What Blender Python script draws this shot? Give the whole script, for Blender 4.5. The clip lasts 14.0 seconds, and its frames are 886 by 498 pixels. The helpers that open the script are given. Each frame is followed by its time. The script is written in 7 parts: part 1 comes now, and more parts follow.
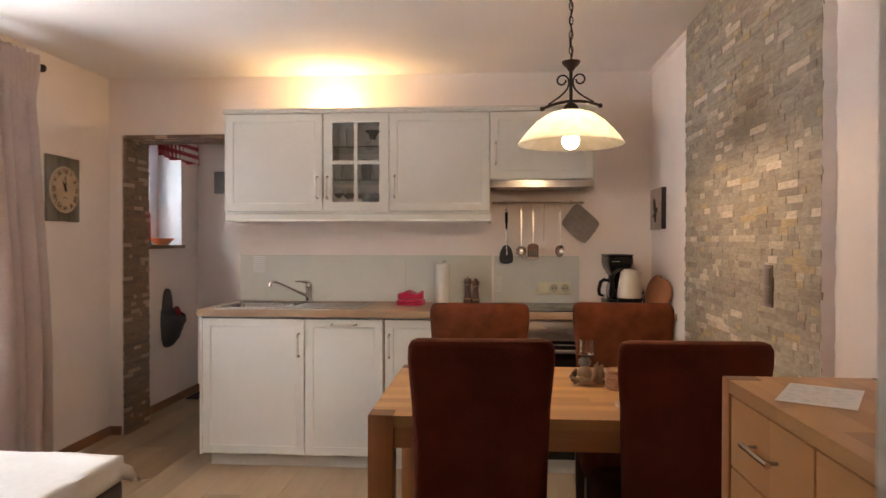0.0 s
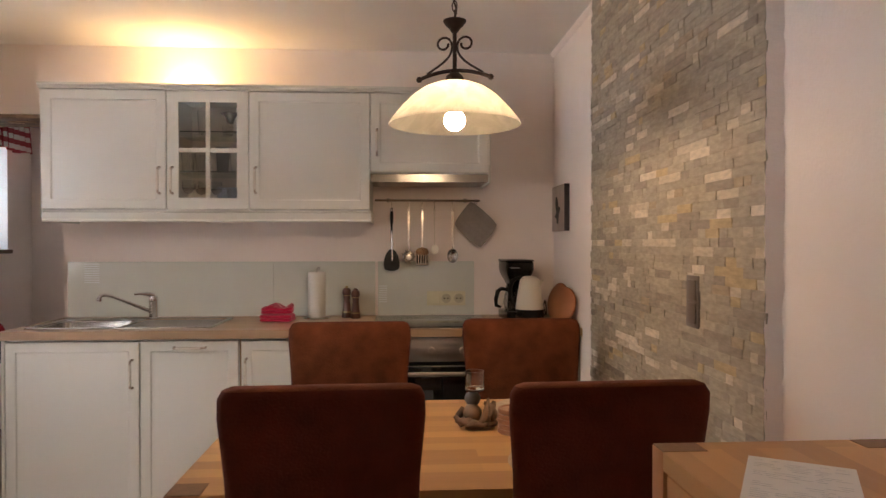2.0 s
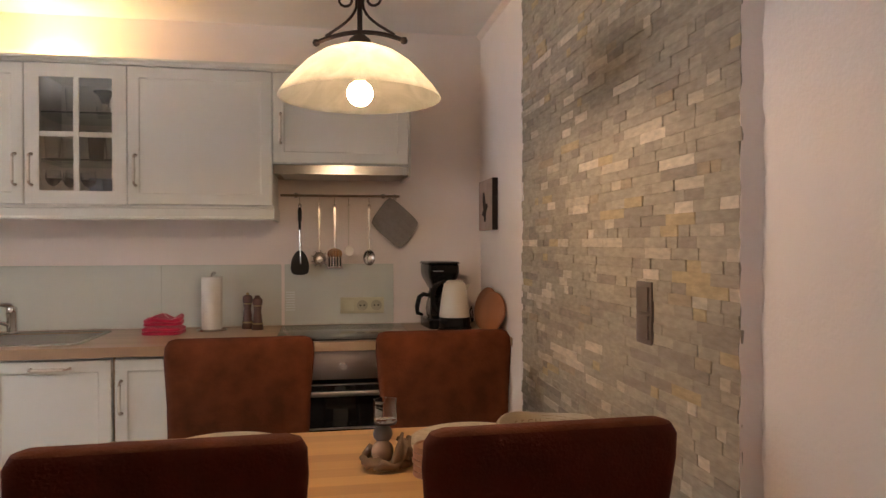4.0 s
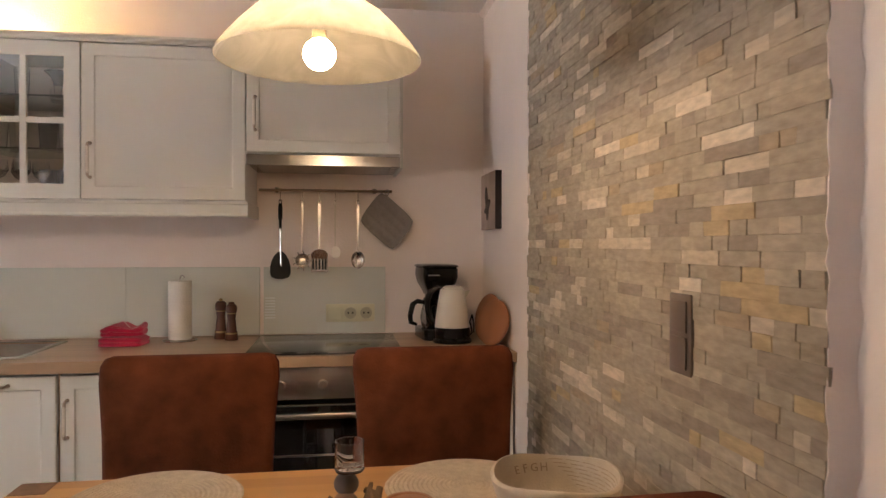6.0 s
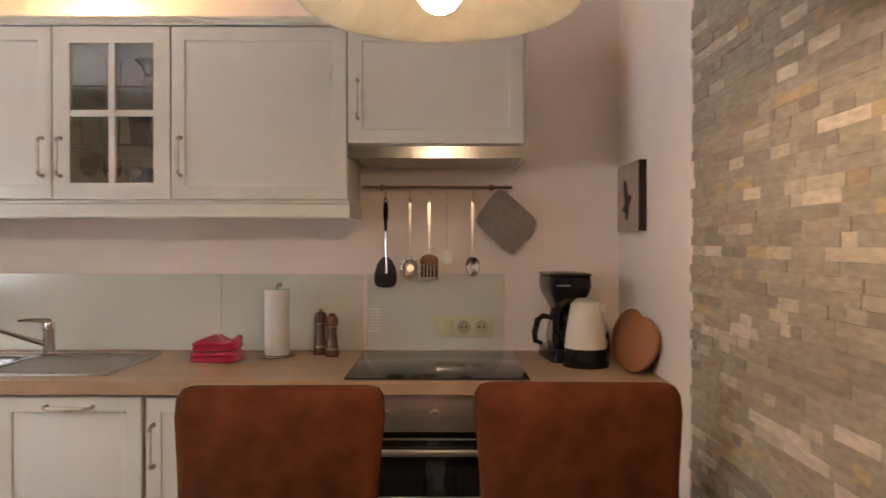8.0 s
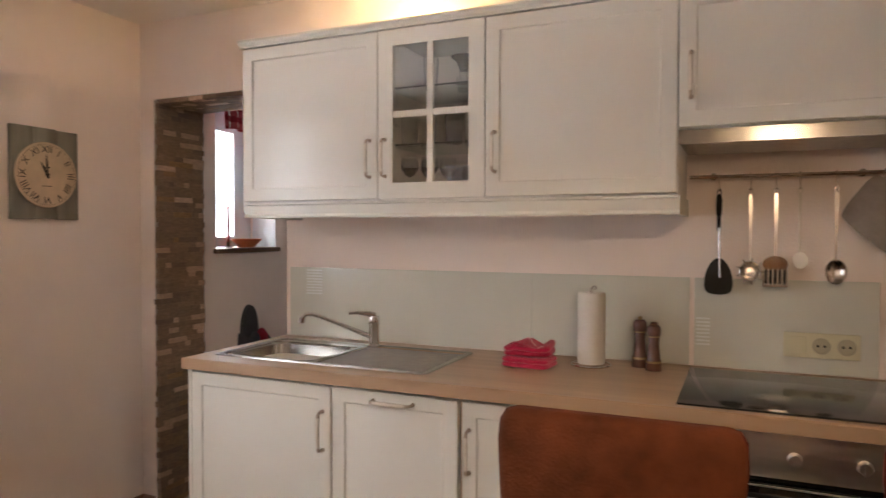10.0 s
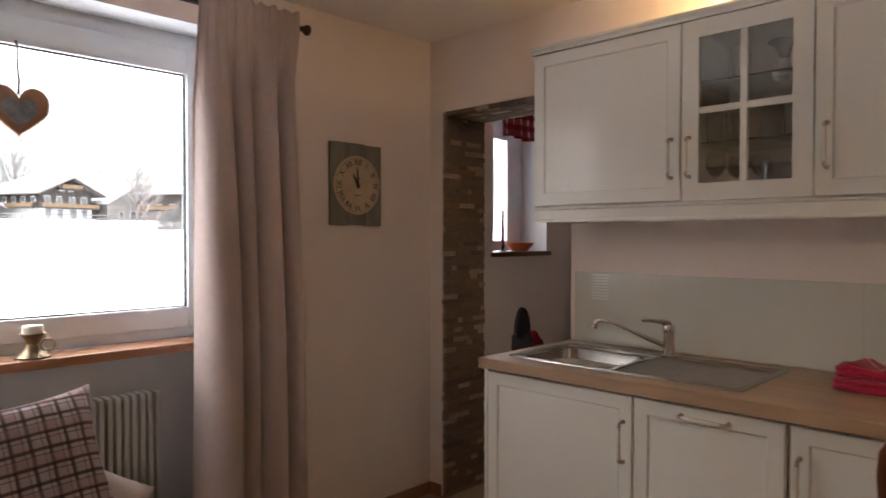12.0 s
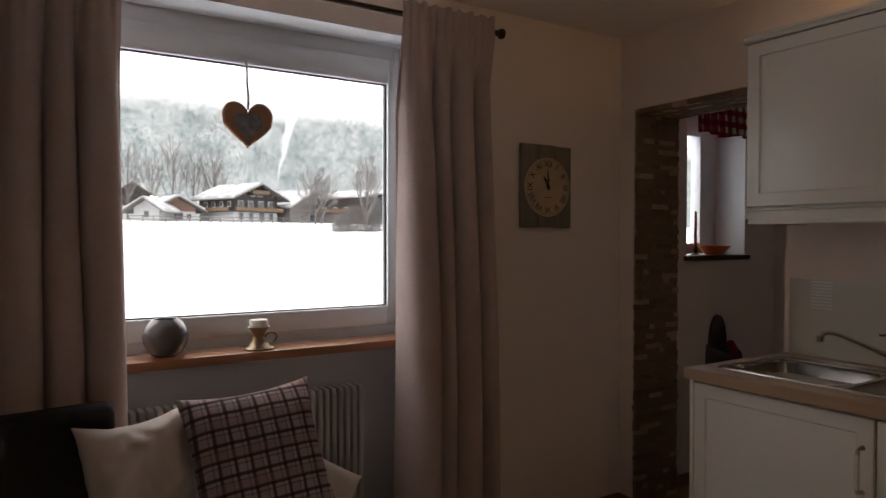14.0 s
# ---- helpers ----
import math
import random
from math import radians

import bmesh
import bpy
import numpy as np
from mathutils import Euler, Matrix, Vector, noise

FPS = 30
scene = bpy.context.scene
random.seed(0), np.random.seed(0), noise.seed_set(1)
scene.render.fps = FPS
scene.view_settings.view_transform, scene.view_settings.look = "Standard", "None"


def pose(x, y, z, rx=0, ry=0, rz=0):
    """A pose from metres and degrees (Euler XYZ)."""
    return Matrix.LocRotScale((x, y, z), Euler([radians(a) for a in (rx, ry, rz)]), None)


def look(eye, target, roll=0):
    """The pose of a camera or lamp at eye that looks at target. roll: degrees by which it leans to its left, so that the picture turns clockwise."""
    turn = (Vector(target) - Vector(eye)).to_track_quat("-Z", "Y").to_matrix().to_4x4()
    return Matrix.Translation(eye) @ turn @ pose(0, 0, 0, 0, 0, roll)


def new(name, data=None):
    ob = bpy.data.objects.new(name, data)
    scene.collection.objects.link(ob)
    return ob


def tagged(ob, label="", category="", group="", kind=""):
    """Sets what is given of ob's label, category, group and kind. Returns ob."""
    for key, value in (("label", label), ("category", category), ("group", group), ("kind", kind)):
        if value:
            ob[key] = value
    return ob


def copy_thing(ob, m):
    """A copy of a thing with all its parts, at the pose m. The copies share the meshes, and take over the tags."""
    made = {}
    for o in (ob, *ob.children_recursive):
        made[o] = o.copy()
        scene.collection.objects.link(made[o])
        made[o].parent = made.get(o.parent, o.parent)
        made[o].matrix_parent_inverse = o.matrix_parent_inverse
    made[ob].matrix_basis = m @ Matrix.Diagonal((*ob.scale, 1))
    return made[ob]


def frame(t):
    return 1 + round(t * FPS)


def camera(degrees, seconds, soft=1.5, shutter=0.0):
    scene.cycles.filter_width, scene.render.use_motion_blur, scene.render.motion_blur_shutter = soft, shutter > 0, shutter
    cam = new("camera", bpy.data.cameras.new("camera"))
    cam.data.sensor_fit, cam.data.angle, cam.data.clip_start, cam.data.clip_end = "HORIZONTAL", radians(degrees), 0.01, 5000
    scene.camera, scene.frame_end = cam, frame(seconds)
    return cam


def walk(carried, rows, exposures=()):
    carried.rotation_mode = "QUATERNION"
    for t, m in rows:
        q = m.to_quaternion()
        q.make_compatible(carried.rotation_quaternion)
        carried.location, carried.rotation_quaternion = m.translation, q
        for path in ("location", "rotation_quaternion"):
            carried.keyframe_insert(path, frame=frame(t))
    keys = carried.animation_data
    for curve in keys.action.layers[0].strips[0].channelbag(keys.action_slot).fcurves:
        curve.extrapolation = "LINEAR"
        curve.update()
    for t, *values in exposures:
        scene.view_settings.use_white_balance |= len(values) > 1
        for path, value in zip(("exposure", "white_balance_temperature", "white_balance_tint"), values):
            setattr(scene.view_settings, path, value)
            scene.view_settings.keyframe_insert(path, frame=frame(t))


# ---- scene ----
cam = camera(66.5, 14.0, soft=1.4, shutter=0.4)
PATH = [
    (0, (1.614, -4.364, 1.3), (1.469, -2.37, 1.279), 0.1),
    (0.5, (1.585, -4.191, 1.304), (1.553, -2.192, 1.285), 0.1),
    (1, (1.628, -4.028, 1.294), (1.709, -2.03, 1.277), 0.1),
    (1.5, (1.694, -3.881, 1.302), (1.792, -1.883, 1.285), 0.1),
    (2, (1.748, -3.788, 1.314), (1.876, -1.792, 1.297), -0.0),
    (2.5, (1.782, -3.738, 1.318), (1.968, -1.747, 1.299), -0.2),
    (3, (1.806, -3.677, 1.32), (2.045, -1.691, 1.3), -0.2),
    (3.5, (1.827, -3.541, 1.311), (2.114, -1.562, 1.292), -0.3),
    (4, (1.835, -3.421, 1.314), (2.173, -1.45, 1.298), -0.1),
    (4.2, (1.83, -3.411, 1.326), (2.186, -1.443, 1.306), -0.2),
    (6.3, (1.968, -3.025, 1.308), (2.251, -1.045, 1.296), 0.0),
    (6.5, (1.969, -2.995, 1.306), (2.237, -1.013, 1.293), -0.1),
    (7, (1.933, -2.878, 1.309), (2.17, -0.892, 1.294), -0.2),
    (7.2, (1.933, -2.821, 1.313), (2.137, -0.831, 1.297), -0.2),
    (9.3, (1.826, -2.496, 1.359), (1.323, -0.561, 1.322), 0.3),
    (9.5, (1.802, -2.466, 1.36), (1.206, -0.557, 1.318), 0.2),
    (10, (1.774, -2.457, 1.364), (0.965, -0.629, 1.316), 0.1),
    (10.5, (1.745, -2.462, 1.365), (0.775, -0.714, 1.319), 0.0),
    (11, (1.701, -2.489, 1.37), (0.572, -0.839, 1.325), -0.1),
    (11.5, (1.641, -2.509, 1.371), (0.376, -0.96, 1.328), 0.0),
    (12, (1.593, -2.533, 1.366), (0.203, -1.095, 1.328), 0.0),
    (12.5, (1.549, -2.557, 1.367), (0.061, -1.222, 1.33), -0.0),
    (13, (1.52, -2.578, 1.367), (-0.057, -1.348, 1.331), 0.0),
    (13.5, (1.496, -2.606, 1.369), (-0.142, -1.459, 1.332), -0.0),
    (14, (1.49, -2.622, 1.37), (-0.199, -1.551, 1.336), 0.1),
]
EXPOSURES = [(0.0, 2.23, 6500, 10), (1.5, 2.03, 6500, 10), (4.0, 1.95, 6500, 10), (6.5, 2.09, 6500, 10), (9.5, 2.22, 6500, 10), (10.5, 2.23, 6500, 10), (11.0, 2.12, 6500, 10), (11.5, 1.85, 6587, 11), (12.0, 1.26, 6700, 12), (12.5, 0.67, 6820, 13), (13.0, 0.08, 6880, 13), (13.5, -0.07, 6880, 13), (14.0, -0.12, 6880, 13)]
walk(cam, [(t, look(eye, target, roll)) for t, eye, target, roll in PATH], EXPOSURES)

# ---- world and light: an overcast winter day, one pendant lamp, one lamp on the wall cabinets ----
world = bpy.data.worlds.new("overcast_sky")
scene.world = world
world.use_nodes = True
wn = world.node_tree.nodes
sky = wn.new("ShaderNodeTexSky")
sky.sky_type, sky.sun_disc = "NISHITA", False
sky.sun_elevation, sky.sun_rotation = radians(28), radians(150)
cloud = wn.new("ShaderNodeMix")
cloud.data_type = "RGBA"
cloud.inputs["Factor"].default_value = 0.9
cloud.inputs["B"].default_value = (32.7, 33.5, 34.4, 1)
world.node_tree.links.new(sky.outputs["Color"], cloud.inputs["A"])
world.node_tree.links.new(cloud.outputs["Result"], wn["Background"].inputs["Color"])
wn["Background"].inputs["Strength"].default_value = 0.12
sun = new("sun", bpy.data.lights.new("sun", "SUN"))
sun.data.energy, sun.data.angle, sun.data.color = 0.6, radians(25), (1.0, 0.96, 0.9)
sun.matrix_world = look((0, 0, 0), (-0.5, 0.75, -0.5))
BULB, UPLIGHT = 74.0, 1.5
up = new("cabinet_lamp_light", bpy.data.lights.new("cabinet_lamp_light", "POINT"))
up.data.energy, up.data.color, up.data.shadow_soft_size = UPLIGHT, (1.0, 0.68, 0.31), 0.025
up.location = (0.60, -0.085, 2.112)


# ---- helpers ----
def link_nodes(m, a, b):
    m.node_tree.links.new(a, b)


def mat(name, col, rough=0.5, metal=0.0, var=0.1, scale=9.0, bump=0.0, bscale=80.0, stretch=(1, 1, 1), coat=0.0, spread=0.0, island=False, spec=0.5, sheen=0.0):
    """Colour with variation at two scales, fine relief, and an optional random tone for each piece."""
    m = bpy.data.materials.new(name)
    m.use_nodes = True
    n = m.node_tree.nodes
    b = n["Principled BSDF"]
    b.inputs["Roughness"].default_value, b.inputs["Metallic"].default_value = rough, metal
    b.inputs["Coat Weight"].default_value, b.inputs["Specular IOR Level"].default_value = coat, spec
    b.inputs["Sheen Weight"].default_value = sheen
    co, mp = n.new("ShaderNodeTexCoord"), n.new("ShaderNodeMapping")
    mp.inputs["Scale"].default_value = stretch
    link_nodes(m, co.outputs["Object"], mp.inputs["Vector"])
    fine, broad = n.new("ShaderNodeTexNoise"), n.new("ShaderNodeTexNoise")
    fine.inputs["Scale"].default_value, fine.inputs["Detail"].default_value = scale, 5
    broad.inputs["Scale"].default_value, broad.inputs["Detail"].default_value = scale / 7, 2
    for t in (fine, broad):
        link_nodes(m, mp.outputs["Vector"], t.inputs["Vector"])
    both = n.new("ShaderNodeMath")
    both.operation = "ADD"
    link_nodes(m, fine.outputs["Fac"], both.inputs[0])
    link_nodes(m, broad.outputs["Fac"], both.inputs[1])
    last = both.outputs[0]
    if spread:
        rnd = n.new("ShaderNodeNewGeometry" if island else "ShaderNodeObjectInfo")
        tone = n.new("ShaderNodeMath")
        tone.operation, tone.inputs[1].default_value = "MULTIPLY_ADD", spread
        link_nodes(m, rnd.outputs["Random Per Island" if island else "Random"], tone.inputs[0])
        link_nodes(m, last, tone.inputs[2])
        shift = n.new("ShaderNodeMath")
        shift.inputs[1].default_value = -spread / 2
        link_nodes(m, tone.outputs[0], shift.inputs[0])
        last = shift.outputs[0]
    span = n.new("ShaderNodeMapRange")
    span.inputs["From Min"].default_value, span.inputs["From Max"].default_value = 0.6, 1.4
    link_nodes(m, last, span.inputs["Value"])
    mix = n.new("ShaderNodeMix")
    mix.data_type = "RGBA"
    mix.inputs["A"].default_value = (*[max(c * (1 - var), 0) for c in col], 1)
    mix.inputs["B"].default_value = (*[min(c * (1 + var), 1) for c in col], 1)
    link_nodes(m, span.outputs["Result"], mix.inputs["Factor"])
    link_nodes(m, mix.outputs["Result"], b.inputs["Base Color"])
    if bump:
        grain, bp = n.new("ShaderNodeTexNoise"), n.new("ShaderNodeBump")
        grain.inputs["Scale"].default_value, grain.inputs["Detail"].default_value = bscale, 4
        bp.inputs["Strength"].default_value, bp.inputs["Distance"].default_value = bump, 0.01
        link_nodes(m, mp.outputs["Vector"], grain.inputs["Vector"])
        link_nodes(m, grain.outputs["Fac"], bp.inputs["Height"])
        link_nodes(m, bp.outputs["Normal"], b.inputs["Normal"])
    return m


def stave_wood(name, dark, light, long_axis, rough=0.4, stave=(0.45, 0.06)):
    """Glued staves of one timber with a grain along long_axis (0 x, 1 y, 2 z)."""
    m = mat(name, light, rough, var=0.1, scale=14, bump=0.06, bscale=40, stretch=tuple(0.12 if i == long_axis else 1.6 for i in range(3)))
    n = m.node_tree.nodes
    co, mp, br = n.new("ShaderNodeTexCoord"), n.new("ShaderNodeMapping"), n.new("ShaderNodeTexBrick")
    mp.inputs["Rotation"].default_value = {0: (0, 0, 0), 1: (0, 0, radians(90)), 2: (0, radians(90), 0)}[long_axis]
    br.inputs["Scale"].default_value, br.inputs["Mortar Size"].default_value = 1, 0.0
    br.inputs["Brick Width"].default_value, br.inputs["Row Height"].default_value = stave
    br.inputs["Color1"].default_value, br.inputs["Color2"].default_value = (*[d / l for d, l in zip(dark, light)], 1), (1.12, 1.1, 1.05, 1)
    br.offset = 0.37
    mul = n.new("ShaderNodeMix")
    mul.data_type, mul.blend_type = "RGBA", "MULTIPLY"
    mul.inputs["Factor"].default_value = 1
    old = n["Principled BSDF"].inputs["Base Color"].links[0].from_socket
    link_nodes(m, co.outputs["Object"], mp.inputs["Vector"])
    link_nodes(m, mp.outputs["Vector"], br.inputs["Vector"])
    link_nodes(m, old, mul.inputs["A"])
    link_nodes(m, br.outputs["Color"], mul.inputs["B"])
    link_nodes(m, mul.outputs["Result"], n["Principled BSDF"].inputs["Base Color"])
    return m


def pane_mat(name, tint=(1, 1, 1), gloss=0.07):
    """Flat glass that lets most light straight through."""
    m = bpy.data.materials.new(name)
    m.use_nodes = True
    n = m.node_tree.nodes
    n.remove(n["Principled BSDF"])
    a, g, mx = n.new("ShaderNodeBsdfTransparent"), n.new("ShaderNodeBsdfGlossy"), n.new("ShaderNodeMixShader")
    a.inputs["Color"].default_value, g.inputs["Roughness"].default_value = (*tint, 1), 0.02
    mx.inputs["Fac"].default_value = gloss
    link_nodes(m, a.outputs[0], mx.inputs[1])
    link_nodes(m, g.outputs[0], mx.inputs[2])
    link_nodes(m, mx.outputs[0], n["Material Output"].inputs["Surface"])
    return m


def glass_mat(name, tint=(1, 1, 1), rough=0.0):
    m = bpy.data.materials.new(name)
    m.use_nodes = True
    b = m.node_tree.nodes["Principled BSDF"]
    b.inputs["Base Color"].default_value, b.inputs["Roughness"].default_value = (*tint, 1), rough
    b.inputs["Transmission Weight"].default_value, b.inputs["IOR"].default_value = 1, 1.45
    return m


def glow_mat(name, col, strength):
    m = bpy.data.materials.new(name)
    m.use_nodes = True
    b = m.node_tree.nodes["Principled BSDF"]
    b.inputs["Emission Color"].default_value, b.inputs["Emission Strength"].default_value = (*col, 1), strength
    return m


def bm_new():
    return bmesh.new()


def box(bm, x0, x1, y0, y1, z0, z1):
    v = [bm.verts.new((x, y, z)) for x in (x0, x1) for y in (y0, y1) for z in (z0, z1)]
    for f in ((0, 1, 3, 2), (4, 6, 7, 5), (0, 4, 5, 1), (2, 3, 7, 6), (0, 2, 6, 4), (1, 5, 7, 3)):
        bm.faces.new([v[i] for i in f])
    return v


def rounded(bm, r, seg=2):
    bmesh.ops.bevel(bm, geom=bm.edges[:], offset=r, segments=seg, affect="EDGES", profile=0.5, clamp_overlap=True)
    return bm


def rbox(x0, x1, y0, y1, z0, z1, r=0.003, seg=2):
    bm = bm_new()
    box(bm, x0, x1, y0, y1, z0, z1)
    return rounded(bm, r, seg) if r else bm


def lathe(bm, profile, n=24, at=(0, 0, 0)):
    rings = []
    for r, z in profile:
        if r < 1e-5:
            rings.append([bm.verts.new((at[0], at[1], at[2] + z))])
        else:
            rings.append([bm.verts.new((at[0] + r * math.cos(i * math.tau / n), at[1] + r * math.sin(i * math.tau / n), at[2] + z)) for i in range(n)])
    for a, b in zip(rings, rings[1:]):
        for i in range(n):
            j = (i + 1) % n
            f = [a[i % len(a)], a[j % len(a)], b[j % len(b)], b[i % len(b)]]
            f = list(dict.fromkeys(f))
            if len(f) > 2:
                bm.faces.new(f)
    return bm


def tube(bm, pts, r, n=8, closed=False):
    """A round bar along a line of points; r is one radius or one for each point."""
    pts = [Vector(p) for p in pts]
    rr = r if isinstance(r, (list, tuple)) else [r] * len(pts)
    rings, side = [], None
    for i, p in enumerate(pts):
        a = pts[i - 1] if i or closed else p
        b = pts[(i + 1) % len(pts)] if i < len(pts) - 1 or closed else p
        d = (b - a).normalized()
        if side is None:
            side = d.orthogonal().normalized()
        side = (side - d * side.dot(d)).normalized()
        up_ = d.cross(side)
        rings.append([bm.verts.new(p + rr[i] * (math.cos(k * math.tau / n) * side + math.sin(k * math.tau / n) * up_)) for k in range(n)])
    pairs = list(zip(rings, rings[1:])) + ([(rings[-1], rings[0])] if closed else [])
    for a, b in pairs:
        for k in range(n):
            bm.faces.new((a[k], a[(k + 1) % n], b[(k + 1) % n], b[k]))
    if not closed:
        bm.faces.new(rings[0][::-1])
        bm.faces.new(rings[-1])
    return bm


def ring_loft(bm, rings):
    """Joins loops with the same number of points and closes both ends."""
    loops = [[bm.verts.new(p) for p in r] for r in rings]
    for a, b in zip(loops, loops[1:]):
        for i in range(len(a)):
            j = (i + 1) % len(a)
            bm.faces.new((a[i], a[j], b[j], b[i]))
    bm.faces.new(loops[0][::-1])
    bm.faces.new(loops[-1])
    return bm


def part(name, bm, material, parent=None, label="", smooth=35):
    bmesh.ops.recalc_face_normals(bm, faces=bm.faces[:])
    me = bpy.data.meshes.new(name)
    bm.to_mesh(me)
    bm.free()
    me.materials.append(material)
    if smooth:
        me.polygons.foreach_set("use_smooth", [True] * len(me.polygons))
        me.set_sharp_from_angle(angle=radians(smooth))
    ob = new(name, me)
    ob.parent = parent
    if label:
        ob["label"] = label
    return ob


def thing(name, label, category, at=(0, 0, 0), rz=0.0, group="", kind=""):
    ob = new(name)
    ob.empty_display_size = 0.05
    ob.matrix_basis = pose(*at, 0, 0, rz)
    return tagged(ob, label, category, group, kind)


def structure(name, bm, material, label, smooth=0, category=""):
    return tagged(part(name, bm, material, None, "", smooth), label, category or name.split("_")[0], "", "structure")


def slot(ob, value):
    ob.visible_shadow = value
    return ob


# ---- materials ----
plaster = mat("warm_white_plaster", (0.92, 0.81, 0.745), 0.9, var=0.035, scale=5, bump=0.12, bscale=120)
ceiling_paint = mat("ceiling_paint", (0.89, 0.825, 0.775), 0.9, var=0.03, scale=3, bump=0.08, bscale=90)
cabinet_paint = mat("cream_white_lacquer", (0.73, 0.69, 0.615), 0.33, var=0.02, scale=4, coat=0.15)
body_white = mat("white_board", (0.76, 0.73, 0.68), 0.5, var=0.02)
worktop_wood = mat("oak_laminate", (0.44, 0.285, 0.175), 0.38, var=0.2, scale=16, bump=0.03, stretch=(0.12, 1.6, 1))
table_wood = stave_wood("oiled_beech_staves_x", (0.42, 0.205, 0.075), (0.55, 0.30, 0.115), 0)
leg_wood = mat("oiled_beech_upright", (0.44, 0.18, 0.072), 0.42, var=0.18, scale=20, bump=0.05, stretch=(2, 2, 0.15))
apron_wood = mat("oiled_beech_apron", (0.43, 0.18, 0.072), 0.42, var=0.2, scale=20, bump=0.05, stretch=(0.15, 2, 2))
end_grain = mat("beech_end_grain", (0.20, 0.095, 0.042), 0.5, var=0.25, scale=90)
side_wood = stave_wood("oiled_beech_staves_y", (0.43, 0.21, 0.085), (0.56, 0.295, 0.125), 1)
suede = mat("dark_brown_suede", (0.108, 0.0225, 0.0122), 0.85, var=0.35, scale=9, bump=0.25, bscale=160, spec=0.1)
# lighter tan copy of the suede with the lamp's light put into the colour
suede_lamplit = mat("lamplit_tan_brown_suede", (0.140, 0.0385, 0.0158), 0.8, var=0.6, scale=13, bump=0.25, bscale=160, spec=0.12)
dark_gap = mat("dark_gap", (0.012, 0.010, 0.010), 0.7)
steel = mat("brushed_steel", (0.74, 0.69, 0.64), 0.33, 1.0, var=0.08, scale=30, stretch=(0.1, 1, 3))
sink_steel = mat("sink_steel", (0.41, 0.385, 0.36), 0.22, 1.0, var=0.08, scale=20)
chrome = mat("chrome", (0.72, 0.71, 0.70), 0.09, 1.0, var=0.02)
nickel = mat("satin_nickel", (0.50, 0.40, 0.32), 0.28, 1.0, var=0.06)
brass = mat("aged_brass", (0.42, 0.30, 0.15), 0.33, 1.0, var=0.15)
porcelain = mat("cream_porcelain", (0.78, 0.70, 0.60), 0.2, coat=0.4, var=0.03)
black_glass = mat("black_glass", (0.014, 0.013, 0.013), 0.05, var=0.0, coat=0.5)
hob_glass = mat("hob_glass", (0.022, 0.020, 0.019), 0.11, var=0.0, spec=0.7)
black_plastic = mat("black_plastic", (0.010, 0.0095, 0.010), 0.16, var=0.15, spec=0.35)
white_plastic = mat("cream_plastic", (0.72, 0.66, 0.56), 0.35, var=0.03)
iron = mat("dark_brown_iron", (0.055, 0.030, 0.022), 0.5, 0.5, var=0.3, scale=60, bump=0.1)
window_white = mat("white_window_plastic", (0.71, 0.75, 0.79), 0.35, var=0.02)
sill_wood = mat("honey_pine_sill", (0.37, 0.17, 0.085), 0.35, var=0.22, scale=18, coat=0.2, stretch=(1.6, 0.12, 1))
base_wood = mat("brown_skirting_wood", (0.30, 0.135, 0.06), 0.42, var=0.2, scale=18, stretch=(0.4, 0.4, 2))
pane = pane_mat("clear_pane", gloss=0.05)


def let_light_through(m, share, tint):
    """Cloth that glows softly when lit from behind."""
    n = m.node_tree.nodes
    tl, mx = n.new("ShaderNodeBsdfTranslucent"), n.new("ShaderNodeMixShader")
    tl.inputs["Color"].default_value, mx.inputs["Fac"].default_value = (*tint, 1), share
    link_nodes(m, n["Principled BSDF"].outputs[0], mx.inputs[1])
    link_nodes(m, tl.outputs[0], mx.inputs[2])
    link_nodes(m, mx.outputs[0], n["Material Output"].inputs["Surface"])


curtain_cloth = mat("taupe_linen_weave", (0.555, 0.435, 0.40), 0.95, var=0.08, scale=60, bump=0.2, bscale=500, sheen=0.2)
let_light_through(curtain_cloth, 0.05, (0.50, 0.41, 0.37))

# ---- the room: x from the window wall to the stone wall, y = 0 at the kitchen wall ----
XW, XE, ZC, YS, YH = -0.95, 2.62, 2.385, -3.95, 1.36


def wall_slabs(name, slabs, label, material=None):
    bm = bm_new()
    for s in slabs:
        box(bm, *s)
    return structure(name, bm, material or plaster, label)


wall_north = wall_slabs("wall_north", [(-0.07, 2.85, 0, 0.30, 0, ZC), (-0.86, -0.07, 0, 0.30, 2.012, ZC), (XW, -0.86, 0, 0.30, 0, ZC)],
                        "warm white plastered kitchen wall with a stone-lined passage")
WY0, WY1, WZ0, WZ1 = -2.74, -1.16, 0.917, 2.20      # big window opening
HY0, HY1, HZ0, HZ1 = 0.52, 1.06, 1.243, 2.14          # hall window opening
wall_west = wall_slabs("wall_west", [
    (-1.32, XW, YS - 0.15, WY0, 0, ZC), (-1.32, XW, WY1, HY0, 0, ZC), (-1.32, XW, HY1, YH + 0.2, 0, ZC),
    (-1.32, XW, WY0, WY1, WZ1, ZC), (-1.32, -1.20, WY0, WY1, 0, WZ0), (-1.32, XW, HY0, HY1, 0, HZ0), (-1.32, XW, HY0, HY1, HZ1, ZC)],
    "warm white plastered outer wall with window recess")
wall_east = wall_slabs("wall_east", [(XE, 2.85, YS - 0.15, 0, 0, ZC)], "warm white plastered side wall")
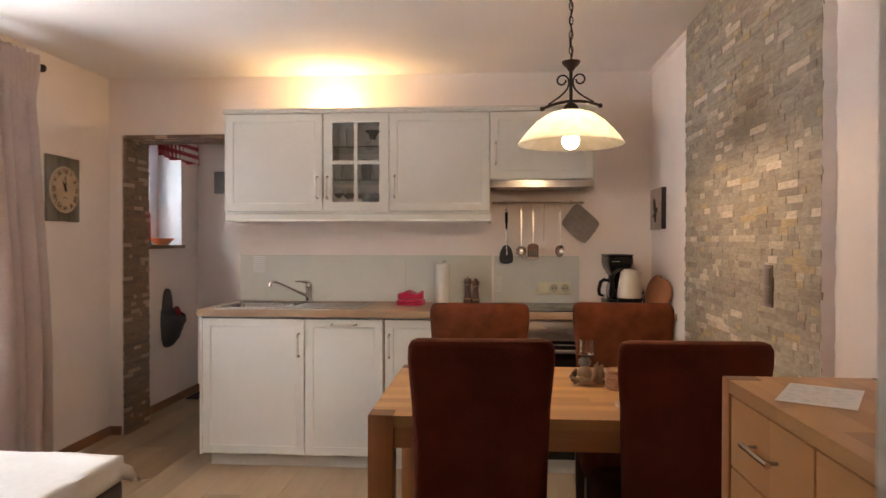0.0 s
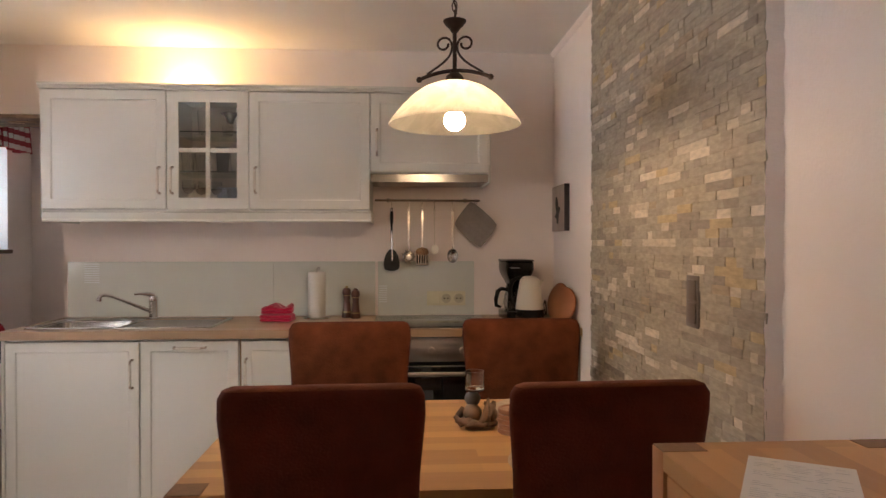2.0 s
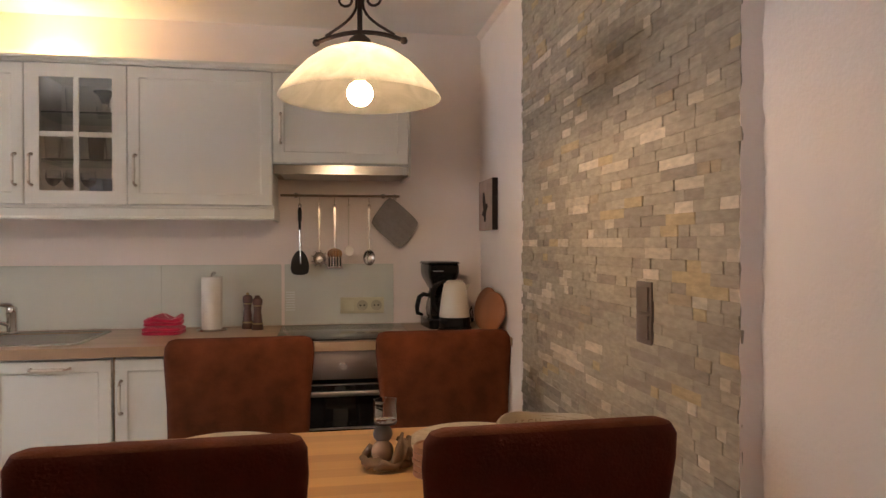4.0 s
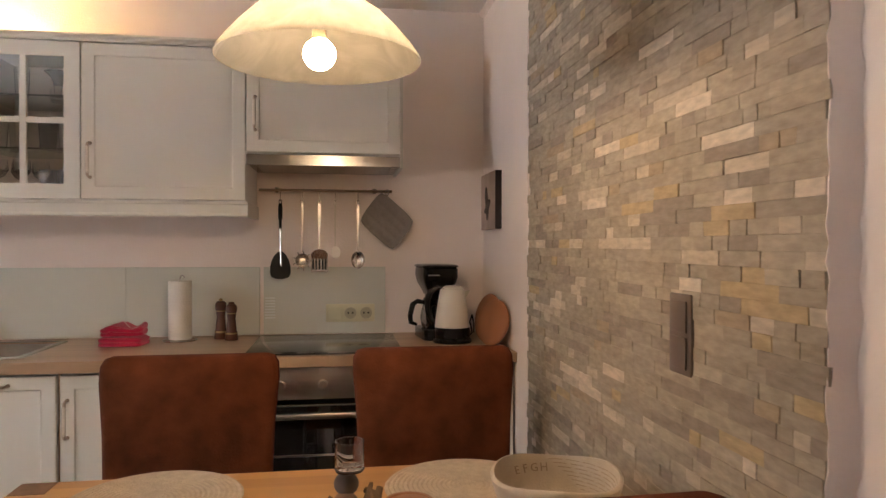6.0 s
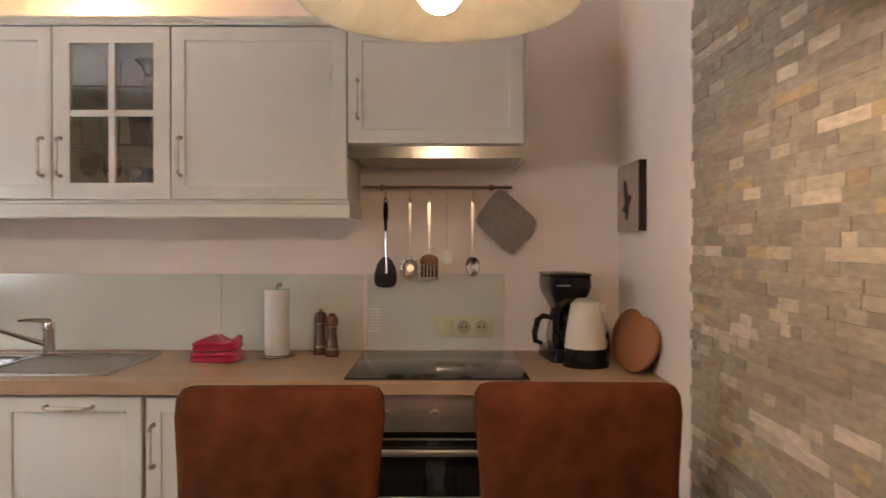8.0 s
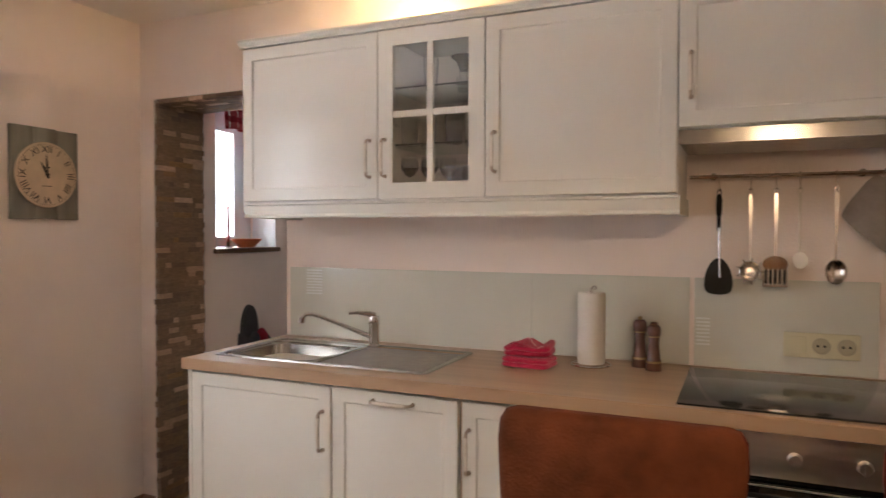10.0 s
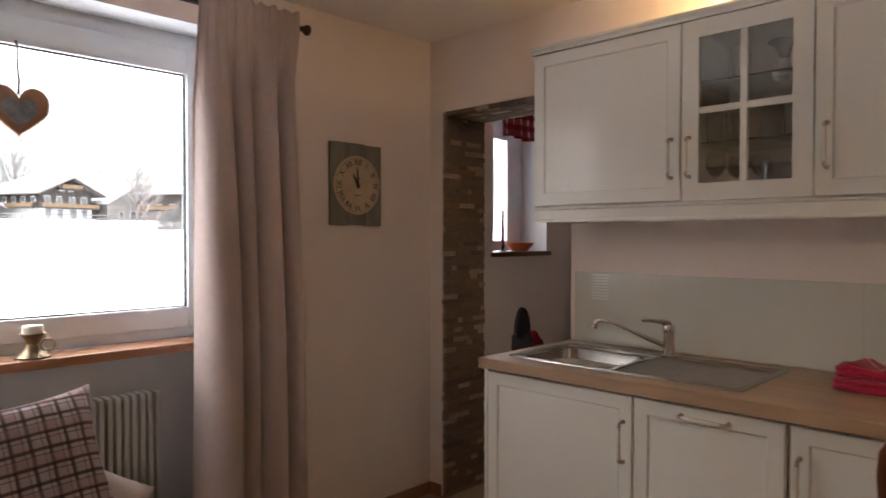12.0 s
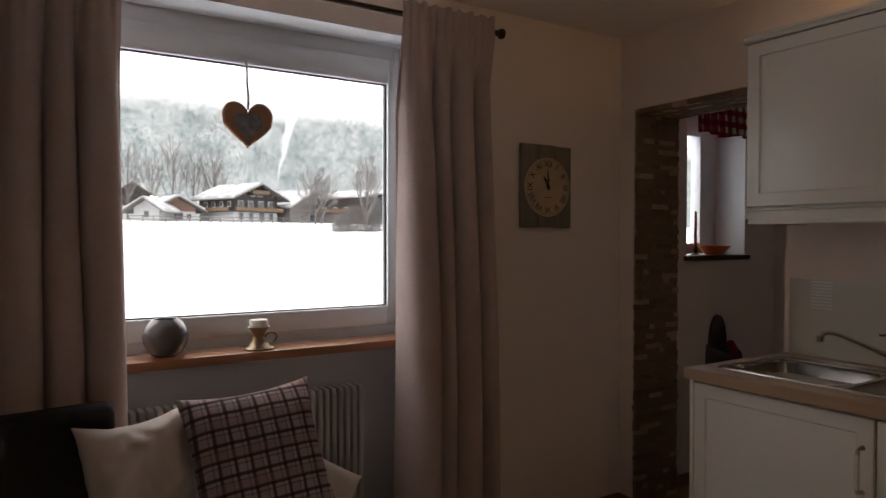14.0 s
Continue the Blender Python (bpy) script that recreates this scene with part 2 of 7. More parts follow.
wall_south = wall_slabs("wall_south", [(XW, 0.86, YS - 0.15, YS, 0, ZC), (1.84, XE, YS - 0.15, YS, 0, ZC), (0.86, 1.84, YS - 0.15, YS, 2.08, ZC)],
                        "plain plastered wall with the doorway into the room")
wall_hall_end = wall_slabs("wall_hall_end", [(XW, 0.75, YH, YH + 0.2, 0, ZC), (0.6, 0.75, 0.30, YH, 0, ZC)], "plain end wall of the side passage")
wall_lobby = wall_slabs("wall_lobby", [(-0.25, -0.10, -6.4, YS - 0.15, 0, ZC), (XE, 2.85, -6.4, YS - 0.15, 0, ZC), (-0.25, 2.85, -6.55, -6.4, 0, ZC)],
                        "plain plastered walls of the lobby behind the doorway")
bm = bm_new()
box(bm, -1.32, 2.85, -6.55, YH + 0.2, ZC, ZC + 0.15)
ceiling = structure("ceiling", bm, ceiling_paint, "matt off-white plastered ceiling")

# floor: a base sheet with laminate planks on it
bm = bm_new()
box(bm, -1.32, 2.85, -6.55, YH + 0.2, -0.12, -0.012)
floor_base = mat("floor_joint", (0.16, 0.10, 0.06), 0.8)
floor = structure("floor", bm, floor_base, "pale oak laminate floor of wide planks")
plank_wood = mat("pale_oak_laminate", (0.42, 0.29, 0.175), 0.42, var=0.17, scale=10, bump=0.03, stretch=(1.5, 0.12, 1), spread=0.55)

# stone cladding: rows of split stone strips
rng = random.Random(7)


def stone_material(name, island, tone=1.0):
    m = bpy.data.materials.new(name)
    m.use_nodes = True
    n = m.node_tree.nodes
    b = n["Principled BSDF"]
    b.inputs["Roughness"].default_value = 0.85
    src = n.new("ShaderNodeNewGeometry" if island else "ShaderNodeObjectInfo")
    ramp = n.new("ShaderNodeValToRGB")
    ramp.color_ramp.interpolation = "CONSTANT"
    tones = [(0.0, (0.355, 0.295, 0.225)), (0.17, (0.385, 0.32, 0.245)), (0.34, (0.365, 0.305, 0.238)), (0.50, (0.40, 0.332, 0.252)), (0.63, (0.305, 0.25, 0.20)),
             (0.73, (0.43, 0.36, 0.275)), (0.83, (0.53, 0.445, 0.35)), (0.90, (0.47, 0.355, 0.21)), (0.93, (0.385, 0.295, 0.205)), (0.95, (0.64, 0.545, 0.445))]
    # tone below 1 paints shade: darker, redder strips with paler accents
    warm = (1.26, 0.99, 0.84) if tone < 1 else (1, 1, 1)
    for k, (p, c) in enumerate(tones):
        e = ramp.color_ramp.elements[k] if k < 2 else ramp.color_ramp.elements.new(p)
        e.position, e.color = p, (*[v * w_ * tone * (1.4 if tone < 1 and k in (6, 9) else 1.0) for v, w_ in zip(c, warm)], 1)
    link_nodes(m, src.outputs["Random Per Island" if island else "Random"], ramp.inputs["Fac"])
    co = n.new("ShaderNodeTexCoord")
    geo = n.new("ShaderNodeNewGeometry")
    cloudy, grain = n.new("ShaderNodeTexNoise"), n.new("ShaderNodeTexNoise")
    cloudy.inputs["Scale"].default_value, cloudy.inputs["Detail"].default_value = 30, 7
    grain.inputs["Scale"].default_value, grain.inputs["Detail"].default_value = 55, 6
    seam = n.new("ShaderNodeMapping")
    seam.inputs["Scale"].default_value = (1.0, 1.0, 3.2)
    link_nodes(m, geo.outputs["Position"], seam.inputs["Vector"])
    link_nodes(m, seam.outputs["Vector"], cloudy.inputs["Vector"])
    link_nodes(m, geo.outputs["Position"], grain.inputs["Vector"])
    span = n.new("ShaderNodeMapRange")
    span.inputs["From Min"].default_value, span.inputs["From Max"].default_value = 0.3, 0.7
    span.inputs["To Min"].default_value, span.inputs["To Max"].default_value = 0.82, 1.16
    link_nodes(m, cloudy.outputs["Fac"], span.inputs["Value"])
    mul = n.new("ShaderNodeMix")
    mul.data_type, mul.blend_type = "RGBA", "MULTIPLY"
    mul.inputs["Factor"].default_value = 1
    link_nodes(m, ramp.outputs["Color"], mul.inputs["A"])
    link_nodes(m, span.outputs["Result"], mul.inputs["B"])
    link_nodes(m, mul.outputs["Result"], b.inputs["Base Color"])
    bp = n.new("ShaderNodeBump")
    bp.inputs["Strength"].default_value, bp.inputs["Distance"].default_value = 0.35, 0.004
    link_nodes(m, grain.outputs["Fac"], bp.inputs["Height"])
    link_nodes(m, bp.outputs["Normal"], b.inputs["Normal"])
    return m


stone_single, stone_rest = stone_material("split_stone", False), stone_material("split_stone_rest", True)
# darker, redder copy of the stone for the passage: shade put into the colour
shaded_single, shaded_rest = stone_material("shaded_split_stone", False, 0.52), stone_material("shaded_split_stone_rest", True, 0.52)
mortar = mat("grey_stone_mortar", (0.42, 0.37, 0.31), 0.9, var=0.2, scale=30, bump=0.3)


def stone_verts(length, height, depth, r):
    """A strip lying along y, face towards -x, back at x = 0; slightly uneven face."""
    g = 0.0003
    y0, y1, z0, z1 = g, length - g, g - r.uniform(0, 0.0009), height - g + r.uniform(0, 0.0009)
    c = 0.0007
    d = [depth + r.uniform(-0.0009, 0.0009) for _ in range(4)]
    v = [(0, y0, z0), (0, y1, z0), (0, y1, z1), (0, y0, z1)]
    v += [(-d[0] + c, y0, z0), (-d[1] + c, y1, z0), (-d[2] + c, y1, z1), (-d[3] + c, y0, z1)]
    v += [(-d[0], y0 + c, z0 + c), (-d[1], y1 - c, z0 + c), (-d[2], y1 - c, z1 - c), (-d[3], y0 + c, z1 - c)]
    f = [(8, 9, 10, 11)]
    for a in (0, 4):
        for i in range(4):
            j = (i + 1) % 4
            f.append((a + i, a + j, a + 4 + j, a + 4 + i))
    return v, f


ROW = 0.0250
LENGTHS = (0.036, 0.048, 0.062, 0.078, 0.098, 0.122, 0.155)
DEPTHS = (0.0182, 0.0192, 0.0204)
variants, shaded_stones = {}, {}
for L in LENGTHS:
    for D in DEPTHS:
        for k in range(2):
            v, f = stone_verts(L, ROW, D, rng)
            me = bpy.data.meshes.new("stone")
            me.from_pydata(v, [], f)
            me.materials.append(stone_single)
            variants[L, D, k] = me
            shaded_stones[L, D, k] = me.copy()
            shaded_stones[L, D, k].materials.clear()
            shaded_stones[L, D, k].materials.append(shaded_single)

# ---- kitchen ----
def door_panel(w, h, t=0.019, margin=0.046):
    """A cabinet front with a routed groove and a raised field: width along x, face towards -y, back at y = 0."""
    steps = [(0.0, 0.0), (0.0, -t + 0.003), (0.003, -t), (margin, -t), (margin + 0.004, -t + 0.0042), (margin + 0.010, -t + 0.0048), (margin + 0.018, -t + 0.0040), (margin + 0.044, -t + 0.0006), (margin + 0.047, -t + 0.0002)]
    rings = [[(i, y, i), (w - i, y, i), (w - i, y, h - i), (i, y, h - i)] for i, y in steps]
    return ring_loft(bm_new(), rings)


def bow_handle(door, x, z, length=0.128, upright=True, y=-0.019):
    """Nickel bow handle with a pale grip."""
    half = length / 2
    place = (lambda u, d: (x, y - d, z + u)) if upright else (lambda u, d: (x + u, y - d, z))
    line = [place(-half, 0), place(-half, 0.018), place(-half + 0.004, 0.027), place(-half + 0.016, 0.029), place(0, 0.031), place(half - 0.016, 0.029), place(half - 0.004, 0.027), place(half, 0.018), place(half, 0)]
    bm = tube(bm_new(), line, [0.0075, 0.0045, 0.005, 0.0062, 0.004, 0.0062, 0.005, 0.0045, 0.0075], 8)
    h = part("handle", bm, nickel, door, "satin nickel bow handle with pale grip")
    bm = bm_new()
    tube(bm, [place(-half + 0.014, 0.029), place(-half + 0.03, 0.0305), place(0, 0.0315), place(half - 0.03, 0.0305), place(half - 0.014, 0.029)], [0.0058, 0.0066, 0.0070, 0.0066, 0.0058], 10)
    part("handle_grip", bm, porcelain, door, "cream porcelain handle grip")


def wall_cabinet(x0, x1, z0, z1, handle_side, hz):
    c = thing("wall_cabinet", "cream white panelled kitchen wall cabinet with bow handle", "cabinet", (x0, 0, z0), group="wall cabinets over the worktop")
    w, h = x1 - x0, z1 - z0
    part("body", rbox(0.001, w - 0.001, -0.350, -0.004, 0, h, 0.002), body_white, c)
    d = part("door", door_panel(w - 0.004, h - 0.008), cabinet_paint, c)
    d.location = (0.002, -0.352, 0.004)
    bow_handle(d, w - 0.036 if handle_side > 0 else 0.032, hz - z0 - 0.004)
    return c


DZ0, DZ1 = 1.478, 2.072
wall_cabinet(0.0, 0.6, DZ0, DZ1, 1, 1.625)
wall_cabinet(1.0, 1.6, DZ0, DZ1, -1, 1.628)
wall_cabinet(1.6, 2.2, 1.668, DZ1, -1, 1.822)

# glazed cabinet
gc = thing("glass_cabinet", "cream white wall cabinet with four-pane glazed door and glass shelves", "cabinet", (0.6, 0, DZ0), group="wall cabinets over the worktop")
hgt = DZ1 - DZ0
inside = mat("cabinet_inside_board", (0.80, 0.74, 0.66), 0.6, var=0.03)
bm = bm_new()
for s in ((0.001, 0.017, -0.35, -0.004, 0, hgt), (0.383, 0.399, -0.35, -0.004, 0, hgt), (0.017, 0.383, -0.35, -0.004, 0, 0.016), (0.017, 0.383, -0.35, -0.004, hgt - 0.016, hgt), (0.017, 0.383, -0.012, -0.004, 0.016, hgt - 0.016)):
    box(bm, *s)
part("body", bm, inside, gc, smooth=0)
cabinet_pane = pane_mat("cabinet_pane", (0.99, 1.0, 0.99), 0.15)
shelf_glass = pane_mat("shelf_glass", (0.90, 0.95, 0.92), 0.12)
shelf_edge = mat("green_glass_edge", (0.055, 0.075, 0.062), 0.15, var=0.1)
for z in (0.195, 0.395):
    slot(part("shelf", rbox(0.019, 0.381, -0.33, -0.015, z - 0.003, z + 0.003, 0.001, 1), shelf_glass, gc, "clear glass shelf"), False)
    part("shelf_edge", rbox(0.019, 0.381, -0.3325, -0.3305, z - 0.003, z + 0.003, 0), shelf_edge, gc, "dark green glass shelf edge", 0)
gd = new("door")
gd.parent = gc
gd.location = (0.002, -0.352, 0.004)
W, H, B = 0.396, hgt - 0.008, 0.056
bm = bm_new()
for s in ((0, B, 0, H), (W - B, W, 0, H), (B, W - B, 0, B), (B, W - B, H - B, H)):
    box(bm, s[0], s[1], -0.019, 0, s[2], s[3])
part("door_frame", bm, cabinet_paint, gd, smooth=0)
part("glazing_bar", rbox(W / 2 - 0.011, W / 2 + 0.011, -0.0175, -0.002, B, H - B, 0.0015, 1), cabinet_paint, gd)
part("glazing_bar", rbox(B, W - B, -0.0150, -0.003, H / 2 - 0.011, H / 2 + 0.011, 0.0015, 1), cabinet_paint, gd)
for i in (0, 1):
    for j in (0, 1):
        x0, x1 = (B, W / 2 - 0.011) if i == 0 else (W / 2 + 0.011, W - B)
        z0, z1 = (B, H / 2 - 0.011) if j == 0 else (H / 2 + 0.011, H - B)
        slot(part("pane", rbox(x0, x1, -0.010, -0.007, z0, z1, 0), cabinet_pane, gd, "clear glass pane", 0), False)
bow_handle(gd, 0.026, 1.625 - DZ0 - 0.004)

# light rail below and cornice above the wall cabinets
prof = [(-0.366, 1.420), (-0.366, 1.426), (-0.360, 1.434), (-0.360, 1.466), (-0.366, 1.470), (-0.366, 1.4765), (-0.345, 1.4765), (-0.345, 1.420)]
lr = thing("light_rail", "cream moulded rail under the wall cabinets", "trim")
part("front_board", ring_loft(bm_new(), [[(x, y, z) for y, z in prof] for x in (0.003, 1.606)]), cabinet_paint, lr, smooth=0)
for x in (0.003, 1.590):
    part("end_board", rbox(x, x + 0.016, -0.3448, -0.004, 1.420, 1.4765, 0.001, 1), cabinet_paint, lr)
bm = bm_new()
prof = [(-0.374, 2.0722), (-0.374, 2.082), (-0.382, 2.091), (-0.382, 2.100), (-0.345, 2.100), (-0.345, 2.0722)]
ring_loft(bm, [[(x, y, z) for y, z in prof] for x in (-0.012, 2.212)])
tagged(part("cornice", bm, cabinet_paint, None, "", 0), "cream cornice strip along the top of the wall cabinets", "trim")
for x0, x1, z0 in ((-0.012, -0.001, 1.44), (2.2005, 2.2125, 1.62)):
    tagged(part("side_panel", rbox(x0, x1, -0.352, -0.004, z0, 2.0735, 0.001, 1), cabinet_paint), "cream side panel closing the row of wall cabinets", "panel", "cabinet side panels")

# extractor hood
hood_steel = mat("hood_steel", (0.42, 0.395, 0.375), 0.22, 1.0, var=0.08, scale=30, stretch=(0.1, 1, 3))
hood = thing("extractor_hood", "flat brushed steel extractor hood under the short wall cabinet", "extractor hood", (1.602, 0, 1.605))
ring_loft(bm := bm_new(), [[(x, -0.374, 0.018), (x, -0.376, 0.058), (x, -0.360, 0.060), (x, -0.010, 0.060), (x, -0.010, 0.024), (x, -0.355, 0.024), (x, -0.368, 0.017)] for x in (0, 0.596)])
part("casing", bm, hood_steel, hood, smooth=0)
part("filter", rbox(0.03, 0.566, -0.335, -0.03, 0.0205, 0.0237, 0.001, 1), mat("grey_filter_mesh", (0.50, 0.45, 0.40), 0.5, 0.3, var=0.2, scale=300), hood, "grey metal grease filter")


def base_cabinet(x0, x1, handle):
    c = thing("base_cabinet", "cream white panelled kitchen base cabinet with bow handle", "cabinet", (x0, 0, 0), group="base cabinets under the worktop")
    w = x1 - x0
    part("body", rbox(0.001, w - 0.001, -0.575, -0.01, 0.082, 0.868, 0.001, 1), body_white, c)
    d = part("door", door_panel(w - 0.005, 0.778), cabinet_paint, c)
    d.location = (0.0025, -0.578, 0.084)
    if handle == "right":
        bow_handle(d, w - 0.036, 0.712 - 0.084)
    elif handle == "left":
        bow_handle(d, 0.024, 0.712 - 0.084)
    else:
        bow_handle(d, w / 2, 0.832 - 0.084, 0.14, False)
    return c


base_cabinet(-0.048, 0.552, "right")
dw = base_cabinet(0.552, 1.002, "top")
dw.name = "dishwasher"
tagged(dw, "dishwasher behind a narrow cream white panelled front", "dishwasher")
base_cabinet(1.010, 1.598, "left")
base_cabinet(2.202, 2.612, "left")
tagged(part("filler_strip", rbox(1.0028, 1.0098, -0.582, -0.02, 0.084, 0.866, 0.0005, 1), mat("honey_edge_band", (0.42, 0.26, 0.13), 0.5, var=0.15, scale=12)), "honey-coloured filler strip beside the dishwasher", "panel")
tagged(part("end_panel", rbox(-0.064, -0.0495, -0.594, -0.006, 0.076, 0.8705, 0.001, 1), cabinet_paint), "cream end panel of the base cabinet row", "panel")
tagged(part("plinth", rbox(-0.02, 2.61, -0.535, -0.517, 0, 0.0805, 0.001, 1), cabinet_paint), "cream plinth board under the base cabinets", "plinth")

# worktop with the opening for the sink
SX0, SX1, SY0, SY1 = -0.008, 0.862, -0.53, -0.10
WT = 0.912
def slab_with_hole(x0, x1, y0, y1, hx0, hx1, hy0, hy1, z0, z1):
    bm = bm_new()
    def loop(a, b, c, d, z):
        return [bm.verts.new(p) for p in ((a, c, z), (b, c, z), (b, d, z), (a, d, z))]
    ring = [loop(x0, x1, y0, y1, z1 - 0.003), loop(x0 + 0.003, x1 - 0.003, y0 + 0.003, y1 - 0.003, z1), loop(hx0, hx1, hy0, hy1, z1), loop(hx0, hx1, hy0, hy1, z0), loop(x0, x1, y0, y1, z0)]
    for p, q in zip(ring, ring[1:] + ring[:1]):
        for i in range(4):
            bm.faces.new((p[i], p[(i + 1) % 4], q[(i + 1) % 4], q[i]))
    return bm


bm = slab_with_hole(-0.068, 2.616, -0.620, -0.004, SX0 + 0.02, SX1 - 0.02, SY0 + 0.02, SY1 - 0.02, 0.873, WT)
wtop = thing("worktop", "long wood-grain laminate kitchen worktop", "worktop")
part("slab", bm, worktop_wood, wtop, smooth=0)
part("front_edge", rbox(-0.068, 2.616, -0.6225, -0.6202, 0.8735, WT - 0.0025, 0.0008, 1), worktop_wood, wtop)
part("end_edge", rbox(-0.0703, -0.0682, -0.6222, -0.004, 0.8735, WT - 0.0025, 0.0008, 1), worktop_wood, wtop)

# sink: rim, bowl, drainer
sink = thing("kitchen_sink", "stainless steel inset sink with bowl and drainer", "sink", (0, 0, WT))


def rrect(x0, x1, y0, y1, r, z, n=5):
    out = []
    for cx, cy, a in ((x1 - r, y0 + r, -90), (x1 - r, y1 - r, 0), (x0 + r, y1 - r, 90), (x0 + r, y0 + r, 180)):
        for k in range(n + 1):
            t = radians(a + 90 * k / n)
            out.append((cx + r * math.cos(t), cy + r * math.sin(t), z))
    return out


def loft_open(bm, rings, cap=True):
    loops = [[bm.verts.new(p) for p in r] for r in rings]
    for a, b in zip(loops, loops[1:]):
        for i in range(len(a)):
            j = (i + 1) % len(a)
            bm.faces.new((a[i], a[j], b[j], b[i]))
    if cap:
        bm.faces.new(loops[-1])
    return loops


bm = bm_new()
loft_open(bm, [rrect(SX0, SX1, SY0, SY1, 0.02, 0.0005), rrect(SX0 + 0.002, SX1 - 0.002, SY0 + 0.002, SY1 - 0.002, 0.02, 0.005), rrect(SX0 + 0.022, SX1 - 0.022, SY0 + 0.022, SY1 - 0.022, 0.02, 0.005),
               rrect(SX0 + 0.026, SX1 - 0.026, SY0 + 0.026, SY1 - 0.026, 0.02, 0.0025)], cap=False)
part("rim", bm, sink_steel, sink)
bx0, bx1, by0, by1 = SX0 + 0.028, 0.405, SY0 + 0.028, SY1 - 0.075
bm = bm_new()
loft_open(bm, [rrect(bx0, bx1, by0, by1, 0.06, 0.0030), rrect(bx0 + 0.006, bx1 - 0.006, by0 + 0.006, by1 - 0.006, 0.06, -0.004), rrect(bx0 + 0.015, bx1 - 0.015, by0 + 0.015, by1 - 0.015, 0.06, -0.12),
               rrect(bx0 + 0.03, bx1 - 0.03, by0 + 0.03, by1 - 0.03, 0.06, -0.145), rrect(bx0 + 0.08, bx1 - 0.08, by0 + 0.08, by1 - 0.08, 0.05, -0.15)])
part("bowl", bm, sink_steel, sink)
bm = slab_with_hole(SX0 + 0.024, bx1 + 0.015, SY0 + 0.024, SY1 - 0.024, bx0 + 0.004, bx1 - 0.004, by0 + 0.004, by1 - 0.004, 0.0005, 0.0026)
part("deck", bm, sink_steel, sink, smooth=0)
drain_steel = mat("linen_pattern_steel", (0.40, 0.36, 0.33), 0.42, 0.9, var=0.15, scale=240, bump=0.2, bscale=500)
bm = bm_new()
box(bm, bx1 + 0.0155, SX1 - 0.026, SY0 + 0.026, SY1 - 0.026, -0.006, -0.003)
part("drainer", bm, drain_steel, sink, "linen-patterned steel drainer")

tap = thing("kitchen_tap", "chrome single-lever kitchen tap with swung spout", "tap", (0.452, -0.138, WT + 0.003))
bm = lathe(bm_new(), [(0, 0), (0.027, 0), (0.027, 0.006), (0.022, 0.012), (0.021, 0.085), (0.0225, 0.088), (0.0225, 0.112), (0.019, 0.122), (0, 0.125)], 20)
part("tap_body", bm, chrome, tap)
bm = tube(bm_new(), [(-0.008, -0.014, 0.042), (-0.05, -0.07, 0.072), (-0.10, -0.135, 0.108), (-0.14, -0.187, 0.135), (-0.158, -0.21, 0.142), (-0.170, -0.225, 0.141), (-0.176, -0.233, 0.128)], [0.0095, 0.009, 0.008, 0.0075, 0.0075, 0.008, 0.009], 12)
tube(bm, [(-0.176, -0.233, 0.131), (-0.177, -0.2345, 0.113)], 0.0125, 12)
part("spout", bm, chrome, tap)
bm = tube(bm_new(), [(0.0, 0.0, 0.122), (-0.012, -0.017, 0.130), (-0.045, -0.055, 0.137), (-0.066, -0.08, 0.136)], [0.014, 0.011, 0.0065, 0.005], 10)
part("lever", bm, chrome, tap)

# hob and oven
hob = thing("ceramic_hob", "black ceramic glass hob set flush into the worktop", "hob", (1.62, -0.590, WT))
part("glass_plate", rbox(0, 0.573, 0, 0.515, 0.0006, 0.0065, 0.002), hob_glass, hob)
oven = thing("built_in_oven", "built-in oven with brushed steel panel and dark glass door", "oven", (1.602, 0, 0))
part("casing", rbox(0, 0.596, -0.56, -0.01, 0.082, 0.868, 0.001, 1), dark_gap, oven)
part("control_panel", rbox(0.001, 0.595, -0.592, -0.562, 0.752, 0.867, 0.002), steel, oven, "brushed steel control panel")
for x in (0.148, 0.297, 0.446):
    bm = lathe(bm_new(), [(0, 0), (0.017, 0), (0.0155, 0.016), (0.014, 0.018), (0, 0.018)], 20)
    box(bm, -0.0035, 0.0035, -0.016, 0.016, 0.0165, 0.024)
    k = part("knob", bm, steel, oven)
    k.matrix_basis = pose(x, -0.592, 0.806, 90, 0, 0)
od = new("oven_door")
od.parent = oven
part("door_glass", rbox(0.002, 0.594, -0.590, -0.563, 0.10, 0.735, 0.002), black_glass, od)
part("trim_strip", rbox(0.002, 0.594, -0.5945, -0.5905, 0.728, 0.732, 0.0005, 1), steel, od)
part("trim_strip", rbox(0.002, 0.594, -0.5945, -0.5905, 0.545, 0.552, 0.0005, 1), steel, od)
bm = rbox(0.012, 0.584, -0.640, -0.622, 0.690, 0.709, 0.005)
box(bm, 0.05, 0.068, -0.622, -0.590, 0.694, 0.705)
box(bm, 0.528, 0.546, -0.622, -0.590, 0.694, 0.705)
part("door_handle", bm, steel, od, "wide steel oven handle")

# glass splashback in panels
splash = mat("pale_green_back_painted_glass", (0.70, 0.69, 0.61), 0.14, var=0.02, coat=0.3)
for x0, x1 in ((-0.045, 1.0532), (1.054, 1.612), (1.628, 2.165)):
    tagged(part("splashback_panel", rbox(x0, x1, -0.009, -0.003, WT + 0.002, 1.213, 0.001, 1), splash), "pale green glass splashback panel behind the worktop", "splashback", "splashback panels")

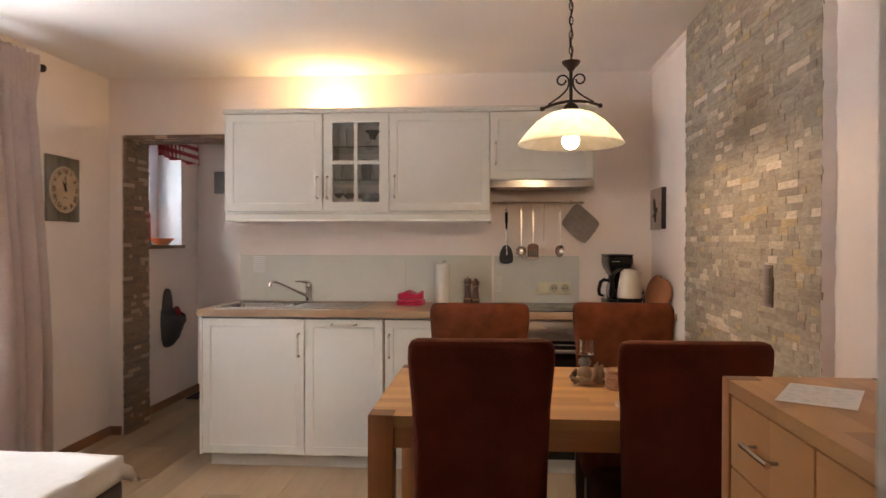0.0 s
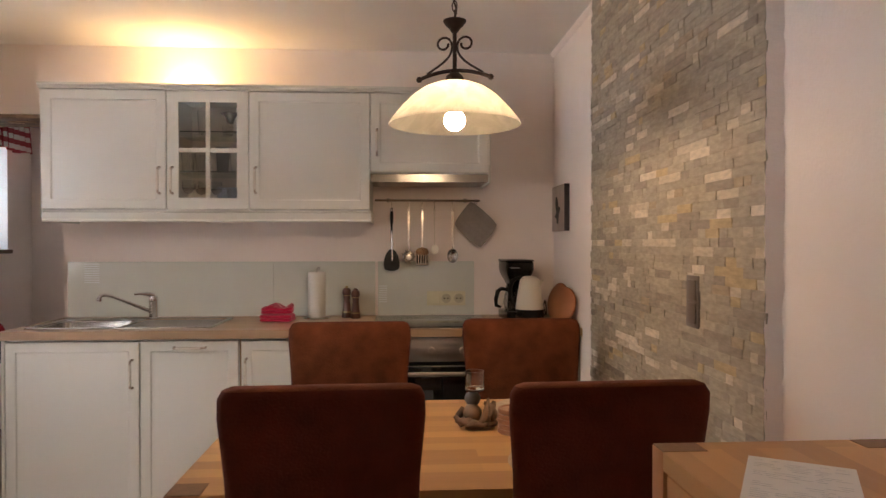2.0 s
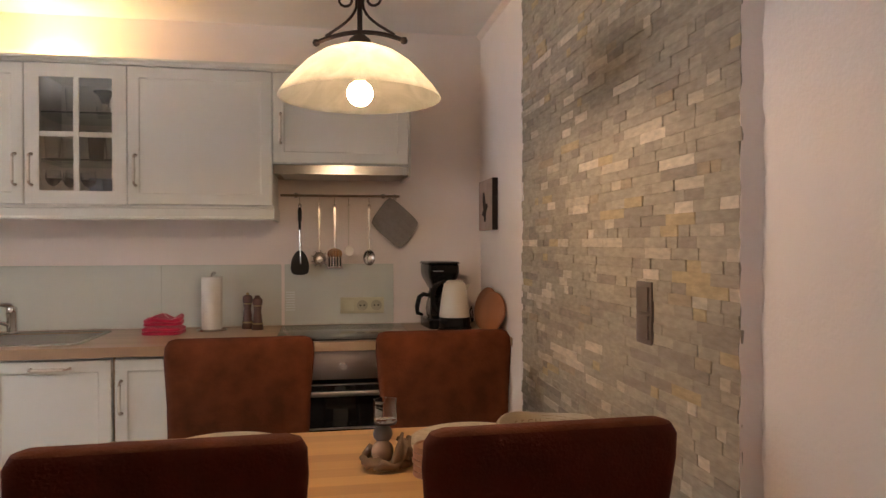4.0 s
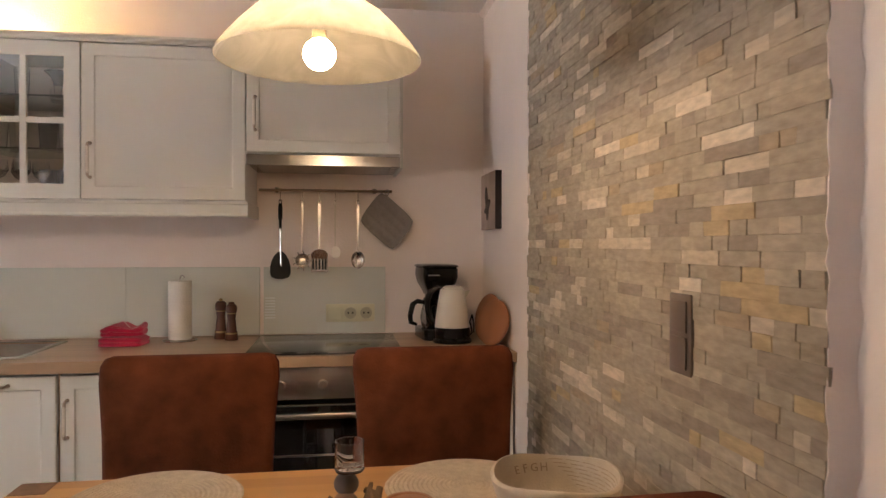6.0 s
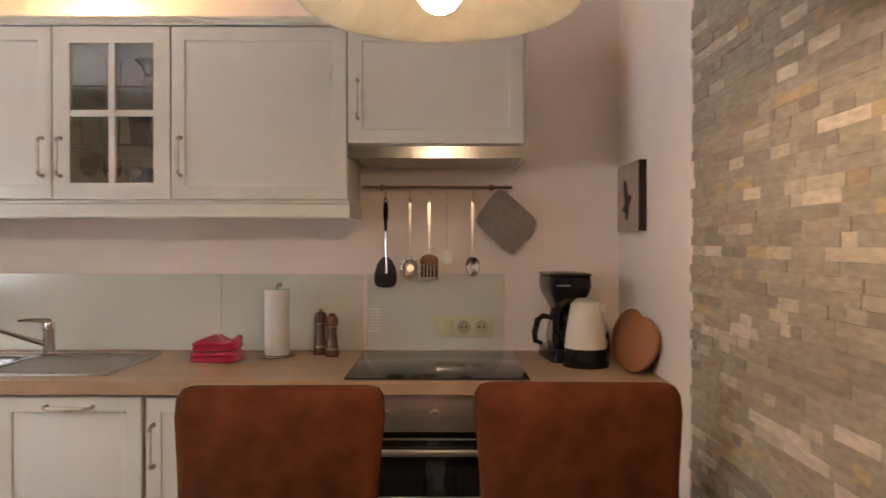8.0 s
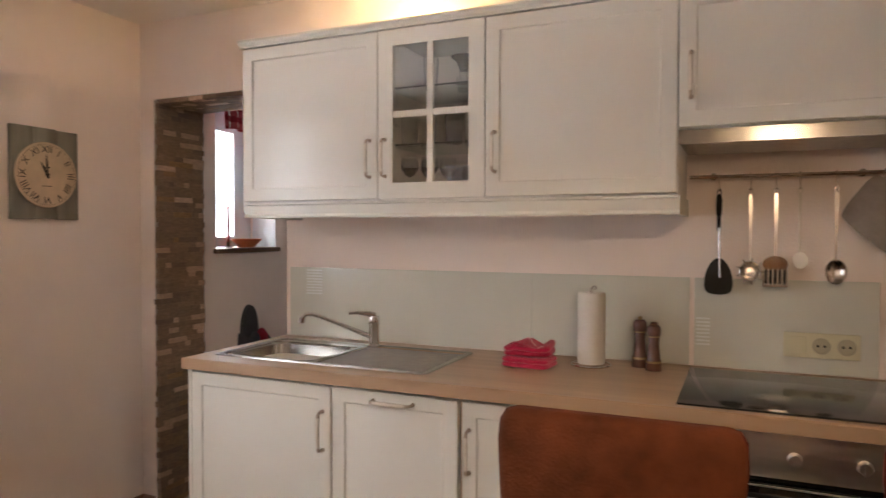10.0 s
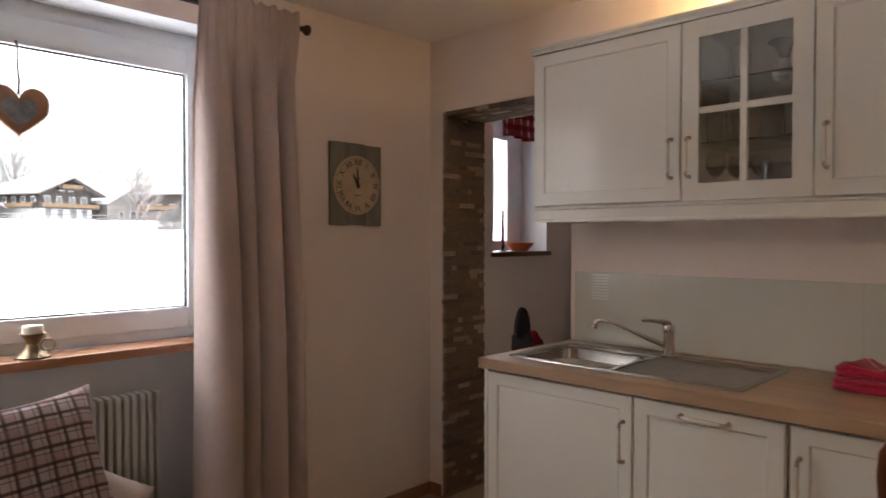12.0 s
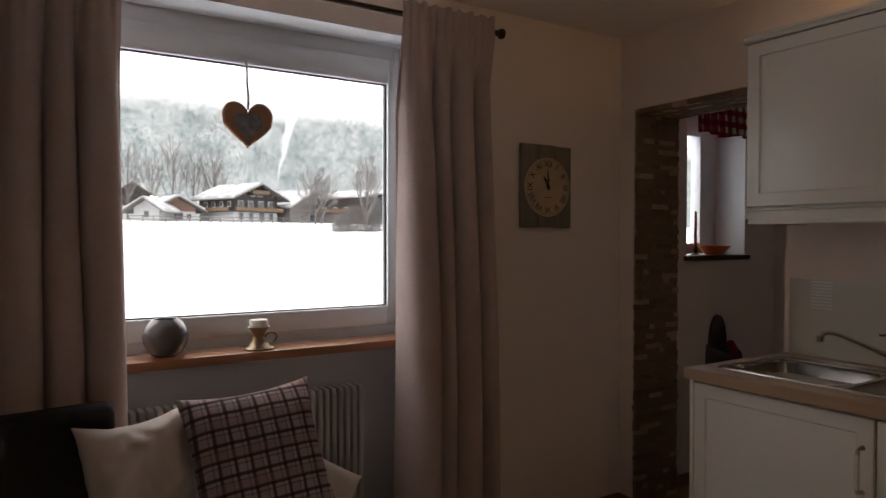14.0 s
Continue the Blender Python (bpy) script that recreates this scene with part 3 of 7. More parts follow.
# ---- dining table and chairs ----
TX0, TX1, TY0, TY1, TH = 1.222, 2.53, -2.252, -1.365, 0.75
table = thing("dining_table", "oiled beech dining table with square flush legs", "table", (TX0, TY0, 0))
tw, td, LG = TX1 - TX0, TY1 - TY0, 0.08
def extrude(outline, z0, z1):
    return ring_loft(bm_new(), [[(x, y, z) for x, y in outline] for z in (z0, z1)])


g = LG + 0.001
bm = extrude([(g, 0), (tw - g, 0), (tw - g, g), (tw, g), (tw, td - g), (tw - g, td - g), (tw - g, td), (g, td), (g, td - g), (0, td - g), (0, g), (g, g)], 0.715, TH)
part("tabletop", bm, table_wood, table, "glued beech stave tabletop", 0)
for x in (0, tw - LG):
    for y in (0, td - LG):
        lg = part("leg", rbox(x, x + LG, y, y + LG, 0, TH - 0.0015, 0.002), leg_wood, table)
        part("end_grain_cap", rbox(x + 0.001, x + LG - 0.001, y + 0.001, y + LG - 0.001, TH - 0.0014, TH + 0.0006, 0.0004, 1), end_grain, lg, "darker end grain on the leg top")
for s in ((LG, tw - LG, 0.012, 0.034), (LG, tw - LG, td - 0.034, td - 0.012)):
    part("apron", rbox(*s, 0.645, 0.7145, 0.002), apron_wood, table)
for s in ((0.012, 0.034, LG, td - LG), (tw - 0.034, tw - 0.012, LG, td - LG)):
    part("apron", rbox(*s, 0.645, 0.7145, 0.002), leg_wood, table)


def dining_chair():
    """Upholstered high-back chair facing +y, back at y = 0."""
    c = thing("dining_chair", "high-backed dining chair upholstered in dark brown suede leather", "chair", group="chairs round the dining table")
    w = 0.442
    rings = []
    for z, y, t, ww in ((0.30, 0.010, 0.066, 0.398), (0.46, 0.006, 0.064, 0.402), (0.62, -0.004, 0.062, 0.408), (0.80, -0.018, 0.062, 0.420), (0.94, -0.034, 0.068, w), (0.982, -0.040, 0.068, w - 0.004), (1.000, -0.042, 0.052, w - 0.022), (1.006, -0.042, 0.028, w - 0.055)):
        r = min(0.026, t / 2 - 0.002)
        rings.append([(p[0], p[1], z) for p in rrect(-ww / 2, ww / 2, y - t / 2, y + t / 2, r, z, 4)])
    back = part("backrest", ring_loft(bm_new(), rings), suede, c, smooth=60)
    back.data.materials.append(suede_lamplit)
    # front and top faces take the tone with painted lamplight
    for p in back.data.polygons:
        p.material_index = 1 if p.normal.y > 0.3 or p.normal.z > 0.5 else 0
    rings = []
    for z, g in ((0.335, 0.012), (0.35, 0.0), (0.44, 0.0), (0.462, 0.008), (0.47, 0.03)):
        rings.append(rrect(-0.222 + g, 0.222 - g, 0.045 + g, 0.47 - g, 0.03, z, 4))
    part("seat", ring_loft(bm_new(), rings), suede_lamplit, c, smooth=60)
    for x in (-0.19, 0.19):
        for y in (0.0, 0.43):
            part("leg", ring_loft(bm_new(), [[(x + a * s, y + b * s, z) for a, b in ((-1, -1), (1, -1), (1, 1), (-1, 1))] for z, s in ((0, 0.016), (0.36, 0.021))]), leg_dark, c, "dark wooden leg", 0)
    return c


leg_dark = mat("dark_stained_leg_wood", (0.06, 0.025, 0.014), 0.4, var=0.2)
chair = dining_chair()
near = Matrix.Diagonal((1.012, 1, 1.0, 1))
chair.matrix_basis = pose(1.580, -2.273, 0, 0, 0, 2.0) @ near
wider = Matrix.Diagonal((1.06, 1, 1, 1))
copy_thing(chair, pose(2.215, -2.273, 0, 0, 0, 1.5) @ near)
copy_thing(chair, pose(1.555, -1.165, 0, 0, 0, 180.5) @ wider)
copy_thing(chair, pose(2.230, -1.165, 0, 0, 0, 179) @ Matrix.Diagonal((1.05, 1, 1.008, 1)))

# ---- pendant lamp over the table ----
LX, LY, LZ = 1.918, -1.70, 1.680           # the shade's rim
lamp = thing("pendant_lamp", "iron chain pendant lamp with a marbled cream glass shade, lit", "lamp", (LX, LY, LZ))
shade_glass = bpy.data.materials.new("marbled_cream_glass")
shade_glass.use_nodes = True
sn = shade_glass.node_tree.nodes
sn.remove(sn["Principled BSDF"])
tl, df, gl = sn.new("ShaderNodeBsdfTranslucent"), sn.new("ShaderNodeBsdfDiffuse"), sn.new("ShaderNodeBsdfGlossy")
sw, rp, sc = sn.new("ShaderNodeTexNoise"), sn.new("ShaderNodeValToRGB"), sn.new("ShaderNodeTexCoord")
sw.inputs["Scale"].default_value, sw.inputs["Distortion"].default_value, sw.inputs["Detail"].default_value = 7, 2.5, 4
rp.color_ramp.elements[0].color, rp.color_ramp.elements[1].color = (0.60, 0.58, 0.53, 1), (0.74, 0.72, 0.67, 1)
rp.color_ramp.elements[0].position, rp.color_ramp.elements[1].position = 0.38, 0.62
gl.inputs["Roughness"].default_value = 0.15
shade_glass.node_tree.links.new(sc.outputs["Object"], sw.inputs["Vector"])
shade_glass.node_tree.links.new(sw.outputs["Fac"], rp.inputs["Fac"])
shade_glass.node_tree.links.new(rp.outputs["Color"], tl.inputs["Color"])
df.inputs["Color"].default_value = (0.155, 0.145, 0.125, 1)
m1, m2 = sn.new("ShaderNodeMixShader"), sn.new("ShaderNodeMixShader")
m1.inputs["Fac"].default_value, m2.inputs["Fac"].default_value = 0.30, 0.05
for a, b in ((tl.outputs[0], m1.inputs[1]), (df.outputs[0], m1.inputs[2]), (m1.outputs[0], m2.inputs[1]), (gl.outputs[0], m2.inputs[2]), (m2.outputs[0], sn["Material Output"].inputs["Surface"])):
    shade_glass.node_tree.links.new(a, b)
outer = [(0.030, 0.132), (0.060, 0.127), (0.095, 0.113), (0.130, 0.089), (0.160, 0.059), (0.185, 0.030), (0.200, 0.010), (0.204, 0.002), (0.203, 0.0)]
inner = [(0.199, 0.001), (0.195, 0.011), (0.180, 0.029), (0.155, 0.057), (0.126, 0.085), (0.092, 0.108), (0.058, 0.122), (0.030, 0.127), (0.030, 0.132)]
part("shade", lathe(bm_new(), outer + inner, 64), shade_glass, lamp, "marbled cream glass bowl shade", 60)
glow = glow_mat("warm_bulb_glow", (1.0, 0.705, 0.425), BULB)
part("bulb", lathe(bm_new(), [(0, -0.018), (0.012, -0.0162), (0.022, -0.010), (0.030, 0.001), (0.033, 0.012), (0.031, 0.024), (0.025, 0.034), (0.016, 0.0405), (0, 0.042)], 28), glow, lamp, "glowing frosted globe bulb", 60)
part("bulb_neck", lathe(bm_new(), [(0, 0.0425), (0.0165, 0.0425), (0.014, 0.056), (0.0135, 0.0835), (0, 0.0835)], 20), mat("pale_brown_bulb_base", (0.20, 0.155, 0.10), 0.6), lamp, "pale brown bulb base", 60)
part("socket", lathe(bm_new(), [(0, 0.084), (0.017, 0.084), (0.019, 0.10), (0.019, 0.126), (0.030, 0.1325), (0.031, 0.139), (0.026, 0.150), (0.014, 0.160), (0, 0.161)], 20), iron, lamp, "dark iron socket cap")
part("stem", lathe(bm_new(), [(0, 0.155), (0.0065, 0.155), (0.0065, 0.285), (0.011, 0.287), (0.016, 0.296), (0.027, 0.306), (0.036, 0.318), (0.036, 0.322), (0.012, 0.324), (0, 0.324)], 20), iron, lamp, "iron stem with cup")
yaw = radians(-14)
ux, uy = math.cos(yaw), math.sin(yaw)
arch = [(u * ux, u * uy, 0.168 - 1.9 * u * u + 0.0) for u in [-0.112 + 0.224 * k / 12 for k in range(13)]]
bm = tube(bm_new(), arch, 0.0058, 8)
for e in (arch[0], arch[-1]):
    lathe(bm, [(0, -0.010), (0.007, -0.007), (0.010, 0), (0.007, 0.007), (0, 0.010)], 12, e)
part("cross_bar", bm, iron, lamp, "curved iron bar with ball ends")
for s in (-1, 1):
    pts = []
    for k in range(9):
        q = k / 8
        pts.append((0.080 * (1 - q) ** 2.3 + 0.008, 0.160 + 0.083 * q ** 0.9))
    cx, cz, r0 = 0.034, 0.250, 0.024
    for k in range(1, 14):
        a = radians(200 - k * 30)
        r = r0 * (1 - 0.035 * k)
        pts.append((cx + r * math.cos(a) * 1.05, cz + r * math.sin(a)))
    part("scroll", tube(bm_new(), [(s * u * ux, s * u * uy, z) for u, z in pts], 0.0036, 7), iron, lamp, "iron scroll")
bm = bm_new()
z, k = 0.338, 0
while LZ + z < ZC - 0.03:
    pts = []
    for i in range(12):
        a = i * math.tau / 12
        u, w = 0.0075 * math.cos(a), 0.017 * math.sin(a)
        pts.append((u if k % 2 else 0.0, 0.0 if k % 2 else u, z + w))
    tube(bm, pts, 0.0019, 6, closed=True)
    z, k = z + 0.0285, k + 1
part("chain", bm, iron, lamp, "iron link chain")
bm = tube(bm_new(), [(0.006 * math.sin(k * 1.3), 0.006 * math.cos(k * 0.9), 0.33 + k * (ZC - LZ - 0.345) / 20) for k in range(21)], 0.0028, 6)
part("cord", bm, iron, lamp, "dark lamp cord")
part("ceiling_rose", lathe(bm_new(), [(0, ZC - LZ - 0.03), (0.02, ZC - LZ - 0.028), (0.05, ZC - LZ - 0.006), (0.055, ZC - LZ - 0.0005), (0, ZC - LZ - 0.0005)], 24), iron, lamp)

# lamp lying on top of the wall cabinets, hidden by the cornice
cab_lamp = thing("cabinet_lamp", "small warm lamp on top of the wall cabinets", "lamp", (0.60, -0.085, 2.0725))
part("foot", rbox(-0.16, 0.16, -0.025, 0.025, 0, 0.012, 0.003), white_plastic, cab_lamp)

# ---- big window ----
XG = -1.12                                   # inner face of the frame
win = structure("window_1", rbox(XG - 0.07, XG - 0.012, WY0, WY0 + 0.055, 0.952, WZ1, 0.003), window_white, "large white single-pane window above a wooden sill", 0, "window")


def frame_bar(name, x0, x1, y0, y1, z0, z1, parent, r=0.004):
    return part(name, rbox(x0, x1, y0, y1, z0, z1, r), window_white, parent)


frame_bar("window_frame", XG - 0.07, XG - 0.012, WY1 - 0.055, WY1, 0.952, WZ1, win)
frame_bar("window_frame", XG - 0.07, XG - 0.012, WY0 + 0.055, WY1 - 0.055, 0.952, 1.000, win)
frame_bar("window_frame", XG - 0.07, XG - 0.012, WY0 + 0.055, WY1 - 0.055, WZ1 - 0.07, WZ1, win)
SZ0, SZ1, SYA, SYB = 0.992, 2.137, WY0 + 0.045, WY1 - 0.042
GZ0, GZ1, GY0, GY1 = 1.073, 2.035, SYA + 0.06, -1.250
frame_bar("sash", XG - 0.055, XG, SYA, GY0, SZ0, SZ1, win)
frame_bar("sash", XG - 0.055, XG, GY1, SYB, SZ0, SZ1, win)
frame_bar("sash", XG - 0.055, XG, GY0, GY1, SZ0, GZ0, win)
frame_bar("sash", XG - 0.055, XG, GY0, GY1, GZ1, SZ1, win)
gasket = mat("black_gasket", (0.03, 0.03, 0.032), 0.6)
bm = bm_new()
for s in ((GY0, GY0 + 0.005, GZ0, GZ1), (GY1 - 0.006, GY1, GZ0, GZ1), (GY0 + 0.005, GY1 - 0.006, GZ0, GZ0 + 0.005), (GY0 + 0.005, GY1 - 0.006, GZ1 - 0.005, GZ1)):
    box(bm, XG - 0.035, XG - 0.018, *s)
part("gasket", bm, gasket, win, "thin black glazing gasket", 0)
slot(part("pane", rbox(XG - 0.034, XG - 0.030, GY0, GY1, GZ0, GZ1, 0), pane, win, "clear window pane", 0), False)
bm = rbox(XG - 0.0015, XG + 0.28 - 0.105, WY0 + 0.001, WY1 - 0.001, 0.918, 0.9515, 0.004)
tagged(part("window_sill", bm, sill_wood), "honey-coloured varnished wooden window sill", "sill", kind="structure")
# outer weather sill
tagged(part("outer_sill", rbox(-1.40, -1.192, WY0 + 0.01, WY1 - 0.01, 0.925, 0.950, 0.003), window_white), "white metal outer sill", "sill", kind="structure")

# cool white paint inside the window recess and behind the radiator
reveal_paint = mat("cool_white_reveal_paint", (0.74, 0.775, 0.81), 0.7, var=0.03, scale=6, bump=0.06, bscale=120)
for n_, s_ in (("reveal_1", (XG - 0.002, XW - 0.001, WY0 + 0.0005, WY1 - 0.0005, WZ1 - 0.005, WZ1 - 0.0005)), ("reveal_2", (XG - 0.002, XW - 0.001, WY1 - 0.005, WY1 - 0.0005, 0.953, WZ1 - 0.0055)),
               ("reveal_3", (XG - 0.002, XW - 0.001, WY0 + 0.0005, WY0 + 0.005, 0.953, WZ1 - 0.0055)), ("reveal_4", (-1.1995, -1.194, WY0 + 0.0005, WY1 - 0.0005, 0.0, 0.916)),
               ("reveal_5", (-1.134, XW - 0.001, HY1 - 0.005, HY1 - 0.0005, HZ0 + 0.029, HZ1 - 0.0005)), ("reveal_6", (-1.134, XW - 0.001, HY0 + 0.0005, HY0 + 0.005, HZ0 + 0.029, HZ1 - 0.0005)),
               ("reveal_7", (-1.134, XW - 0.001, HY0 + 0.0055, HY1 - 0.0055, HZ1 - 0.005, HZ1 - 0.0005))):
    structure(n_, rbox(*s_, 0), reveal_paint, "cool white painted window recess", 0, "recess")

# ---- hall window ----
win2 = structure("window_2", rbox(-1.22, -1.15, HY1 - 0.07, HY1 - 0.001, HZ0 + 0.03, HZ1, 0.003), window_white, "small white window of the side passage", 0, "window")
frame_bar("window_frame", -1.22, -1.15, HY0, HY0 + 0.07, HZ0 + 0.03, HZ1, win2)
frame_bar("window_frame", -1.22, -1.15, HY0 + 0.07, HY1 - 0.07, HZ0 + 0.03, HZ0 + 0.06, win2)
frame_bar("window_frame", -1.22, -1.15, HY0 + 0.07, HY1 - 0.07, HZ1 - 0.10, HZ1, win2)
frame_bar("sash", -1.205, -1.135, HY1 - 0.175, HY1 - 0.055, HZ0 + 0.04, HZ1 - 0.06, win2)
frame_bar("sash", -1.205, -1.135, HY0 + 0.055, HY0 + 0.15, HZ0 + 0.04, HZ1 - 0.06, win2)
frame_bar("sash", -1.205, -1.135, HY0 + 0.15, HY1 - 0.175, HZ0 + 0.04, HZ0 + 0.095, win2)
frame_bar("sash", -1.205, -1.135, HY0 + 0.15, HY1 - 0.175, HZ1 - 0.16, HZ1 - 0.06, win2)
slot(part("pane", rbox(-1.172, -1.168, HY0 + 0.15, HY1 - 0.175, HZ0 + 0.095, HZ1 - 0.16, 0), pane, win2, "clear window pane", 0), False)
dark_sill = mat("dark_stained_sill", (0.16, 0.075, 0.035), 0.4, var=0.2, scale=18, stretch=(1.6, 0.12, 1))
tagged(part("window_sill", rbox(-1.149, -0.925, HY0 - 0.02, HY1 + 0.015, HZ0 + 0.0005, HZ0 + 0.028, 0.004), dark_sill), "dark brown wooden sill of the passage window", "sill", kind="structure")

# ---- curtains ----
def curtain(y0, y1, folds, label, phase, seed, fullness=1.0, widths=(), curl=0.20, valley=0.0):
    """Floor-length cloth in broad rounded folds with narrow valleys, gathered tightly over the rod."""
    r = random.Random(seed)
    c = thing("curtain", label, "curtain", (-0.815, 0, 0), group="curtains at the big window")
    bm = bm_new()
    n, zs = folds * 18, [0.015, 0.2, 0.45, 0.7, 1.0, 1.3, 1.6, 1.85, 2.02, 2.12, 2.17, 2.20, 2.222, 2.245, 2.265, 2.285]
    w = [r.uniform(0.55, 1.55) for _ in range(folds)] if not widths else list(widths)
    ends = [sum(w[:k]) / sum(w) for k in range(folds + 1)]
    lean = [r.uniform(-0.06, 0.06) for _ in range(folds + 1)]
    lean[0] = lean[-1] = 0.0
    grid = []
    for z in zs:
        row = []
        q = min(max((2.20 - z) / 2.2, 0), 1)
        for i in range(n + 1):
            s = i / n
            at = [e + lean[k] * q for k, e in enumerate(ends)]
            k = max(j for j in range(folds) if at[j] <= s + 1e-9)
            f = (s - at[k]) / max(at[k + 1] - at[k], 0.02)
            body = max((math.sin(math.pi * min(max(f, 0), 1)) - valley) / (1 - valley), 0) ** 0.6
            depth = fullness * (0.055 + 0.098 * min(q * 1.6, 1)) * (0.75 + 0.4 * w[k] / 1.4)
            x = -0.035 + depth * body + 0.008 * math.sin(7 * f + 4 * q + k) * q
            gather = 0.007 * math.cos(s * folds * 3 * math.tau + phase + math.sin(9 * s)) * max(0, 1 - q * 7)
            y = y0 + (y1 - y0) * s + 0.012 * q * math.sin(3 * s + 4 * q + phase) - curl * min(q * 3, 1) * (y1 - y0) * w[k] / sum(w) * math.sin(math.tau * min(max(f, 0), 1))
            top = 0.007 * math.cos(s * folds * 2 * math.tau + 1) if z > 2.28 else 0
            ease = min(q / 0.16, 1.0)
            row.append(bm.verts.new((x * ease + (1 - ease) * 0.022 + gather, y, z + top)))
        grid.append(row)
    for a, b in zip(grid, grid[1:]):
        for i in range(n):
            bm.faces.new((a[i], a[i + 1], b[i + 1], b[i]))
    ob = part("cloth", bm, curtain_cloth, c, smooth=80)
    so = ob.modifiers.new("thickness", "SOLIDIFY")
    so.thickness = 0.003
    return c


curtain(-1.362, -0.925, 4, "taupe pleated floor-length curtain drawn aside", 0.6, 3, 1.0, (1.45, 0.7, 1.1, 0.8), 0.13, 0.34)
curtain(-3.05, -2.339, 7, "taupe pleated floor-length curtain drawn to the side", 2.2, 8, 0.60, (0.9, 1.2, 0.8, 1.1, 1.15, 0.75, 1.3), 0.15, 0.30)
rod = thing("curtain_rod", "dark iron curtain rod with end cap", "curtain rod", (-0.815, 0, 2.235))
part("rod", tube(bm_new(), [(0, -3.2, 0), (0, -0.88, 0)], 0.011, 12), iron, rod)
bm = tube(bm_new(), [(0, -0.882, 0), (0, -0.872, 0), (0, -0.862, 0), (0, -0.856, 0)], [0.016, 0.022, 0.022, 0.014], 14)
part("end_cap", bm, iron, rod)
for y in (-3.12, -0.93):
    part("bracket", tube(bm_new(), [(0, y, -0.012), (-0.134, y, -0.012)], 0.006, 8), iron, rod)

# ---- outdoors: snow field ----
snow = mat("fresh_snow", (0.84, 0.86, 0.89), 0.8, var=0.03, scale=0.3)
bm = bm_new()
rows = []
for i, x in enumerate((-1.32, -8, -30, -60, -85, -100, -120, -160, -260, -500, -1200)):
    z = {0: -0.6}.get(i, -0.6 + 4.3 * min(max((-x - 5) / 95, 0), 1) ** 1.3)
    rows.append([bm.verts.new((x, y, z + 0.12 * math.sin(x * 0.3 + y * 0.21))) for y in range(-700, 901, 20)])
for a, b in zip(rows, rows[1:]):
    for i in range(len(a) - 1):
        bm.faces.new((a[i], a[i + 1], b[i + 1], b[i]))
ground = structure("ground", bm, snow, "snow-covered field rising to the village", 40)

# ---- skirting boards ----
bm = bm_new()
prof = [(0.0, 0.0), (0.014, 0.0), (0.014, 0.05), (0.010, 0.058), (0.0, 0.058)]


def skirting(name, a, b, out):
    """A board from a to b on the wall, standing out in the direction out."""
    rings = [[(p[0] + out[0] * d, p[1] + out[1] * d, z) for d, z in prof] for p in (a, b)]
    structure(name, ring_loft(bm_new(), rings), base_wood, "reddish brown wooden skirting board", 0, "skirting")


skirting("baseboard_1", (XW, WY1), (XW, -0.001), (1, 0))
skirting("baseboard_2", (XW + 0.015, -0.0005), (-0.866, -0.0005), (0, -1))
skirting("baseboard_3", (XW, 0.302), (XW, YH - 0.001), (1, 0))
skirting("baseboard_4", (XW + 0.015, YH), (0.6, YH), (0, -1))
skirting("baseboard_5", (XW, YS), (XW, WY0), (1, 0))
skirting("baseboard_6", (XE, YS), (XE, SE0_ := -2.28), (-1, 0))
bm = bm_new()
ring_loft(bm, [[(XE - d, y, ZC - e) for d, e in ((0.0, 0.0), (0.022, 0.0), (0.020, 0.008), (0.008, 0.020), (0.0, 0.022))] for y in (-0.862, -0.001)])
structure("trim_1", bm, plaster, "small plaster cove under the ceiling", 0)

# ---- things on the worktop ----
red_cloth = mat("red_terry_cloth", (0.52, 0.008, 0.055), 0.95, var=0.25, scale=120, bump=0.5, bscale=350, sheen=0.3)
pale_stripe = mat("pale_pink_cloth", (0.75, 0.42, 0.42), 0.95, var=0.1, scale=100)


def folded_towel(z, w, d, h, rz, seed, label, loose):
    """A folded cloth with rounded fold edges; a loose one is rolled over at one end and flicks up at the other."""
    t = thing("folded_towel", label, "towel", (1.118, -0.245, z), rz, group="folded towels on the worktop")

    def top(u, v):
        e = h * (0.90 + 0.10 * (1 - u ** 4) * (1 - v ** 4)) + 0.0022 * noise.noise(Vector((u * 2.5, v * 2.5, seed)))
        if loose:
            e += 0.017 * math.exp(-((u + 0.20 - 0.15 * v) / 0.26) ** 2) - 0.010 * math.exp(-((u - 0.38) / 0.16) ** 2) + 0.022 * max(u - 0.5, 0) * (1.1 + 0.7 * v)
        return e

    rim = []
    for k in range(56):
        a = k * math.tau / 56
        rim.append((math.copysign(abs(math.cos(a)) ** 0.28, math.cos(a)), math.copysign(abs(math.sin(a)) ** 0.28, math.sin(a))))
    rings = []
    for i in range(13):
        f = i / 12
        o = -0.005 + 0.005 * abs(math.sin(2 * math.pi * f)) ** 0.6
        o -= 0.004 if i in (0, 12) else 0.0
        rings.append([(u * (w / 2 + o), v * (d / 2 + o), f * 0.96 * top(u, v)) for u, v in rim])
    for q in (0.88, 0.72, 0.5, 0.25, 0.06):
        rings.append([(u * q * w / 2, v * q * d / 2, top(u * q, v * q)) for u, v in rim])
    part("cloth", ring_loft(bm_new(), rings), red_cloth, t, smooth=55)
    if loose:
        pts = [(w / 2 * (-0.30 + 0.10 * i), d / 2 * (0.75 - 0.16 * i), top(-0.30 + 0.10 * i, 0.75 - 0.16 * i) + 0.0005) for i in range(11)]
        part("stripe", tube(bm_new(), pts, 0.0022, 6), pale_stripe, t, "pale woven stripe")
    return t


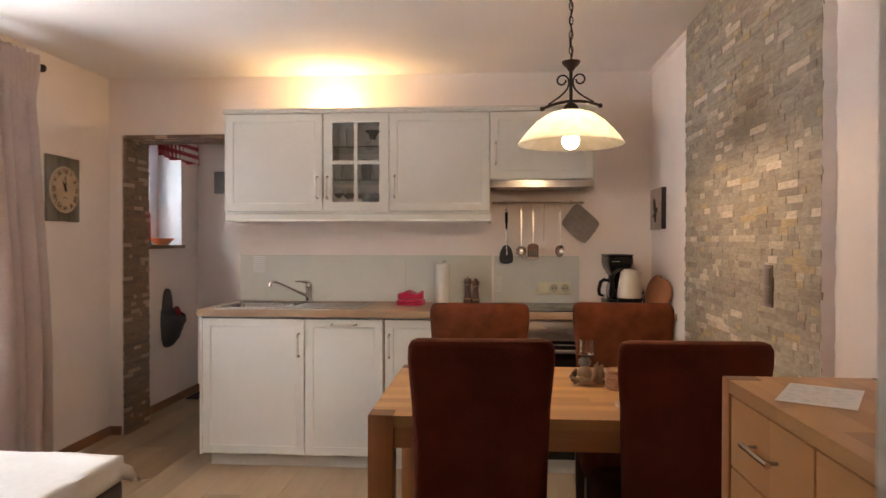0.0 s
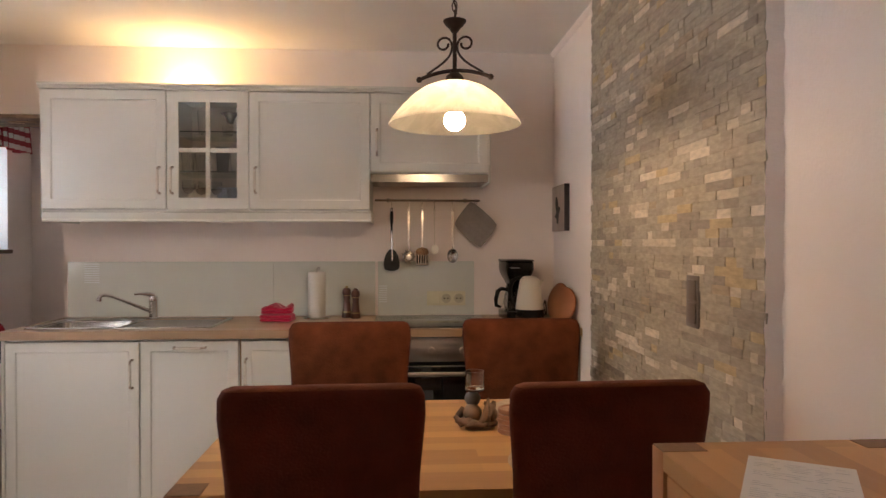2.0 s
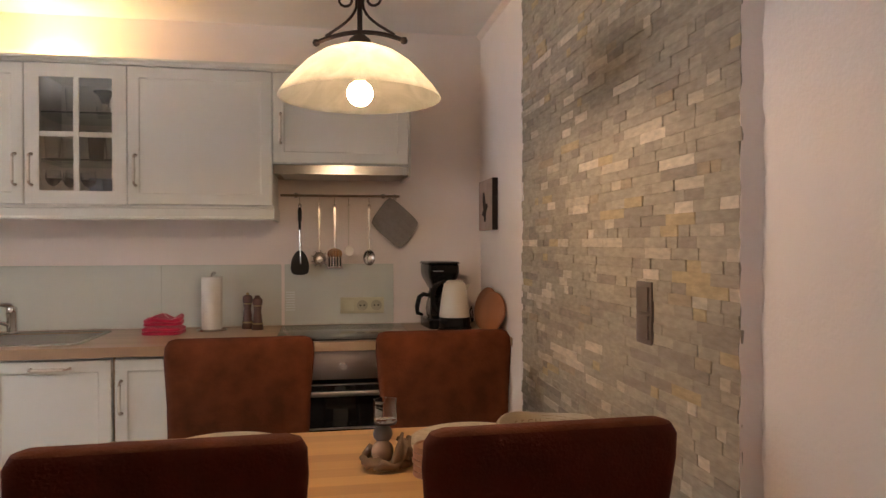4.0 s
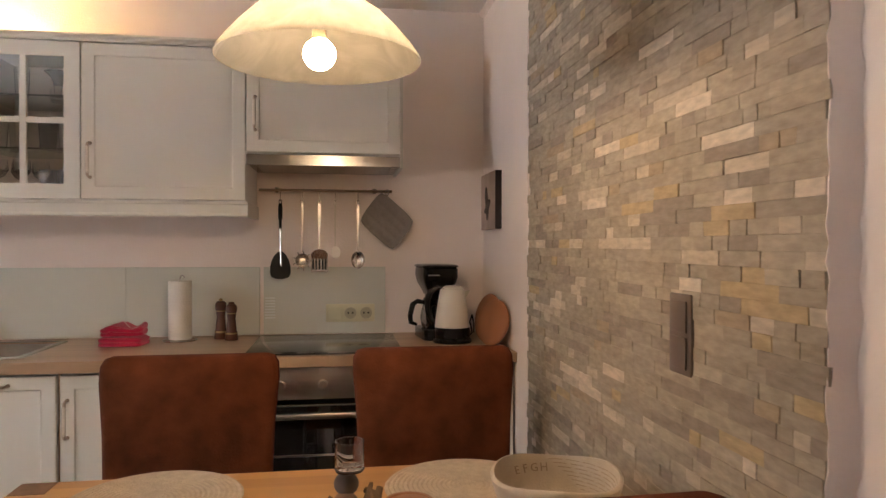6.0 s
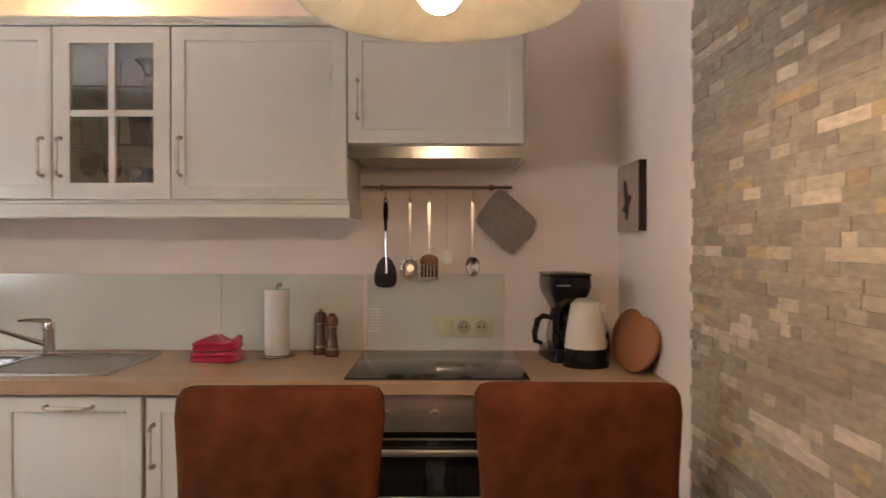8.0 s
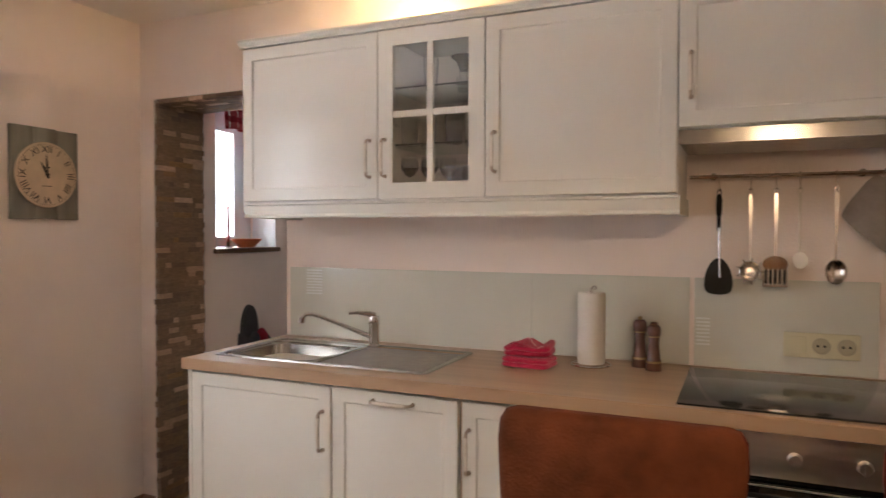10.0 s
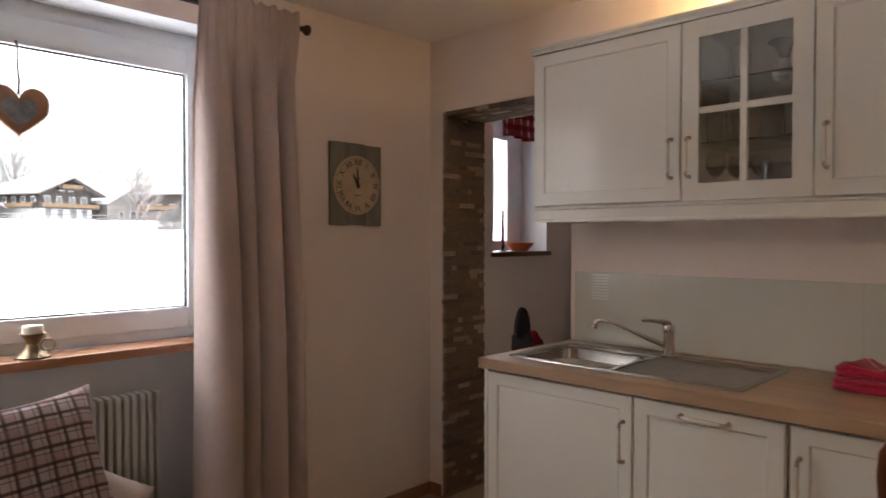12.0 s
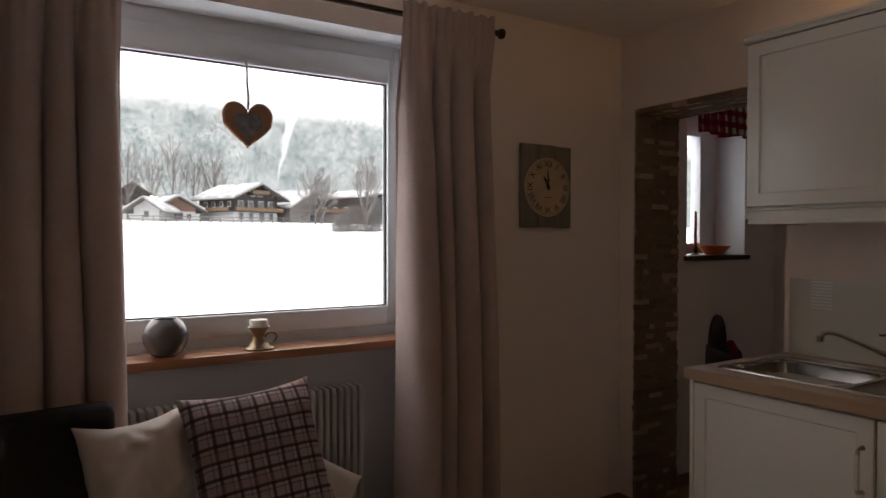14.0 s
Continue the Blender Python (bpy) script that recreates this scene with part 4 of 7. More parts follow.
folded_towel(WT + 0.001, 0.165, 0.125, 0.038, -6, 1, "folded dark red terry towel at the bottom of a pair", False)
folded_towel(WT + 0.041, 0.160, 0.116, 0.034, 4, 5, "loosely folded red towel with a pale stripe on another towel", True)

roll = thing("paper_towel_holder", "white kitchen paper roll on a chromed wire stand", "paper towel", (1.307, -0.150, WT + 0.0005))
paper_white = mat("soft_white_paper", (0.80, 0.76, 0.70), 0.95, var=0.03, scale=60, bump=0.2, bscale=180)
part("stand", tube(bm_new(), [(0.066 * math.cos(k * math.tau / 28), 0.066 * math.sin(k * math.tau / 28), 0.004) for k in range(28)], 0.0028, 6, closed=True), chrome, roll)
part("spindle", tube(bm_new(), [(-0.066, 0, 0.004), (0, 0, 0.004), (0, 0, 0.10), (0, 0, 0.262), (0.006, 0, 0.272), (0.014, 0, 0.272), (0.016, 0, 0.264), (0.008, 0, 0.258)], 0.0028, 6), chrome, roll)
part("paper_roll", lathe(bm_new(), [(0.020, 0.008), (0.045, 0.008), (0.0462, 0.012), (0.0462, 0.245), (0.045, 0.249), (0.020, 0.249), (0.020, 0.008)], 36), paper_white, roll, "white embossed paper roll")

mill_wood = mat("dark_turned_walnut", (0.10, 0.032, 0.016), 0.3, var=0.35, scale=30, coat=0.4, stretch=(2, 2, 0.4))


def mill(x, y, h, label, cap):
    m = thing("pepper_mill", label, "pepper mill", (x, y, WT + 0.0005), group="pair of mills on the worktop")
    prof = [(0, 0), (0.026, 0), (0.027, 0.01), (0.0245, 0.16), (0.025, 0.20), (0.0215, 0.23), (0.0195, 0.40), (0.0165, 0.55), (0.019, 0.66), (0.0175, 0.675), (0.0175, 0.69), (0.0215, 0.72), (0.0235, 0.80), (0.022, 0.88), (0.015, 0.925), (0, 0.93)]
    part("body", lathe(bm_new(), [(r, z * h if i > 1 else z) for i, (r, z) in enumerate(prof)], 24), mill_wood, m, smooth=50)
    part("ring", lathe(bm_new(), [(0.0246, 0.155 * h), (0.0256, 0.158 * h), (0.0256, 0.195 * h), (0.0250, 0.20 * h)], 24), brass, m, "brass band")
    part("ring", lathe(bm_new(), [(0.0188, 0.675 * h), (0.0200, 0.68 * h), (0.0200, 0.70 * h), (0.0185, 0.705 * h)], 24), brass, m, "brass band")
    part("knob", lathe(bm_new(), [(0.0, 0.92 * h), (0.006, 0.925 * h), (0.008, 0.955 * h), (0.006, 0.985 * h), (0, h)], 14) if cap else lathe(bm_new(), [(0, 0.92 * h), (0.012, 0.925 * h), (0.013, 0.96 * h), (0.009, 0.985 * h), (0, 0.99 * h)], 14), brass if cap else mill_wood, m)


mill(1.462, -0.105, 0.172, "dark turned wooden pepper mill with brass bands", True)
mill(1.512, -0.150, 0.162, "dark turned wooden salt mill with rounded head", False)

# coffee maker
cm = thing("coffee_maker", "black filter coffee maker with glass jug", "coffee maker", (2.374, -0.165, WT + 0.0005), 6)
bm = ring_loft(bm_new(), [rrect(-0.076, 0.076, -0.13, 0.10, 0.03, z, 4) for z in (0, 0.006, 0.032, 0.040)])
part("base", bm, black_plastic, cm)
part("warming_plate", lathe(bm_new(), [(0, 0.0405), (0.06, 0.0405), (0.062, 0.044), (0, 0.0445)], 28, (-0.015, -0.055, 0)), dark_gap, cm)
part("switch", rbox(-0.03, -0.008, -0.1335, -0.129, 0.014, 0.026, 0.002), mat("red_switch", (0.5, 0.02, 0.02), 0.3), cm, "small red rocker switch")
bm = ring_loft(bm_new(), [rrect(-0.030, 0.070, 0.040, 0.098, 0.02, z, 4) for z in (0.0402, 0.200)])
part("tank_column", bm, black_plastic, cm)
bm = ring_loft(bm_new(), [rrect(-0.076 + g, 0.074 - g, -0.118 + g * 1.5, 0.099 - g, 0.035, z, 5) for z, g in ((0.186, 0.030), (0.205, 0.022), (0.236, 0.006), (0.262, 0.0), (0.296, 0.0), (0.305, 0.004))])
part("filter_housing", bm, black_plastic, cm)
part("lid", ring_loft(bm_new(), [rrect(-0.080 + g, 0.076 - g, -0.122 + g, 0.100 - g, 0.035, z, 5) for z, g in ((0.3052, 0.0), (0.311, 0.0), (0.315, 0.006))]), black_plastic, cm)
part("badge", rbox(-0.062, -0.012, -0.1205, -0.1178, 0.270, 0.2745, 0.0005, 1), mat("silver_print", (0.6, 0.6, 0.6), 0.3, 0.6), cm, "silver badge bar")
jug_glass = glass_mat("jug_glass", (0.82, 0.82, 0.82))
jug = lathe(bm_new(), [(0.0, 0.0452), (0.052, 0.0455), (0.062, 0.062), (0.066, 0.09), (0.060, 0.125), (0.050, 0.155), (0.050, 0.160), (0.047, 0.160), (0.047, 0.155), (0.057, 0.124), (0.063, 0.09), (0.059, 0.064), (0.05, 0.048), (0, 0.048)], 32, (-0.015, -0.055, 0))
jug = part("jug", jug, jug_glass, cm, "clear glass coffee jug", 50)
part("jug_lid", lathe(bm_new(), [(0, 0.1605), (0.052, 0.1605), (0.053, 0.172), (0.040, 0.182), (0, 0.184)], 28, (-0.015, -0.055, 0)), black_plastic, jug, "black jug lid")
part("jug_band", lathe(bm_new(), [(0.0515, 0.146), (0.054, 0.146), (0.054, 0.158), (0.0515, 0.158), (0.0515, 0.146)], 28, (-0.015, -0.055, 0)), black_plastic, jug, "black jug band")
bm = bm_new()
tube(bm, [(-0.066, -0.070, 0.155), (-0.10, -0.082, 0.163), (-0.122, -0.09, 0.150), (-0.134, -0.094, 0.105), (-0.130, -0.092, 0.075), (-0.105, -0.084, 0.066)], [0.008, 0.010, 0.012, 0.011, 0.010, 0.007], 8)
part("jug_handle", bm, black_plastic, jug, "black jug handle")

# kettle
kt = thing("electric_kettle", "cream white electric kettle with black base and handle", "kettle", (2.418, -0.335, WT + 0.0005), -8)
part("power_base", lathe(bm_new(), [(0, 0), (0.080, 0), (0.081, 0.012), (0.074, 0.020), (0, 0.0205)], 32), black_plastic, kt)
part("lower_shell", lathe(bm_new(), [(0, 0.0212), (0.073, 0.0212), (0.075, 0.03), (0.072, 0.062), (0.0, 0.0625)], 32), black_plastic, kt, "glossy black lower shell")
part("body", lathe(bm_new(), [(0, 0.0631), (0.0722, 0.0631), (0.066, 0.12), (0.0555, 0.185), (0.050, 0.214), (0.045, 0.220), (0.0, 0.2205)], 32), white_plastic, kt, "cream white tapered body")
part("lid", lathe(bm_new(), [(0, 0.2211), (0.041, 0.2211), (0.041, 0.226), (0.03, 0.231), (0, 0.232)], 28), white_plastic, kt)
part("spout", ring_loft(bm_new(), [[(0.048, -0.014, 0.207), (0.048, 0.014, 0.207), (0.053, 0.014, 0.180), (0.053, -0.014, 0.180)], [(0.072, -0.007, 0.214), (0.072, 0.007, 0.214), (0.068, 0.007, 0.204), (0.068, -0.007, 0.204)]]), white_plastic, kt)
part("handle", tube(bm_new(), [(-0.030, 0, 0.222), (-0.062, 0, 0.224), (-0.090, 0, 0.205), (-0.102, 0, 0.165), (-0.100, 0, 0.125), (-0.086, 0, 0.092), (-0.070, 0, 0.078)], [0.009, 0.012, 0.013, 0.013, 0.012, 0.011, 0.009], 10), black_plastic, kt, "black curved handle")
tagged(part("kettle_cable", tube(bm_new(), [(2.485, -0.30, WT + 0.006), (2.515, -0.27, WT + 0.03), (2.512, -0.23, WT + 0.07), (2.53, -0.19, WT + 0.095), (2.55, -0.13, WT + 0.05), (2.56, -0.08, WT + 0.006)], 0.003, 6), black_plastic), "black power cable of the kettle", "cable")

# wooden boards leaning in the corner
board_wood = mat("orange_brown_board_wood", (0.36, 0.135, 0.050), 0.5, var=0.15, scale=20, stretch=(1, 1, 0.2))


def board(x, y, r, lean, rz, label):
    b = thing("cutting_board", label, "cutting board", (x, y, WT + 0.001), rz, group="wooden boards against the wall")
    ring = [(math.sin(a) * r * (1 - 0.05 * math.cos(2 * a)), r * 1.02 - math.cos(a) * r * 1.02) for a in [k * math.tau / 40 for k in range(40)]]
    bm = ring_loft(bm_new(), [[(d, u * s, v * s + r * 1.02 * (1 - s)) for u, v in ring] for d, s in ((0, 0.97), (0.003, 1.0), (0.013, 1.0), (0.016, 0.97))])
    bmesh.ops.transform(bm, matrix=Matrix.Rotation(radians(lean), 4, "Y"), verts=bm.verts[:])
    z = min(v.co.z for v in bm.verts)
    bmesh.ops.translate(bm, vec=(0, 0, -z), verts=bm.verts[:])
    part("board", bm, board_wood, b, smooth=50)
    return b


board(2.540, -0.335, 0.097, 12, 14, "round orange-brown wooden board leaning on the wall")
board(2.535, -0.470, 0.091, 14, 24, "oval orange-brown wooden board leaning on another board")

# socket strip on the splashback
sk = thing("socket_strip", "cream triple switch and socket plate on the splashback", "socket", (1.900, -0.0095, 0.966))
# darker ivory for the inserts: shade of the socket recess put into the colour
sock_shade = mat("ivory_insert_shade", (0.50, 0.45, 0.31), 0.4, var=0.03)
sock_plastic = mat("ivory_plastic", (0.70, 0.65, 0.46), 0.35, var=0.03)
part("plate", rbox(0, 0.216, -0.008, 0, 0, 0.080, 0.003), sock_plastic, sk)
part("switch_rocker", rbox(0.010, 0.066, -0.0125, -0.0082, 0.012, 0.068, 0.002), sock_plastic, sk)
for x in (0.108, 0.178):
    bm = lathe(bm_new(), [(0.026, 0.0), (0.026, 0.004), (0.0222, 0.0042), (0.0214, 0.0004), (0.0, 0.0002)], 28)
    o = part("socket_insert", bm, sock_shade, sk)
    o.matrix_basis = pose(x, -0.0088, 0.040, 90, 0, 0)
    for s in (-0.0095, 0.0095):
        h = part("contact_hole", lathe(bm_new(), [(0, 0.0005), (0.0042, 0.0005), (0.0042, 0.0012), (0, 0.0013)], 10, (s, 0, 0)), dark_gap, o)
# pale stripes on two splashback panels: reflections painted as thin raised bars
reflection_white = mat("painted_reflection_stripe", (0.80, 0.81, 0.78), 0.3)
for x0, x1, z0, n in ((0.042, 0.122, 1.098, 9), (1.634, 1.678, 0.985, 8)):
    dec = thing("striped_print", "pale horizontal stripes painted on the glass splashback as a reflection", "print", (x0, -0.0092, z0), group="striped prints on the splashback")
    for k in range(n):
        part("stripe", rbox(0, x1 - x0, -0.0008, 0, k * 0.0125, k * 0.0125 + 0.006, 0), reflection_white, dec, smooth=0)

# ---- rail with hanging tools ----
tool_steel = mat("dull_tool_steel", (0.62, 0.58, 0.54), 0.24, 1.0, var=0.1, scale=30)
matt_black = mat("black_nylon", (0.008, 0.007, 0.007), 0.5, var=0.2)
rail_steel = mat("rail_steel", (0.52, 0.44, 0.36), 0.25, 1.0, var=0.08)
RY, RZ = -0.050, 1.550
rail = thing("utensil_rail", "slim brassy steel rail on wall brackets", "rail", (0, 0, 0))
part("bar", tube(bm_new(), [(1.612, RY, RZ), (2.192, RY, RZ)], 0.0062, 10), rail_steel, rail)
for x in (1.684, 2.114):
    part("bracket", tube(bm_new(), [(x, -0.001, RZ + 0.004), (x, -0.008, RZ + 0.004), (x, -0.0085, RZ + 0.004), (x, RY, RZ + 0.001)], [0.013, 0.012, 0.006, 0.005], 16), chrome, rail)
for x in (1.704, 1.798, 1.872, 1.940, 2.040):
    part("hook", tube(bm_new(), [(x, RY + 0.004, RZ + 0.006), (x, RY, RZ + 0.0085), (x, RY - 0.0085, RZ + 0.002), (x, RY - 0.009, RZ - 0.02), (x, RY - 0.010, RZ - 0.042), (x, RY - 0.004, RZ - 0.048), (x, RY + 0.001, RZ - 0.040)], 0.0017, 6), rail_steel, rail)


def tool(name, x, label, category):
    return thing(name, label, category, (x, RY - 0.006, RZ - 0.047), group="kitchen tools on the rail")


def handle_with_eye(t, w0, w1, length, material, label=""):
    """A flat handle hung from an eye, narrowing downwards."""
    rings = []
    for z, w in ((-0.012, w0 * 0.7), (-0.03, w0), (-0.08, w0 * 0.95), (-length * 0.6, w1), (-length, w1)):
        rings.append([(-w, -0.003, z), (w, -0.003, z), (w, 0.003, z), (-w, 0.003, z)])
    h = part("handle", ring_loft(bm_new(), rings), material, t, label, 50)
    part("eye", tube(bm_new(), [(0.006 * math.cos(k * math.tau / 14), 0, -0.004 + 0.010 * math.sin(k * math.tau / 14)) for k in range(14)], 0.0018, 6, closed=True), material, t)
    return h


sp = tool("spatula", 1.704, "black nylon spatula with steel shaft", "spatula")
handle_with_eye(sp, 0.0095, 0.006, 0.13, black_plastic, "black handle")
part("shaft", tube(bm_new(), [(0.0, 0, -0.12), (0.002, -0.003, -0.20), (0.004, 0.0, -0.285)], 0.005, 8), tool_steel, sp, "steel shaft")
blade = [(-0.010, -0.222), (0.010, -0.222), (0.024, -0.236), (0.036, -0.258), (0.043, -0.285), (0.044, -0.312), (0.040, -0.328), (0.030, -0.337), (0.012, -0.341), (-0.012, -0.341), (-0.030, -0.337), (-0.040, -0.328), (-0.044, -0.312), (-0.043, -0.285), (-0.036, -0.258), (-0.024, -0.236)]
part("blade", ring_loft(bm_new(), [[(x, y, z) for x, z in blade] for y in (-0.002, 0.003)]), matt_black, sp, "black blade", 0)

ps = tool("pasta_server", 1.798, "steel pasta server with toothed bowl", "ladle")
handle_with_eye(ps, 0.0055, 0.003, 0.225, tool_steel)
bowl_prof = [(0.0, -0.026), (0.016, -0.022), (0.027, -0.010), (0.032, 0.004), (0.030, 0.005), (0.025, -0.008), (0.015, -0.019), (0, -0.022)]
o = part("bowl", lathe(bm_new(), bowl_prof, 20), tool_steel, ps)
o.matrix_basis = pose(0, 0.004, -0.262, 78, 0, 0)
for k in range(9):
    a = k * math.tau / 9
    part("tooth", tube(bm_new(), [(0.028 * math.cos(a), -0.004, -0.262 + 0.030 * math.sin(a)), (0.040 * math.cos(a), -0.014, -0.262 + 0.043 * math.sin(a))], [0.0035, 0.002], 6), tool_steel, ps)

sl = tool("slotted_turner", 1.872, "steel slotted turner hanging in front of a ladle", "turner")
handle_with_eye(sl, 0.0065, 0.0035, 0.215, tool_steel)
o = part("shoulder", lathe(bm_new(), [(0, -0.012), (0.024, -0.008), (0.036, 0.0), (0.037, 0.003), (0, 0.004)], 24), tool_steel, sl)
o.matrix_basis = pose(0, 0, -0.238, 99, 0, 0) @ Matrix.Diagonal((1, 0.75, 1, 1))
part("plate", rbox(-0.036, 0.036, -0.003, 0.0, -0.300, -0.256, 0.002), dark_gap, sl, "dark slotted plate")
for k in range(6):
    x = -0.0335 + k * 0.0134
    part("tine", rbox(x - 0.0032, x + 0.0032, -0.0052, -0.0032, -0.302, -0.252, 0.0008, 1), tool_steel, sl)
part("end_bar", rbox(-0.037, 0.037, -0.006, -0.0031, -0.310, -0.3012, 0.001, 1), tool_steel, sl)

ws = tool("serving_spoon", 1.940, "pale cream plastic spoon hanging on the rail", "spoon")
handle_with_eye(ws, 0.004, 0.0026, 0.20, porcelain)
o = part("bowl", lathe(bm_new(), [(0, -0.006), (0.016, -0.003), (0.022, 0.003), (0.020, 0.0035), (0.0, -0.002)], 18), porcelain, ws)
o.matrix_basis = pose(0.002, 0, -0.225, 85, 0, 0) @ Matrix.Diagonal((1, 1.2, 1, 1))

ld = tool("ladle", 2.040, "polished steel spoon with oval bowl", "spoon")
handle_with_eye(ld, 0.0065, 0.0032, 0.225, tool_steel)
o = part("bowl", lathe(bm_new(), [(0, -0.014), (0.015, -0.012), (0.026, -0.004), (0.030, 0.003), (0.0285, 0.0035), (0.024, -0.002), (0.014, -0.009), (0, -0.011)], 24), tool_steel, ld)
o.matrix_basis = pose(0, 0, -0.258, 88, 0, 0) @ Matrix.Diagonal((1, 1.3, 1, 1))

mitt_cloth = mat("grey_quilted_cotton", (0.29, 0.245, 0.215), 0.95, var=0.12, scale=80, bump=0.3, bscale=300)
pot = thing("pot_holder", "grey quilted pot holder hanging by its corner", "pot holder", (2.168, RY - 0.004, RZ - 0.010), 0)
N = 24
bm = bm_new()
fr, bk = [], []
for i in range(N + 1):
    a, b = [], []
    for j in range(N + 1):
        u, v = i / N * 2 - 1, j / N * 2 - 1
        e = 0.115
        cr = max(abs(u), abs(v))
        su, sv = u * (1 - 0.10 * (abs(v) ** 4)), v * (1 - 0.10 * (abs(u) ** 4))
        x, z = (su - sv) * e * 0.53 + 0.02 * (su + sv) * 0.5, -(su + sv) * e * 0.60 - 0.122
        th = 0.007 * (1 - cr ** 6) + 0.002 - 0.003 * (max(math.cos(u * 7.5) ** 12, math.cos(v * 7.5) ** 12))
        a.append(bm.verts.new((x + 0.006 * u, -0.010 - th, z)))
        b.append(bm.verts.new((x + 0.006 * u, -0.006 + th * 0.5, z)))
    fr.append(a)
    bk.append(b)
for g, flip in ((fr, 0), (bk, 1)):
    for i in range(N):
        for j in range(N):
            bm.faces.new((g[i][j], g[i + 1][j], g[i + 1][j + 1], g[i][j + 1]))
for i in range(N):
    for p, q in (((i, 0), (i + 1, 0)), ((i, N), (i + 1, N)), ((0, i), (0, i + 1)), ((N, i), (N, i + 1))):
        bm.faces.new((fr[p[0]][p[1]], fr[q[0]][q[1]], bk[q[0]][q[1]], bk[p[0]][p[1]]))
part("pad", bm, mitt_cloth, pot, smooth=60)
part("loop", tube(bm_new(), [(0.006 * math.cos(k * math.tau / 14), -0.008, 0.004 + 0.014 * math.sin(k * math.tau / 14)) for k in range(14)], 0.0022, 6, closed=True), mitt_cloth, pot)

# ---- glasses in the glazed cabinet ----
clear = glass_mat("clear_glassware", (0.95, 0.96, 0.96))
smoke = glass_mat("smoky_glassware", (0.25, 0.27, 0.29))
blueglass = glass_mat("blue_grey_glassware", (0.55, 0.66, 0.78))


def tumbler(x, y, z, r, h, material, label, name="drinking_glass", cat="glass"):
    g = thing(name, label, cat, (x, y, z), group="glassware in the glazed cabinet")
    slot(part("glass", lathe(bm_new(), [(0, 0), (r * 0.8, 0), (r, h), (r - 0.0018, h), (r * 0.8 - 0.002, 0.008), (0, 0.008)], 20), material, g, smooth=50), False)


def stem_glass(x, y, z, r, h, material, label):
    g = thing("stem_glass", label, "glass", (x, y, z), group="glassware in the glazed cabinet")
    slot(part("glass", lathe(bm_new(), [(0, 0), (r * 0.9, 0), (r * 0.9, 0.002), (0.004, 0.008), (0.003, h * 0.5), (r * 0.6, h * 0.56), (r, h * 0.72), (r * 0.86, h), (r * 0.84, h), (r * 0.96, h * 0.72), (0, h * 0.56)], 20), material, g, smooth=50), False)


Z0, Z1, Z2 = DZ0 + 0.0165, DZ0 + 0.1985, DZ0 + 0.3985
for x, y in ((0.675, -0.27), (0.715, -0.19), (0.755, -0.27), (0.795, -0.20)):
    stem_glass(x, y, Z0, 0.032, 0.14, clear, "clear stemmed glass on the cabinet floor")
for x, y in ((0.85, -0.26), (0.915, -0.25), (0.88, -0.17)):
    tumbler(x, y, Z0, 0.036, 0.105, blueglass, "blue-grey glass tumbler on the cabinet floor")
for x, y in ((0.67, -0.26), (0.735, -0.25), (0.70, -0.17)):
    tumbler(x, y, Z1, 0.033, 0.10, clear, "clear water glass on a glass shelf")
for x, y in ((0.845, -0.26), (0.915, -0.26), (0.88, -0.18)):
    tumbler(x, y, Z1, 0.036, 0.125, smoke if x < 0.85 else clear, "tall straight glass on a glass shelf")
tumbler(0.735, -0.22, Z2, 0.028, 0.12, clear, "clear tapered glass on the upper glass shelf")
tumbler(0.85, -0.18, Z2, 0.03, 0.05, clear, "small clear glass on the upper glass shelf")
vs = thing("dark_vase", "small dark flared bowl on a clear glass foot", "vase", (0.885, -0.27, Z2))
part("bowl", lathe(bm_new(), [(0, 0.050), (0.016, 0.052), (0.020, 0.066), (0.026, 0.080), (0.044, 0.096), (0.047, 0.099), (0.044, 0.100), (0.024, 0.086), (0.014, 0.068), (0, 0.064)], 24), mat("dark_glaze", (0.03, 0.028, 0.03), 0.25, var=0.2), vs, smooth=50)
slot(part("foot", lathe(bm_new(), [(0, 0), (0.030, 0), (0.030, 0.003), (0.012, 0.012), (0.014, 0.035), (0.017, 0.0495), (0, 0.0495)], 20), clear, vs, "clear glass foot", 50), False)

# ---- things on the dining table ----
woven = mat("woven_seagrass", (0.50, 0.40, 0.29), 0.9, var=0.2, scale=50, bump=0.4, bscale=160)


def placemat():
    p = thing("placemat", "round woven natural fibre placemat on the table", "placemat", group="placemats on the dining table")
    prof = [(0, 0.0)]
    prof += [(0.185, 0.0), (0.190, 0.002)]
    k = 17
    for i in range(k, 0, -1):
        r = 0.188 * i / k
        prof += [(r, 0.0045), (r - 0.188 / k * 0.5, 0.0058), (r - 0.188 / k * 0.92, 0.0042)]
    prof += [(0, 0.004)]
    part("coil", lathe(bm_new(), prof, 56), woven, p, smooth=30)
    return p


pm = placemat()
pm.matrix_basis = pose(1.557, -1.525, TH + 0.0008)
copy_thing(pm, pose(2.250, -1.537, TH + 0.0008))
copy_thing(pm, pose(1.600, -2.085, TH + 0.0008))
copy_thing(pm, pose(2.215, -2.085, TH + 0.0008))

